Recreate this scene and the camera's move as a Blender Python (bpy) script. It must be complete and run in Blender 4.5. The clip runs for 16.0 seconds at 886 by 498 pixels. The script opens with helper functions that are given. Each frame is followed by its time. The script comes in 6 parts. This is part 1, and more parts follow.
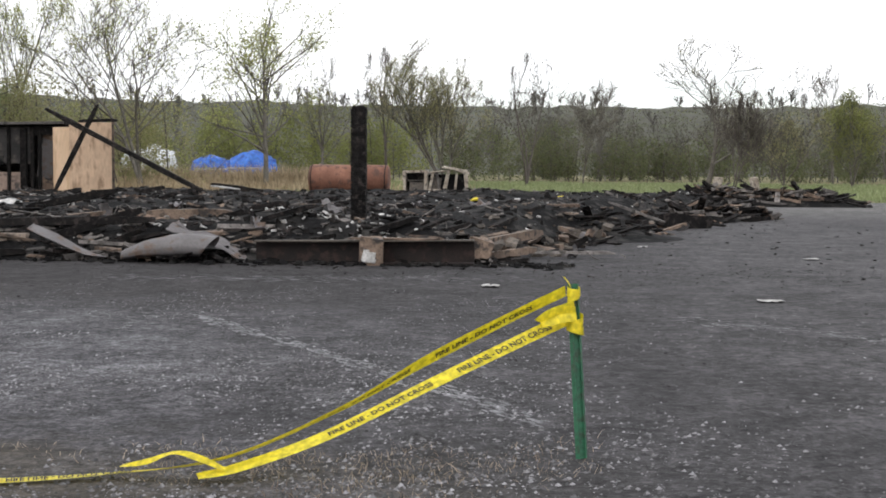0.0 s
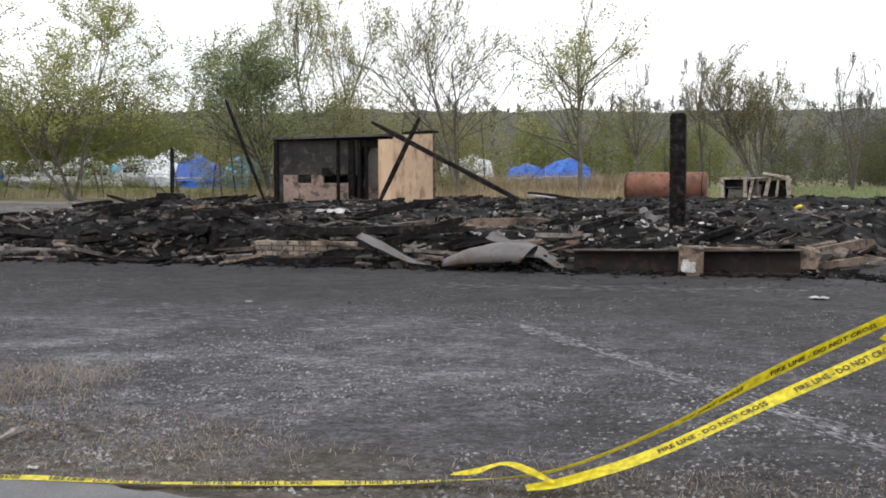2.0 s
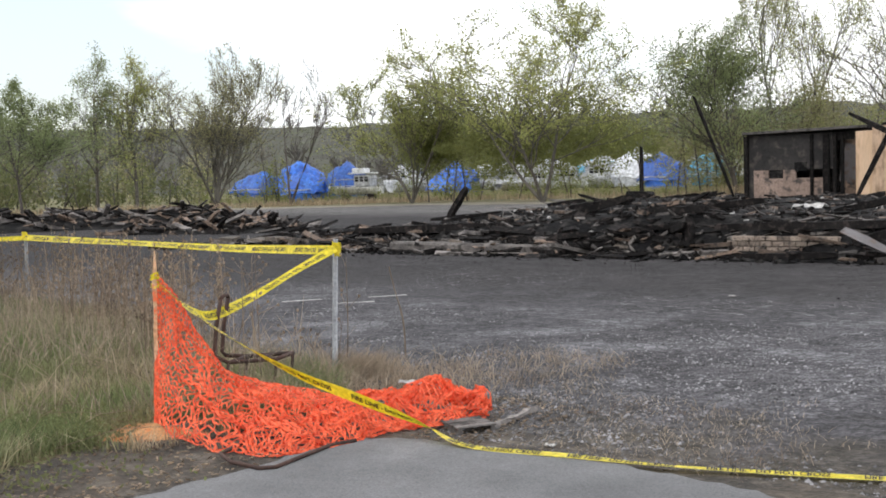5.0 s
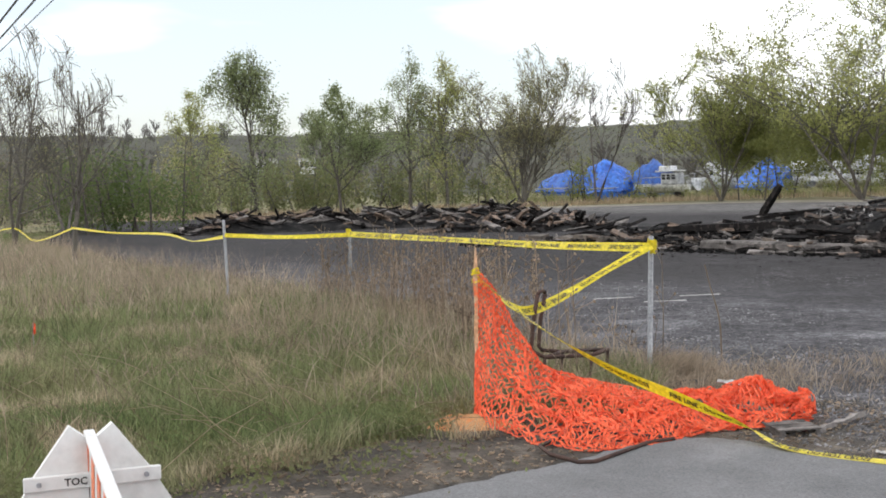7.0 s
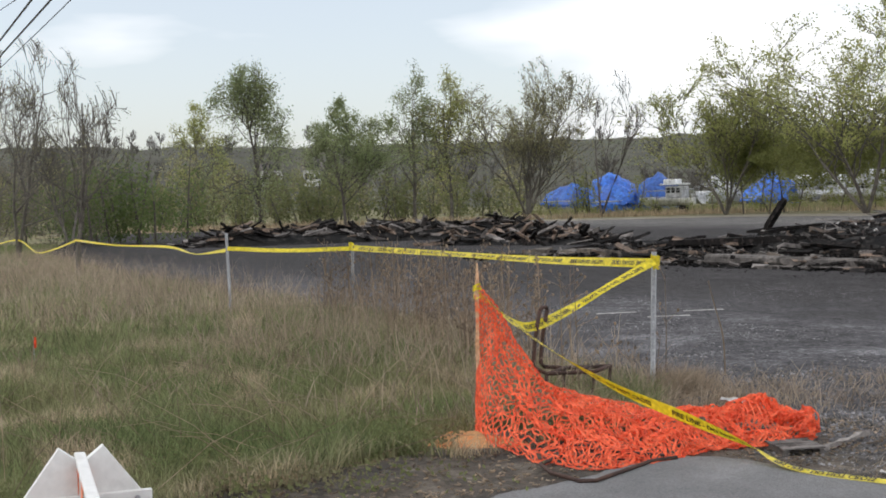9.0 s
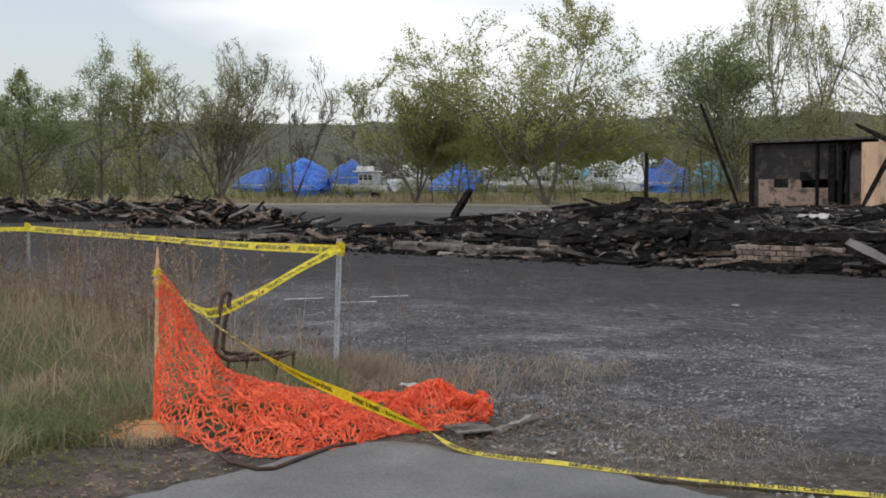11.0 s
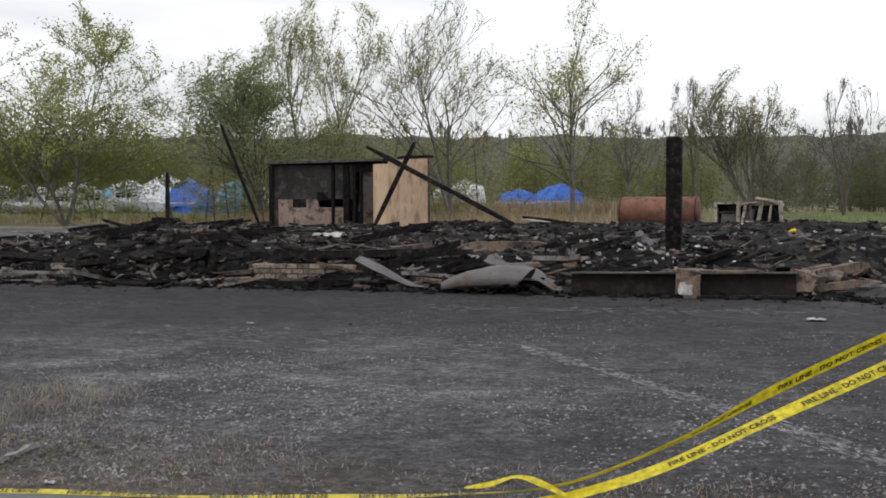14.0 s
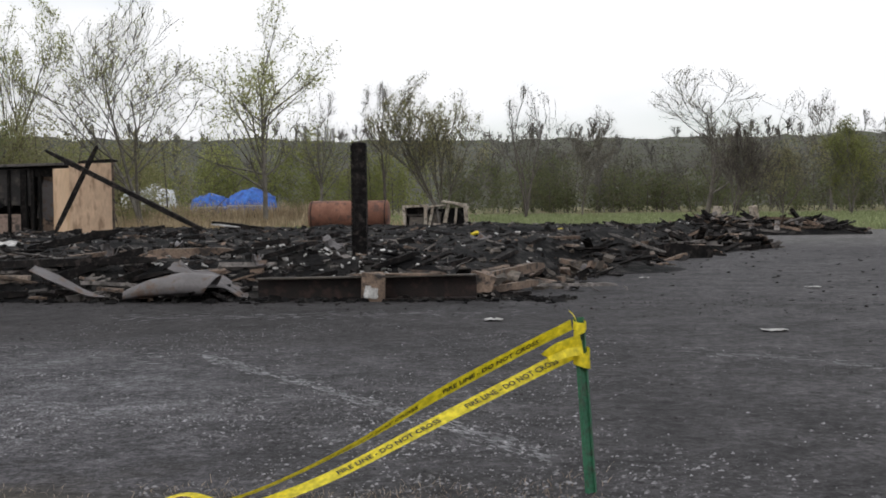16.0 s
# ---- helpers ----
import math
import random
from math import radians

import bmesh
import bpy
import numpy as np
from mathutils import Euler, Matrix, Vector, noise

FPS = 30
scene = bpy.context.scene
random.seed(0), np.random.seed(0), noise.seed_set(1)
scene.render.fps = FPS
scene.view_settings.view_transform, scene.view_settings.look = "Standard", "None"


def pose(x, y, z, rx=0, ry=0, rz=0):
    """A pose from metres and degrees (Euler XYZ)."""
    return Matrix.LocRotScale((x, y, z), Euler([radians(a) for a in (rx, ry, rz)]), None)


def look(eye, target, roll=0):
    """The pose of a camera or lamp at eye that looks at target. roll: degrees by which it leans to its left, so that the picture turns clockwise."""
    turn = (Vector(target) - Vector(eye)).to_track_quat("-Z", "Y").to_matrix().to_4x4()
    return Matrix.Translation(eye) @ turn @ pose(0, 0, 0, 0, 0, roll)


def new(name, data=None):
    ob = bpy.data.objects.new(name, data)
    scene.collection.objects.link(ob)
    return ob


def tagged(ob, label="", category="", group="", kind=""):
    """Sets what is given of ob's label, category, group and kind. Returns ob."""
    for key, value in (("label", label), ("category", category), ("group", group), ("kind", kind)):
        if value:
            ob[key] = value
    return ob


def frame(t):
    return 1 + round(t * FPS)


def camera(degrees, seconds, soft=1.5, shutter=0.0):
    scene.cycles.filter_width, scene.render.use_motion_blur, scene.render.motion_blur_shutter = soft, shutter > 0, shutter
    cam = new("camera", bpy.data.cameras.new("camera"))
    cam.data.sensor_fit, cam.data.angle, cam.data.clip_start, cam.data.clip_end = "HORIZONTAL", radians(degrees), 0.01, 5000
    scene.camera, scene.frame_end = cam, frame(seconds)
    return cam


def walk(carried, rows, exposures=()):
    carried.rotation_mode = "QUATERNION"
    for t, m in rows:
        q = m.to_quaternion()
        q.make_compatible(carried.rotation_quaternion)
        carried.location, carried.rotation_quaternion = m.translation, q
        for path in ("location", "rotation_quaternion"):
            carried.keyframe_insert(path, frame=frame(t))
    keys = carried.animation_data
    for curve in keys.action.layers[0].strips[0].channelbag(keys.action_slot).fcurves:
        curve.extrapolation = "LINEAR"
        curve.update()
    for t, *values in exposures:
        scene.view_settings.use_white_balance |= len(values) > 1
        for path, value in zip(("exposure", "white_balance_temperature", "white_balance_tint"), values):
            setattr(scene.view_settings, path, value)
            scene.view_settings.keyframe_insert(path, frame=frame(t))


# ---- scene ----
cam = camera(38.74, 16.0, soft=1.8)
PATH = [
    (0, (0.204, 0.086, 1.610), (-0.661, 10.027, 0.956), 0.42),
    (0.5, (0.154, 0.100, 1.593), (-1.330, 9.966, 0.913), 1.25),
    (1, (0.122, 0.119, 1.591), (-1.914, 9.893, 1.017), 1.06),
    (1.5, (0.095, 0.130, 1.597), (-2.575, 9.751, 1.046), 0.25),
    (2, (0.106, 0.146, 1.631), (-3.168, 9.576, 1.033), -0.24),
    (2.5, (0.089, 0.143, 1.645), (-3.757, 9.350, 0.982), -0.37),
    (3, (0.067, 0.117, 1.643), (-4.264, 9.108, 1.016), -0.48),
    (5.5, (-0.107, -0.091, 1.568), (-6.960, 7.172, 1.039), -1.50),
    (6, (-0.099, -0.134, 1.582), (-7.354, 6.730, 1.078), -1.29),
    (6.5, (-0.119, -0.142, 1.567), (-7.798, 6.245, 1.081), -1.53),
    (7, (-0.122, -0.133, 1.567), (-8.173, 5.778, 1.082), -1.91),
    (7.5, (-0.148, -0.138, 1.567), (-8.501, 5.347, 1.189), -2.40),
    (8, (-0.145, -0.129, 1.573), (-8.616, 5.176, 1.270), -2.43),
    (10.5, (-0.160, -0.016, 1.594), (-6.930, 7.324, 1.063), -0.17),
    (11, (-0.148, -0.007, 1.591), (-6.568, 7.641, 1.046), -0.09),
    (11.5, (-0.120, -0.003, 1.590), (-6.030, 8.044, 1.022), 0.08),
    (12, (-0.123, -0.000, 1.600), (-5.600, 8.354, 1.142), 0.31),
    (12.5, (-0.092, -0.002, 1.599), (-5.089, 8.649, 1.161), 0.25),
    (13, (-0.054, 0.002, 1.591), (-4.705, 8.845, 1.176), -0.27),
    (13.5, (-0.007, 0.012, 1.590), (-3.965, 9.189, 1.249), -0.72),
    (14, (0.035, -0.006, 1.591), (-3.176, 9.457, 1.196), -0.21),
    (14.5, (0.063, -0.025, 1.610), (-2.574, 9.611, 1.162), -0.40),
    (15, (0.084, -0.011, 1.627), (-2.086, 9.743, 1.228), -0.47),
    (15.5, (0.131, 0.040, 1.624), (-1.435, 9.910, 1.272), -0.63),
    (16, (0.178, 0.076, 1.623), (-0.688, 10.030, 1.237), -0.63),
]
walk(
    cam,
    [(t, look(eye, target, roll)) for t, eye, target, roll in PATH],
    exposures=[(0, -0.1), (2.5, -0.1), (5.5, 0.0), (7, -0.02), (8, -0.16), (10.5, -0.48), (12.5, -0.55), (16, -0.6)],
)

# ---- world, sun ----
world = bpy.data.worlds.new("overcast")
scene.world = world
world.use_nodes = True
wn, wl = world.node_tree.nodes, world.node_tree.links
wn.clear()
sky = wn.new("ShaderNodeTexSky")
sky.sky_type, sky.sun_disc = "NISHITA", False
sky.sun_elevation, sky.sun_rotation = radians(38), radians(200)
sky.air_density, sky.dust_density = 1.0, 2.0
coord, stretch, cloud = wn.new("ShaderNodeTexCoord"), wn.new("ShaderNodeMapping"), wn.new("ShaderNodeTexNoise")
stretch.inputs["Scale"].default_value = (1.0, 1.0, 4.5)
cloud.inputs["Scale"].default_value, cloud.inputs["Detail"].default_value = 2.2, 5
ramp = wn.new("ShaderNodeMapRange")
for key, value in (("From Min", 0.3), ("From Max", 0.48), ("To Min", 0.36), ("To Max", 1.0)):
    ramp.inputs[key].default_value = value
dim, mix, back, out = wn.new("ShaderNodeVectorMath"), wn.new("ShaderNodeMix"), wn.new("ShaderNodeBackground"), wn.new("ShaderNodeOutputWorld")
dim.operation, mix.data_type = "SCALE", "RGBA"
dim.inputs["Scale"].default_value = 0.16
mix.inputs[7].default_value = (1.24, 1.25, 1.28, 1)
wl.new(coord.outputs["Generated"], stretch.inputs["Vector"])
wl.new(stretch.outputs["Vector"], cloud.inputs["Vector"])
facing, clearer, thin = wn.new("ShaderNodeVectorMath"), wn.new("ShaderNodeMapRange"), wn.new("ShaderNodeMath")
facing.operation, thin.operation = "DOT_PRODUCT", "SUBTRACT"
facing.inputs[1].default_value = Vector((-0.9, 0.33, 0.3)).normalized()
for key, value in (("From Min", 0.89), ("From Max", 1.0), ("To Min", 0.0), ("To Max", 0.36)):
    clearer.inputs[key].default_value = value
wl.new(coord.outputs["Generated"], facing.inputs[0])
wl.new(facing.outputs["Value"], clearer.inputs["Value"])
wl.new(cloud.outputs["Fac"], thin.inputs[0])
wl.new(clearer.outputs["Result"], thin.inputs[1])
wl.new(thin.outputs["Value"], ramp.inputs["Value"])
wl.new(sky.outputs["Color"], dim.inputs[0])
wl.new(dim.outputs["Vector"], mix.inputs[6])
wl.new(ramp.outputs["Result"], mix.inputs["Factor"])
wl.new(mix.outputs[2], back.inputs["Color"])
wl.new(back.outputs["Background"], out.inputs["Surface"])
back.inputs["Strength"].default_value = 1.24
sun = new("sun", bpy.data.lights.new("sun", "SUN"))
sun.data.energy, sun.data.angle, sun.data.color = 0.7, radians(20), (1.0, 0.96, 0.9)
sun.matrix_world = look((-25, -45, 42), (0, 0, 0))


# ---- materials ----
def material(name, a, b, c=None, scale=2.0, fine=30.0, rough=0.85, metal=0.0, bump=0.4, island=0.0, thing=0.0, stretch=(1, 1, 1), spread=0.12, seethrough=0.0, gloss=0.5, contrast=0.35):
    """Two colours mixed by coarse noise, a third in patches, fine grain and relief, on world-size coordinates."""
    m = bpy.data.materials.new(name)
    m.use_nodes = True
    n, l = m.node_tree.nodes, m.node_tree.links
    bsdf = n["Principled BSDF"]
    bsdf.inputs["Roughness"].default_value, bsdf.inputs["Metallic"].default_value = rough, metal
    bsdf.inputs["Specular IOR Level"].default_value = gloss
    geo, mapping = n.new("ShaderNodeNewGeometry"), n.new("ShaderNodeMapping")
    mapping.inputs["Scale"].default_value = stretch
    l.new(geo.outputs["Position"], mapping.inputs["Vector"])

    def grain(size, detail=4):
        t = n.new("ShaderNodeTexNoise")
        t.inputs["Scale"].default_value, t.inputs["Detail"].default_value = size, detail
        l.new(mapping.outputs["Vector"], t.inputs["Vector"])
        return t.outputs["Fac"]

    def blend(fac, x, y, low=0.4, high=0.6):
        r, k = n.new("ShaderNodeMapRange"), n.new("ShaderNodeMix")
        r.inputs["From Min"].default_value, r.inputs["From Max"].default_value = low, high
        l.new(fac, r.inputs["Value"])
        k.data_type = "RGBA"
        l.new(r.outputs["Result"], k.inputs["Factor"])
        for socket, v in ((6, x), (7, y)):
            if isinstance(v, tuple):
                k.inputs[socket].default_value = (*v, 1)
            else:
                l.new(v, k.inputs[socket])
        return k.outputs[2]

    colour = blend(grain(scale), a, b, 0.5 - spread, 0.5 + spread)
    if c:
        colour = blend(grain(scale * 2.7, 6), colour, c, 0.52, 0.64)
    fineness = grain(fine, 3)
    value = n.new("ShaderNodeMapRange")
    for key, v in (("From Min", 0.25), ("From Max", 0.75), ("To Min", 1 - contrast), ("To Max", 1 + contrast)):
        value.inputs[key].default_value = v
    l.new(fineness, value.inputs["Value"])
    factor = value.outputs["Result"]
    for amount, node, socket in ((island, geo, "Random Per Island"), (thing, None, "Random")):
        if amount:
            node = node or n.new("ShaderNodeObjectInfo")
            r, k = n.new("ShaderNodeMapRange"), n.new("ShaderNodeMath")
            r.inputs["To Min"].default_value, r.inputs["To Max"].default_value = 1 - amount, 1 + amount
            l.new(node.outputs[socket], r.inputs["Value"])
            k.operation = "MULTIPLY"
            l.new(factor, k.inputs[0])
            l.new(r.outputs["Result"], k.inputs[1])
            factor = k.outputs["Value"]
    tint = n.new("ShaderNodeVectorMath")
    tint.operation = "SCALE"
    l.new(colour, tint.inputs[0])
    l.new(factor, tint.inputs["Scale"])
    l.new(tint.outputs["Vector"], bsdf.inputs["Base Color"])
    if bump:
        b = n.new("ShaderNodeBump")
        b.inputs["Strength"].default_value, b.inputs["Distance"].default_value = bump, 0.02
        l.new(fineness, b.inputs["Height"])
        l.new(b.outputs["Normal"], bsdf.inputs["Normal"])
    if seethrough:
        clear, both = n.new("ShaderNodeBsdfTranslucent"), n.new("ShaderNodeMixShader")
        l.new(tint.outputs["Vector"], clear.inputs["Color"])
        both.inputs["Fac"].default_value = seethrough
        l.new(bsdf.outputs["BSDF"], both.inputs[1])
        l.new(clear.outputs["BSDF"], both.inputs[2])
        l.new(both.outputs["Shader"], n["Material Output"].inputs["Surface"])
    return m


LOT = material("gravel_lot", (0.054, 0.0515, 0.056), (0.083, 0.0805, 0.087), (0.128, 0.125, 0.134), scale=0.3, fine=44, rough=0.95, bump=1.0, contrast=0.8, stretch=(1.1, 0.8, 1), gloss=0.3)
FIELD = material("field_soil", (0.09, 0.1, 0.035), (0.17, 0.15, 0.07), (0.24, 0.19, 0.1), scale=0.12, fine=9, rough=1, bump=0.6)
TARMAC = material("tarmac", (0.128, 0.129, 0.133), (0.172, 0.172, 0.176), scale=1.1, fine=90, rough=0.9, bump=0.5)
DIRT = material("dirt", (0.045, 0.038, 0.031), (0.078, 0.063, 0.049), (0.12, 0.102, 0.082), scale=2.0, fine=35, rough=1, bump=1.0)
TRACK = material("pale_sand", (0.2, 0.175, 0.14), (0.28, 0.25, 0.205), (0.15, 0.135, 0.1), scale=0.5, fine=9, rough=1, bump=0.5)
ASH = material("ash_heap", (0.005, 0.005, 0.0055), (0.013, 0.0125, 0.0125), (0.036, 0.034, 0.032), scale=1.2, fine=14, contrast=0.6, rough=0.95, bump=1.0, gloss=0.15)
CHAR = material("charred_wood", (0.005, 0.0046, 0.0046), (0.013, 0.0115, 0.0112), (0.034, 0.028, 0.026), scale=3, fine=25, rough=0.85, bump=0.9, island=0.6, thing=0.3, gloss=0.16)
SCORCHED = material("scorched_wood", (0.1, 0.07, 0.052), (0.21, 0.15, 0.112), (0.03, 0.026, 0.024), scale=2.5, fine=30, bump=0.6, island=0.5, thing=0.3)
GREYWOOD = material("weathered_board", (0.095, 0.086, 0.082), (0.205, 0.185, 0.173), (0.05, 0.045, 0.04), scale=2.5, fine=30, bump=0.5, island=0.45, thing=0.3)
STAINEDPLY = material("sooty_plywood", (0.5, 0.35, 0.24), (0.6, 0.43, 0.3), (0.3, 0.2, 0.13), scale=1.6, contrast=0.15, fine=12, rough=0.8, bump=0.15, stretch=(1, 1, 0.4))
PLYWOOD = material("plywood", (0.58, 0.4, 0.26), (0.65, 0.47, 0.32), (0.52, 0.35, 0.22), scale=1.3, contrast=0.1, fine=12, rough=0.75, bump=0.15, stretch=(1, 1, 0.35))
SOOTWALL = material("sooty_wall", (0.012, 0.011, 0.011), (0.03, 0.027, 0.026), (0.06, 0.05, 0.045), scale=1.2, fine=12, bump=0.5)
PINKWALL = material("stained_wall", (0.22, 0.16, 0.13), (0.3, 0.22, 0.18), (0.06, 0.05, 0.045), scale=1.3, fine=15, bump=0.3)
RUST = material("rusted_steel", (0.16, 0.068, 0.043), (0.25, 0.115, 0.074), (0.1, 0.05, 0.038), scale=1.5, fine=35, rough=0.75, metal=0.15, bump=0.3)
DARKRUST = material("dark_rust", (0.01, 0.0065, 0.006), (0.018, 0.0105, 0.009), (0.034, 0.019, 0.015), scale=2.5, fine=40, rough=0.85, metal=0.1, bump=0.3)
SHEETMETAL = material("fire_stained_metal", (0.1, 0.09, 0.09), (0.2, 0.19, 0.195), (0.12, 0.082, 0.062), scale=1.9, spread=0.3, contrast=0.12, fine=22, rough=0.62, metal=0.3, bump=0.2)
STEEL = material("galvanised_steel", (0.33, 0.34, 0.36), (0.42, 0.43, 0.45), scale=8, fine=60, rough=0.5, metal=0.6, bump=0.1)
BRICK = material("sooty_brick", (0.19, 0.15, 0.122), (0.26, 0.21, 0.172), (0.08, 0.066, 0.057), scale=4, fine=40, bump=0.6, thing=0.35)
MORTAR = material("mortar", (0.16, 0.14, 0.125), (0.24, 0.21, 0.19), (0.05, 0.045, 0.04), scale=3, fine=40, bump=0.5)
STONE = material("broken_block", (0.07, 0.06, 0.051), (0.125, 0.104, 0.086), (0.045, 0.04, 0.036), scale=2, fine=25, bump=0.6, island=0.4, thing=0.3)
PALE = material("pale_fragment", (0.3, 0.29, 0.28), (0.5, 0.49, 0.48), scale=6, fine=30, bump=0.3, island=0.3)
BARK = material("bark", (0.085, 0.076, 0.065), (0.125, 0.113, 0.098), (0.16, 0.146, 0.127), scale=1.5, fine=18, bump=0.5)
DARKBARK = material("dark_bark", (0.07, 0.06, 0.052), (0.105, 0.09, 0.08), scale=1.5, fine=18, bump=0.5)
ORANGE = material("orange_plastic", (0.8, 0.1, 0.032), (0.95, 0.18, 0.07), (0.7, 0.08, 0.025), scale=9, fine=40, rough=0.55, bump=0.05, seethrough=0.25)
YELLOW = material("yellow_tape", (0.75, 0.62, 0.02), (0.82, 0.69, 0.04), scale=4, fine=30, rough=0.4, bump=0.03, seethrough=0.3)
INK = material("black_ink", (0.02, 0.02, 0.018), (0.035, 0.034, 0.03), scale=20, fine=60, rough=0.6, bump=0)
GREENPAINT = material("green_paint", (0.012, 0.09, 0.045), (0.02, 0.12, 0.06), (0.03, 0.07, 0.04), scale=6, fine=50, rough=0.5, bump=0.1)
WHITEPLASTIC = material("white_plastic", (0.7, 0.7, 0.69), (0.76, 0.76, 0.75), (0.66, 0.655, 0.64), scale=4, contrast=0.06, fine=40, rough=0.5, bump=0.05)
BLUETARP = material("blue_tarp", (0.018, 0.095, 0.44), (0.035, 0.16, 0.58), (0.012, 0.06, 0.3), scale=0.9, fine=4, rough=0.45, bump=0.6, thing=0.25)
TEALTARP = material("teal_tarp", (0.05, 0.25, 0.4), (0.1, 0.36, 0.5), scale=0.9, fine=4, rough=0.5, bump=0.5)
BOATWHITE = material("weathered_gelcoat", (0.55, 0.56, 0.57), (0.72, 0.73, 0.74), (0.36, 0.37, 0.38), scale=1.6, fine=6, rough=0.45, bump=0.1, thing=0.35)
WHITEWRAP = material("white_wrap", (0.58, 0.6, 0.63), (0.74, 0.76, 0.79), (0.4, 0.42, 0.44), scale=1.4, fine=4, rough=0.4, bump=0.5)
DARKGLASS = material("dark_window", (0.01, 0.011, 0.013), (0.02, 0.022, 0.025), scale=2, fine=9, rough=0.15, bump=0)
POLEWOOD = material("creosote_pole", (0.06, 0.045, 0.035), (0.1, 0.08, 0.065), scale=2, fine=25, bump=0.4)


def leaf(name, a, b, c, amount=0.45):
    return material(name, a, b, c, scale=0.5, fine=6, rough=0.7, bump=0, island=amount, seethrough=0.65, gloss=0.15, contrast=0.2)


LEAF_SPRING = leaf("spring_leaves", (0.33, 0.355, 0.125), (0.4, 0.42, 0.155), (0.42, 0.405, 0.18), 0.15)
LEAF_YELLOW = leaf("yellow_green_leaves", (0.21, 0.228, 0.085), (0.265, 0.275, 0.105), (0.195, 0.22, 0.09), 0.1)
LEAF_GREEN = leaf("green_leaves", (0.22, 0.265, 0.13), (0.29, 0.33, 0.17), (0.33, 0.365, 0.2), 0.25)
LEAF_DEEP = leaf("deep_green_leaves", (0.13, 0.185, 0.065), (0.16, 0.21, 0.08), (0.18, 0.2, 0.09), 0.2)
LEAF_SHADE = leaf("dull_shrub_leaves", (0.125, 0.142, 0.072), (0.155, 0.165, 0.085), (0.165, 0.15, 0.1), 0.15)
HILLTWIG = leaf("hill_twigs", (0.115, 0.112, 0.09), (0.135, 0.132, 0.104), (0.13, 0.138, 0.09), 0.08)
LEAF_DARK = leaf("dark_shrub_leaves", (0.165, 0.185, 0.085), (0.2, 0.22, 0.098), (0.225, 0.21, 0.125), 0.1)
LEAF_OLIVE = leaf("olive_buds", (0.28, 0.275, 0.145), (0.35, 0.34, 0.175), (0.31, 0.275, 0.19), 0.25)
TWIG = leaf("bare_twigs", (0.18, 0.165, 0.135), (0.22, 0.2, 0.165), (0.2, 0.195, 0.14), 0.12)
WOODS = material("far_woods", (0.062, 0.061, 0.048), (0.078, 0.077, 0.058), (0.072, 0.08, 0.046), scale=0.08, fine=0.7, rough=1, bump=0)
GRASS = leaf("grass_blades", (0.17, 0.215, 0.095), (0.28, 0.275, 0.155), (0.45, 0.375, 0.265), 0.5)
STRAW = leaf("dry_straw", (0.36, 0.285, 0.19), (0.47, 0.38, 0.265), (0.27, 0.205, 0.13), 0.4)
STALK = leaf("dead_stalks", (0.34, 0.275, 0.205), (0.46, 0.38, 0.3), (0.24, 0.185, 0.145), 0.4)
LAWN = leaf("lawn_blades", (0.14, 0.215, 0.075), (0.19, 0.26, 0.1), (0.24, 0.27, 0.13), 0.3)
PEBBLE = material("gravel_stone", (0.12, 0.116, 0.121), (0.225, 0.22, 0.23), (0.05, 0.05, 0.05), scale=1.5, fine=60, rough=0.9, bump=0, island=0.7)


def stain_and_sheen(m, axis, low, high, colour, size, reach):
    """Blends a ground colour, or a reflection put into it, in beyond a ragged line across the given axis."""
    n, l = m.node_tree.nodes, m.node_tree.links
    socket = n["Principled BSDF"].inputs["Base Color"]
    old = socket.links[0].from_socket
    geo, cut, grain, add, ramp_, k = [n.new("ShaderNode" + x) for x in ("NewGeometry", "SeparateXYZ", "TexNoise", "Math", "MapRange", "Mix")]
    grain.inputs["Scale"].default_value, grain.inputs["Detail"].default_value = size, 6
    l.new(geo.outputs["Position"], cut.inputs[0])
    l.new(geo.outputs["Position"], grain.inputs["Vector"])
    add.operation = "MULTIPLY_ADD"
    l.new(grain.outputs["Fac"], add.inputs[0])
    add.inputs[1].default_value = reach
    l.new(cut.outputs[axis], add.inputs[2])
    ramp_.inputs["From Min"].default_value, ramp_.inputs["From Max"].default_value = low + reach / 2, high + reach / 2
    l.new(add.outputs["Value"], ramp_.inputs["Value"])
    k.data_type = "RGBA"
    l.new(ramp_.outputs["Result"], k.inputs["Factor"])
    l.new(old, k.inputs[6])
    k.inputs[7].default_value = (*colour, 1)
    l.new(k.outputs[2], socket)


stain_and_sheen(LOT, "Y", 7.4, 5.8, (0.082, 0.07, 0.054), 1.6, 4.0)
stain_and_sheen(LOT, "Y", 11.5, 15.5, (0.03, 0.0275, 0.0285), 0.8, 6.0)


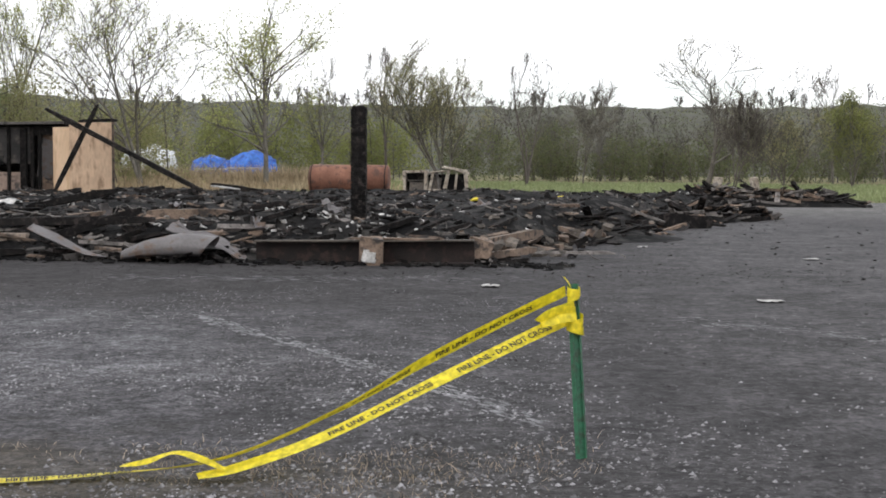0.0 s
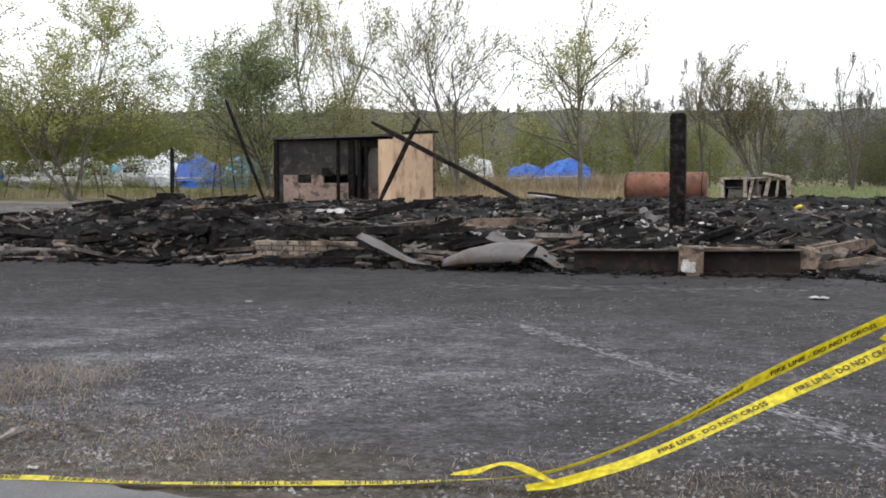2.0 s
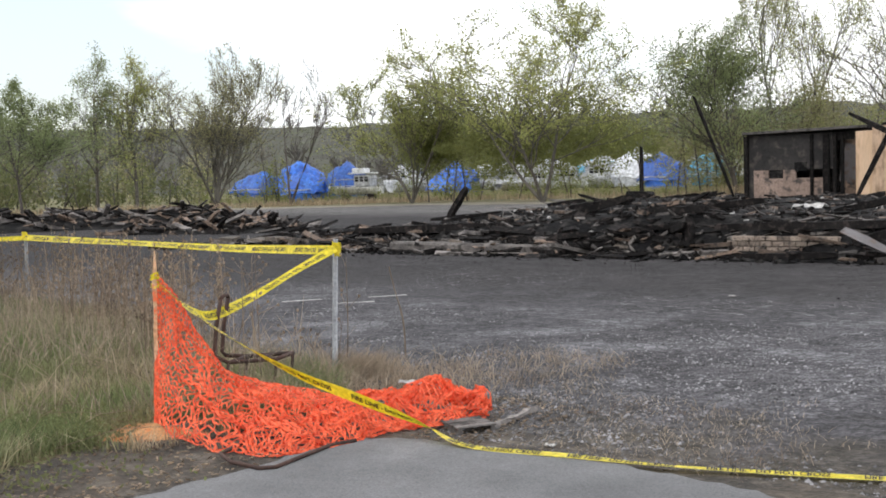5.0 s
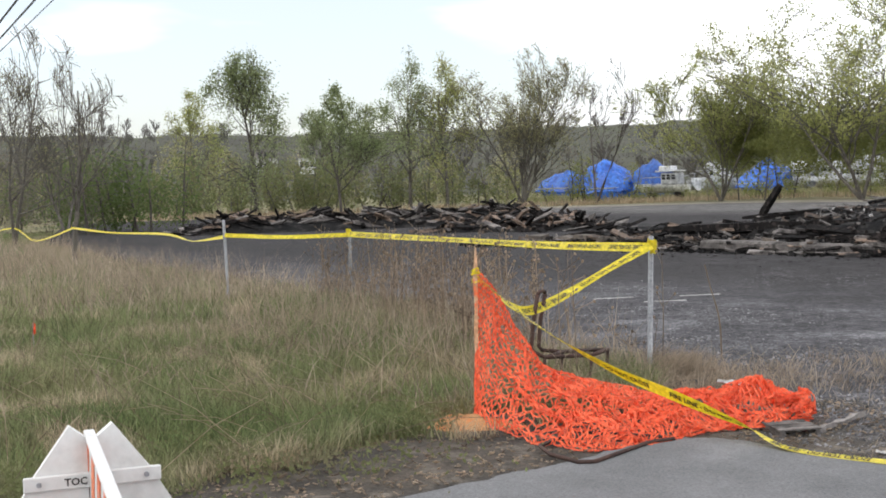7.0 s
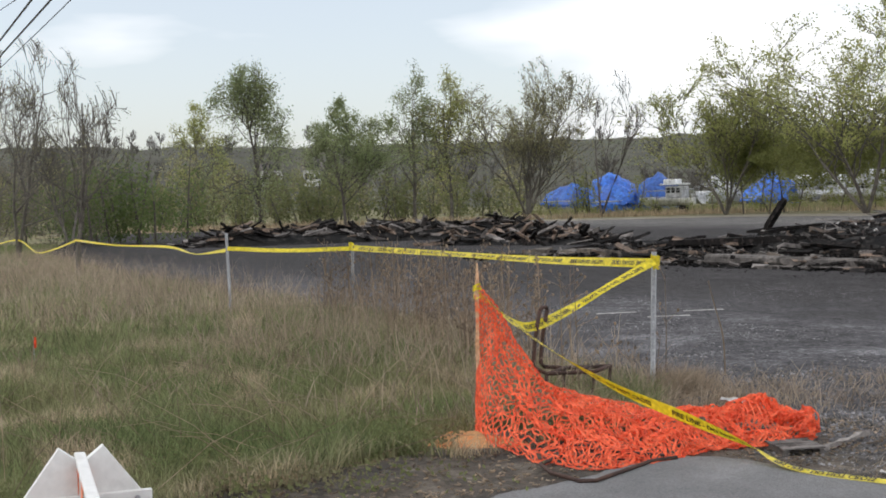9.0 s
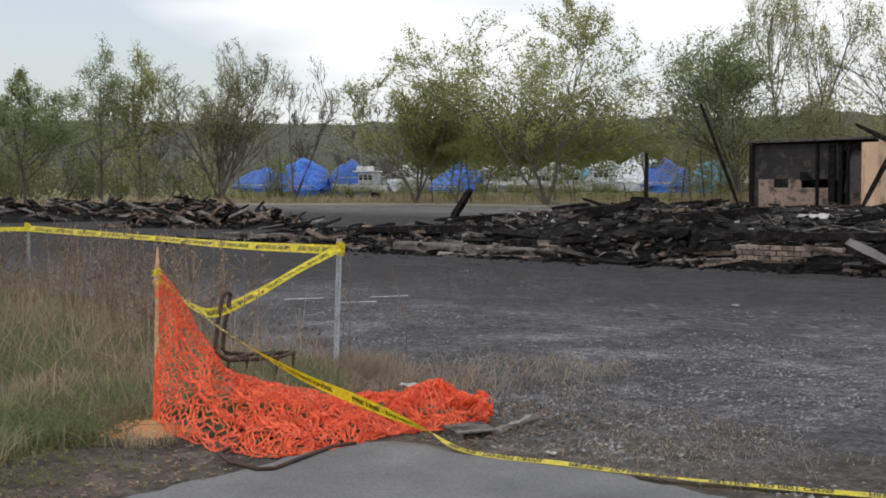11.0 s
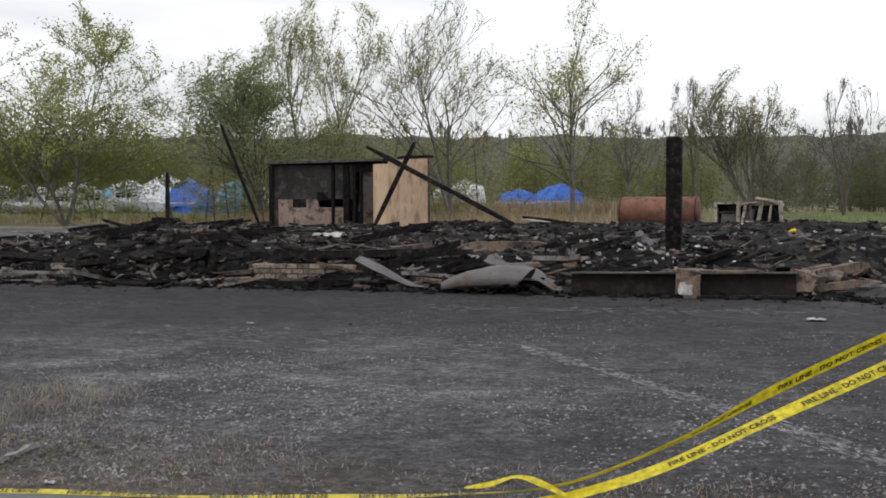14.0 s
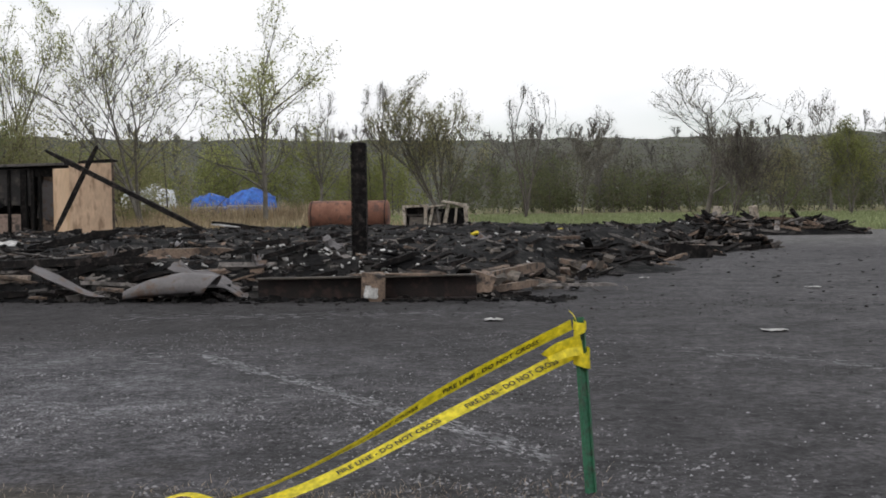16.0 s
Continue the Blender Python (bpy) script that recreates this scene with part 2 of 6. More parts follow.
def mottle(m, size, amount):
    """Uneven brightness at one more size of grain."""
    n, l = m.node_tree.nodes, m.node_tree.links
    socket = n["Principled BSDF"].inputs["Base Color"]
    old = socket.links[0].from_socket
    geo, grain, ramp_, k = [n.new("ShaderNode" + x) for x in ("NewGeometry", "TexNoise", "MapRange", "VectorMath")]
    grain.inputs["Scale"].default_value, grain.inputs["Detail"].default_value, grain.inputs["Roughness"].default_value = size, 8, 0.75
    ramp_.inputs["From Min"].default_value, ramp_.inputs["From Max"].default_value = 0.3, 0.7
    ramp_.inputs["To Min"].default_value, ramp_.inputs["To Max"].default_value = 1 - amount, 1 + amount
    k.operation = "SCALE"
    l.new(geo.outputs["Position"], grain.inputs["Vector"])
    l.new(grain.outputs["Fac"], ramp_.inputs["Value"])
    l.new(old, k.inputs[0])
    l.new(ramp_.outputs["Result"], k.inputs["Scale"])
    l.new(k.outputs["Vector"], socket)


stain_and_sheen(LOT, "X", -3.6, 0.8, (0.041, 0.039, 0.041), 0.5, 5.0)
stain_and_sheen(LOT, "X", 0.6, 4.0, (0.066, 0.063, 0.066), 0.5, 4.0)
# Paler far lot: its reflection of the sky is put into the colour.
stain_and_sheen(LOT, "Y", 40.0, 50.0, (0.125, 0.12, 0.118), 0.3, 8.0)
mottle(LOT, 0.4, 0.35)
mottle(LOT, 1.6, 0.45)
mottle(LOT, 8.0, 0.8)
mottle(LOT, 26.0, 0.7)
mottle(TARMAC, 1.7, 0.2)
mottle(DIRT, 4.0, 0.5)
mottle(DIRT, 22.0, 0.5)


PANEL = material("scorched_panel", (0.3, 0.25, 0.2), (0.42, 0.37, 0.31), (0.12, 0.1, 0.085), scale=2.5, fine=20, bump=0.3)
SCUFF = material("pale_scuff", (0.14, 0.138, 0.146), (0.22, 0.218, 0.228), (0.08, 0.08, 0.085), scale=3, fine=40, rough=0.95, bump=0.6, island=0.3)


# ---- mesh helpers ----
class Shape:
    """Collects vertices and faces for one mesh."""

    def __init__(self):
        self.v, self.f = [], []

    def add(self, verts, faces):
        k = len(self.v)
        self.v.extend(verts)
        self.f.extend([tuple(i + k for i in f) for f in faces])
        return self

    def box(self, m, sx, sy, sz, jag=0.0, rng=random):
        c = [Vector((x * sx / 2, y * sy / 2, z * sz / 2)) for z in (-1, 1) for y in (-1, 1) for x in (-1, 1)]
        if jag:
            c = [p + Vector([rng.uniform(-jag, jag) for _ in range(3)]) for p in c]
        return self.add([tuple(m @ p) for p in c], [(0, 2, 3, 1), (4, 5, 7, 6), (0, 1, 5, 4), (2, 6, 7, 3), (0, 4, 6, 2), (1, 3, 7, 5)])

    def block(self, m, sx, sy, sz, r=0.02):
        """A box with chamfered edges."""
        h, verts, faces = (sx / 2, sy / 2, sz / 2), [], []
        ids = {}
        for s in ((x, y, z) for z in (-1, 1) for y in (-1, 1) for x in (-1, 1)):
            for a in range(3):
                p = [s[k] * (h[k] - (0 if k == a else r)) for k in range(3)]
                ids[s, a] = len(verts)
                verts.append(tuple(m @ Vector(p)))
        for a in range(3):
            b, c = (a + 1) % 3, (a + 2) % 3
            for s in (-1, 1):
                def key(u, w):
                    q = [0, 0, 0]
                    q[a], q[b], q[c] = s, u, w
                    return tuple(q)
                ring = [ids[key(-1, -1), a], ids[key(1, -1), a], ids[key(1, 1), a], ids[key(-1, 1), a]]
                faces.append(tuple(ring if s > 0 else ring[::-1]))
            for u in (-1, 1):
                for w in (-1, 1):
                    def edge(e):
                        q = [0, 0, 0]
                        q[a], q[b], q[c] = e, u, w
                        return tuple(q)
                    faces.append((ids[edge(-1), b], ids[edge(1), b], ids[edge(1), c], ids[edge(-1), c]))
        for s in ((x, y, z) for z in (-1, 1) for y in (-1, 1) for x in (-1, 1)):
            faces.append((ids[s, 0], ids[s, 1], ids[s, 2]))
        return self.add(verts, faces)

    def tube(self, pts, radii, n=6, cap=True):
        pts = [Vector(p) for p in pts]
        radii = radii if isinstance(radii, (list, tuple)) else [radii] * len(pts)
        verts, faces = [], []
        for i, p in enumerate(pts):
            d = (pts[min(i + 1, len(pts) - 1)] - pts[max(i - 1, 0)]).normalized()
            side = d.cross(Vector((0.13, 0.21, 1) if abs(d.z) < 0.9 else (1, 0.1, 0.2))).normalized()
            up = side.cross(d)
            for k in range(n):
                a = 2 * math.pi * k / n
                verts.append(tuple(p + (side * math.cos(a) + up * math.sin(a)) * radii[i]))
        for i in range(len(pts) - 1):
            for k in range(n):
                q = (k + 1) % n
                faces.append((i * n + k, i * n + q, i * n + n + q, i * n + n + k))
        if cap:
            faces += [tuple(range(n))[::-1], tuple(range(len(pts) * n - n, len(pts) * n))]
        return self.add(verts, faces)

    def sheet(self, fn, nu, nv, thick=0.0):
        """A surface fn(u, v) over the unit square, with a second skin at a distance along z where thick."""
        for dz in ((0, -thick) if thick else (0,)):
            verts = []
            for j in range(nv + 1):
                for i in range(nu + 1):
                    x, y, z = fn(i / nu, j / nv)
                    verts.append((x, y, z + dz))
            w = nu + 1
            self.add(verts, [(j * w + i, j * w + i + 1, j * w + w + i + 1, j * w + w + i) for j in range(nv) for i in range(nu)])
        if thick:
            w, n = nu + 1, (nu + 1) * (nv + 1)
            k = len(self.v) - 2 * n
            rim = [i for i in range(nu)] + [nu + w * j for j in range(nv)] + [nv * w + nu - i for i in range(nu)] + [w * (nv - j) for j in range(nv)]
            self.f.extend([(k + a, k + b, k + n + b, k + n + a) for a, b in zip(rim, rim[1:] + rim[:1])])
        return self

    def mesh(self, name, mat, smooth=False):
        me = bpy.data.meshes.new(name)
        me.from_pydata(self.v, [], self.f)
        me.materials.append(mat)
        if smooth:
            me.polygons.foreach_set("use_smooth", [True] * len(me.polygons))
        me.update()
        return me


def thing(name, label, category, group="", kind="", at=None):
    ob = new(name)
    if at:
        ob.matrix_world = at
    return tagged(ob, label, category, group, kind)


def part(name, shape, mat, parent=None, label="", smooth=False):
    ob = new(name, shape.mesh(name, mat, smooth) if isinstance(shape, Shape) else shape)
    if parent:
        ob.parent = parent
    return tagged(ob, label)


def solid(name, shape, mat, label, category, group="", kind="", smooth=False):
    return tagged(part(name, shape, mat, None, "", smooth), label, category, group, kind)


def quads(name, centre, size, mat, rng, flat=0.0, aspect=1.5):
    """Small leaves as loose four-cornered faces at the given centres."""
    n = len(centre)
    a = rng.normal(size=(n, 3))
    a[:, 2] *= 1 - flat
    a /= np.linalg.norm(a, axis=1)[:, None]
    b = np.cross(a, rng.normal(size=(n, 3)))
    b /= np.linalg.norm(b, axis=1)[:, None]
    s = np.asarray(size) * rng.uniform(0.6, 1.3, n)
    a, b = a * (s * aspect / 2)[:, None], b * (s / 2)[:, None]
    v = np.stack([centre - a, centre + b * 0.9, centre + a, centre - b * 0.9], 1).reshape(-1, 3)
    me = bpy.data.meshes.new(name)
    me.vertices.add(4 * n)
    me.vertices.foreach_set("co", v.ravel())
    me.loops.add(4 * n)
    me.loops.foreach_set("vertex_index", np.arange(4 * n))
    me.polygons.add(n)
    me.polygons.foreach_set("loop_start", np.arange(0, 4 * n, 4))
    me.materials.append(mat)
    me.update(calc_edges=True)
    return me


def blades(name, root, height, lean, width, mat, rng):
    """Grass blades: bent slips of two faces with a pointed end."""
    n = len(root)
    ang = rng.uniform(0, 2 * np.pi, n)
    side = np.stack([np.cos(ang), np.sin(ang), 0 * ang], 1) * (np.asarray(width) / 2 * np.ones(n))[:, None]
    bend = rng.normal(size=(n, 3)) * (np.asarray(lean) * height)[:, None]
    bend[:, 2] = 0
    up = np.zeros((n, 3))
    up[:, 2] = height
    v = np.stack([root - side, root + side, root + up * 0.55 + bend * 0.35 + side * 0.8, root + up * 0.55 + bend * 0.35 - side * 0.8, root + up + bend], 1).reshape(-1, 3)
    k = np.arange(n)[:, None] * 5
    me = bpy.data.meshes.new(name)
    me.vertices.add(5 * n)
    me.vertices.foreach_set("co", v.ravel())
    me.loops.add(7 * n)
    me.loops.foreach_set("vertex_index", np.concatenate([k, k + 1, k + 2, k + 3, k + 3, k + 2, k + 4], 1).ravel())
    me.polygons.add(2 * n)
    starts = np.stack([np.arange(n) * 7, np.arange(n) * 7 + 4], 1).ravel()
    me.polygons.foreach_set("loop_start", starts)
    me.materials.append(mat)
    me.update(calc_edges=True)
    return me


def wobble(x, y, s=1.0, seed=0.0):
    return noise.noise(Vector((x * s + seed, y * s - seed, seed * 1.7)))


# ---- ground ----
def mound(x, y):
    """Height of the burnt heap over the lot."""
    right = -1.5 + (y - 21) * 0.34 + wobble(x, y, 0.4, 3) * 0.9
    left = (-25.2 if y < 25 else max(-25.2, -0.8 - 0.86 * y)) + wobble(x, y, 0.3, 5) * 1.2
    front = 20.6 + wobble(x, y, 0.5, 7) * 0.3
    edge = min((right - x) * 0.42, (x - left) * 0.25, (y - front) * 0.5 + 0.1, (47.5 - y) * 0.4)
    top = 0.62 + 0.07 * min(1, max(0, (y - 21.5) / 8)) - 0.34 * min(1, max(0, (-16.5 - x) / 5)) * min(1, max(0, (31 - y) / 5))
    z = min(top, edge) if edge > 0 else -0.05
    for hx, hy, r, h in ((-1.6, 35.8, 1.6, 0.3), (-13.2, 22.6, 1.3, 0.22), (-4.6, 22.2, 0.9, 0.2), (1.2, 29.0, 1.5, 0.35), (-9.0, 27.0, 2.0, 0.16), (-18.5, 24.5, 1.6, 0.25), (-6.2, 33.0, 2.0, 0.15)):
        d = ((x - hx) ** 2 + (y - hy) ** 2) / (r * r)
        z += h * math.exp(-d) if d < 6 else 0
    return z + (wobble(x, y, 0.4, 8) * 0.12 + wobble(x, y, 0.9, 1) * 0.12 + wobble(x, y, 2.6, 2) * 0.07) * (1 if edge > 0.15 else 0)


def build_ground():
    solid("ground", Shape().sheet(lambda u, v: (-2200 + 4400 * u, -2200 + 4400 * v, 0), 8, 8), FIELD, "grassy field with straw and soil reaching the far woods", "ground", kind="structure")
    rng = random.Random(4)
    outline = [(-6.3, 6.4), (-7.2, 7.0), (-9.8, 7.7), (-12.4, 8.9), (-15, 9.2), (-20.7, 10.2), (-28.6, 11.2), (-45, 15), (-79, 28), (-78, 34), (-64, 53), (-53, 61), (-38, 60), (-20, 58), (-8, 56), (8, 59), (16, 62), (45, 66), (90, 75), (90, -60), (-3, -60), (-4.4, 0), (-5.3, 4.4), (-5.7, 5.6)]
    pts = []
    for (x, y), (p, q) in zip(outline, outline[1:] + outline[:1]):
        n = max(2, int(math.hypot(p - x, q - y) / 0.7)) if abs(x) < 40 else 6
        for k in range(n):
            j = 0.16 if n > 2 and abs(x) < 40 and y > 3 else 0.05
            pts.append((x + (p - x) * k / n + rng.uniform(-j, j), y + (q - y) * k / n + rng.uniform(-j, j), 0.012))
    bm = bmesh.new()
    bm.faces.new([bm.verts.new(p) for p in pts])
    bmesh.ops.triangulate(bm, faces=bm.faces[:])
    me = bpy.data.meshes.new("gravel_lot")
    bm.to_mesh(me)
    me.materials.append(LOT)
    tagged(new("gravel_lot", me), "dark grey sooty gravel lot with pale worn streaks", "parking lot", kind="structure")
    # pale sandy track past the far edge of the lot
    near = [(-84, 27.5), (-77.6, 33), (-63.6, 52.6), (-52.8, 60.6), (-38, 59.7), (-20, 57.8)]
    wide = [(-88, 32), (-81, 37), (-67, 57), (-54, 66), (-38, 65), (-20, 60.5)]
    s = Shape()
    for k in range(5):
        for i in range(8):
            q = []
            for f in (i / 8, (i + 1) / 8):
                for line in (near, wide):
                    (x, y), (p, r) = line[k], line[k + 1]
                    q.append((x + (p - x) * f, y + (r - y) * f, 0.022))
            s.add([q[0], q[2], q[3], q[1]], [(0, 1, 2, 3)])
    solid("sandy_track", s, TRACK, "pale sandy track along the lot's far edge", "track", kind="structure")
    # drive of paler tarmac on which the viewer stands
    s, edge = Shape(), [(-5.25, -30), (-5.25, 3.6), (-5.3, 4.6), (-5.32, 5.35), (-5.0, 5.55), (-4.5, 5.6), (-3.6, 5.62), (-2.8, 5.5), (-2.0, 5.2), (-0.8, 4.6), (0.6, 4.0), (2.5, 3.4), (7, 2.6), (14, 2), (14, -30)]
    top = []
    for (x, y), (p, q) in zip(edge, edge[1:] + edge[:1]):
        for k in range(8):
            top.append((x + (p - x) * k / 8 + rng.uniform(-0.025, 0.025), y + (q - y) * k / 8 + rng.uniform(-0.025, 0.025), 0.04))
    n = len(top)
    s.add(top + [(x, y, 0.0) for x, y, z in top], [tuple(range(n))[::-1]] + [(i, (i + 1) % n, n + (i + 1) % n, n + i) for i in range(n)])
    solid("pavement", s, TARMAC, "pale grey tarmac drive with a broken edge", "pavement", kind="structure")


build_ground()


def heap(name, x0, x1, y0, y1, nx, ny, fn, label):
    solid(name, Shape().sheet(lambda u, v: (x0 + (x1 - x0) * u, y0 + (y1 - y0) * v, fn(x0 + (x1 - x0) * u, y0 + (y1 - y0) * v)), nx, ny), ASH, label, "debris", kind="stuff", smooth=True)


heap("ash_mound", -48, 12, 19.8, 49, 260, 130, mound, "black heap of ash and charred rubble on the burnt floor")


def hill(x, y):
    d = math.hypot(x, y)
    rise = min(1, max(0, (d - 230) / 170))
    return -1 + (20.5 + 2.5 * wobble(x, y, 0.006, 4) + 1.4 * wobble(x, y, 0.03, 2)) * rise * rise * (3 - 2 * rise) + (wobble(x, y, 0.14, 1) * 2.2 * rise)


def build_hill():
    def at(u, v):
        a, d = radians(-75 + 165 * u), 225 + 330 * v ** 1.2
        x, y = -math.sin(a) * d, math.cos(a) * d
        return x, y, hill(x, y)
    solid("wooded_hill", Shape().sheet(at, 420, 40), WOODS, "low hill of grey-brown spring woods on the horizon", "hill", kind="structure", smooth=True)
    rng = np.random.default_rng(5)
    n = 120000
    a, d = np.radians(rng.uniform(-45, 90, n)), rng.uniform(240, 480, n)
    x, y = -np.sin(a) * d, np.cos(a) * d
    z = np.array([hill(p, q) for p, q in zip(x, y)]) + rng.uniform(0, 1.0, n) * rng.uniform(0.2, 1, n)
    pts = np.stack([x, y, z], 1)
    k = rng.uniform(0, 1, n) < 0.72
    tagged(new("far_treetops", quads("far_treetops", pts[k], 0.32, HILLTWIG, rng)), "grey-brown leafless treetops on the far hill", "woods", kind="stuff")
    tagged(new("far_leafy_treetops", quads("far_leafy_treetops", pts[~k], 0.32, LEAF_DARK, rng)), "dull green budding treetops on the far hill", "woods", kind="stuff")


build_hill()


# ---- trees ----
def skeleton(rng, stems, fork, spread, depth, lift):
    """Limbs of a tree about one unit high: lists of points with radii, and the twig points for leaves."""
    limbs, tips = [], []

    def limb(p, d, length, r, level):
        pts, radii, n = [p.copy()], [r], 5 if level < 2 else 3
        for k in range(n):
            d = (d + Vector([rng.uniform(-1, 1) for _ in range(3)]) * (0.13 if level < 2 else 0.22) + Vector((0, 0, lift * (0.4 if level == 0 else 1)))).normalized()
            p = p + d * length / n
            pts.append(p.copy())
            radii.append(max(r * (1 - 0.72 * (k + 1) / n), 0.0007))
        limbs.append((pts, radii, level))
        if level >= depth - 1:
            tips.extend(pts[1:])
        if level < depth:
            for _ in range(fork[min(level, len(fork) - 1)]):
                f = rng.uniform(0.2 if level == 0 else 0.15, 1.0)
                i = min(int(f * n), n - 1)
                q = pts[i].lerp(pts[i + 1], f * n - i)
                turn = rng.uniform(0.35, 1.0) * spread
                side = d.cross(Vector([rng.uniform(-1, 1) for _ in range(3)])).normalized()
                e = (d * math.cos(turn) + side * math.sin(turn)).normalized()
                limb(q, e, length * rng.uniform(0.42, 0.66) * (1.25 - 0.6 * f), radii[i] * rng.uniform(0.45, 0.65), level + 1)

    for k in range(stems):
        a = rng.uniform(0, 6.28)
        tilt = 0.05 if stems == 1 else rng.uniform(0.12, 0.34)
        limb(Vector((0, 0, 0)), Vector((math.cos(a) * tilt, math.sin(a) * tilt, 1)).normalized(), rng.uniform(0.55, 0.75), 0.0125 if stems == 1 else 0.009, 0)
    return limbs, tips


def tree(x, y, h, w, label, seed, leaves=LEAF_SPRING, count=5000, size=0.22, bark=BARK, stems=1, fork=(9, 5, 4), spread=0.95, depth=3, lift=0.1, puff=0.35, lean=0.0, category="tree", group="trees round the lot", twig=0.016):
    rng = random.Random(seed)
    limbs, tips = skeleton(rng, stems, fork, spread, depth, lift)
    far = sorted(math.hypot(p.x, p.y) for p in tips)[int(len(tips) * 0.84)]
    high = max(p.z for p in tips)
    def fit(p):
        g = (p.z / high)
        swell = 1.2 if g < 0.5 else 1.2 * math.sqrt(max(0.1, 1 - ((g - 0.5) / 0.54) ** 2))
        return (x + p.x / far * w * swell + lean * g * h, y + p.y / far * w * swell, p.z / high * h - 0.05)
    root = thing("tree", label, category, group)
    s = Shape()
    for pts, radii, level in limbs:
        s.tube([fit(p) for p in pts], [max(r * h, twig) for r in radii], 7 if level == 0 else 4 if level == 1 else 3, cap=False)
    part("trunk", s, bark, root, smooth=True)
    if count:
        count = int(count * 2.1)
        nrng = np.random.default_rng(seed)
        t = np.array([fit(p) for p in tips])
        pick = t[nrng.integers(0, len(t), count)] + nrng.normal(size=(count, 3)) * puff * 0.55
        ob = new("crown", quads("crown", pick, size * 0.5, leaves, nrng))
        ob.parent = root
    return root


SPARSE = "tall tree with sparse pale spring leaves"
BARE = "leafless grey tree with fine twigs at the wood's edge"
tree(13.2, 109.3, 12.8, 4.6, "leafless spreading grey tree at the wood's edge", 1, LEAF_OLIVE, 700, 0.16, fork=(10, 6, 5), lift=0.12)
tree(9.3, 65.5, 5.6, 1.3, "small purplish-brown leafless tree by the debris pile", 2, TWIG, 2500, 0.1, DARKBARK, stems=2, fork=(9, 6, 4), spread=0.6, puff=0.15)
tree(27.6, 127.2, 12.2, 2.8, BARE, 3, TWIG, 900, 0.16, fork=(10, 6, 4))
tree(5.7, 150.0, 12.6, 2.9, BARE, 4, TWIG, 900, 0.18, fork=(10, 6, 4))
tree(-2.0, 105.1, 11.2, 3.0, "dead leaning tree with twisted vine-clad limbs", 5, TWIG, 500, 0.16, DARKBARK, stems=3, fork=(5, 3, 3), spread=0.8)
tree(-8.5, 99.7, 11.6, 3.8, "many-stemmed tree with olive buds", 6, LEAF_OLIVE, 6500, 0.17, BARK, stems=6, fork=(8, 5, 3), spread=0.6, lift=0.16)
tree(-14.6, 111.1, 12.4, 2.1, BARE, 7, TWIG, 500, 0.16, DARKBARK, fork=(9, 5, 4))
tree(-20.0, 87.8, 16.2, 4.3, SPARSE, 8, LEAF_SPRING, 3000, 0.22, fork=(19, 5, 3), spread=1.2, lift=0.02, puff=0.55, lean=0.06)
tree(-26.6, 80.7, 15.9, 6.0, "forked tree with a wide crown of sparse pale leaves", 9, LEAF_SPRING, 2600, 0.17, stems=3, fork=(9, 6, 4), spread=0.8, lift=0.12, lean=0.07)
tree(-39.2, 86.5, 16.7, 4.2, SPARSE, 10, LEAF_SPRING, 4500, 0.2, stems=2, fork=(11, 6, 3), spread=0.75, lift=0.12)
tree(-38.3, 76.0, 12.2, 5.0, "round tree in fresh green leaf beside the boats", 11, LEAF_GREEN, 13000, 0.2, DARKBARK, stems=4, fork=(8, 6, 4), spread=0.95, lift=0.06, puff=0.5, lean=0.06)
tree(-46.3, 65.2, 13.8, 6.8, "large tree with yellow-green spring leaves before the boats", 12, LEAF_SPRING, 8500, 0.22, stems=3, fork=(10, 6, 3), spread=0.8, lift=0.1)
tree(-58.2, 66.2, 10.2, 3.9, SPARSE, 13, LEAF_SPRING, 6000, 0.2, stems=4, fork=(9, 5, 3), spread=0.7, lift=0.12)
tree(-69.3, 65.1, 10.9, 2.6, "crooked leafless tree leaning over the boats", 14, TWIG, 300, 0.14, DARKBARK, stems=2, fork=(6, 4, 4), spread=0.9, lean=0.12)
tree(-76.8, 64.2, 12.6, 4.5, "many-stemmed tree with olive buds", 15, LEAF_OLIVE, 7500, 0.19, stems=6, fork=(9, 5, 3), spread=0.6, lift=0.15)
tree(-80.5, 59.5, 12.2, 2.4, "slender tree in green leaf", 16, LEAF_SPRING, 3600, 0.2, fork=(19, 5, 3), spread=1.25, lift=0.0, puff=0.5)
tree(-82.2, 57.1, 12.5, 2.0, "slender tree in green leaf", 17, LEAF_GREEN, 3400, 0.2, fork=(19, 5, 3), spread=1.2, lift=0.0, puff=0.5)
tree(-68.2, 42.0, 8.3, 2.7, "round tree in fresh green leaf at the lot's edge", 18, LEAF_GREEN, 9000, 0.17, DARKBARK, fork=(10, 6, 4), spread=0.95, lift=0.16, puff=0.3)
tree(-79.6, 42.0, 11.7, 2.7, "slender tree in green leaf", 19, LEAF_GREEN, 6500, 0.2, DARKBARK, fork=(22, 6, 3), spread=1.4, lift=-0.03, puff=0.5)
tree(-29.15, 10.4, 5.0, 1.25, "crooked leafless young tree ringed with yellow tape", 20, LEAF_OLIVE, 500, 0.05, stems=1, fork=(8, 5, 4), spread=1.15, puff=0.12, twig=0.008, lift=0.06)
tree(-43.3, 13.5, 7.6, 2.2, "crooked leafless tree ringed with yellow tape", 22, LEAF_OLIVE, 900, 0.07, stems=2, fork=(8, 5, 4), spread=1.05, puff=0.15, twig=0.01, lift=0.08)
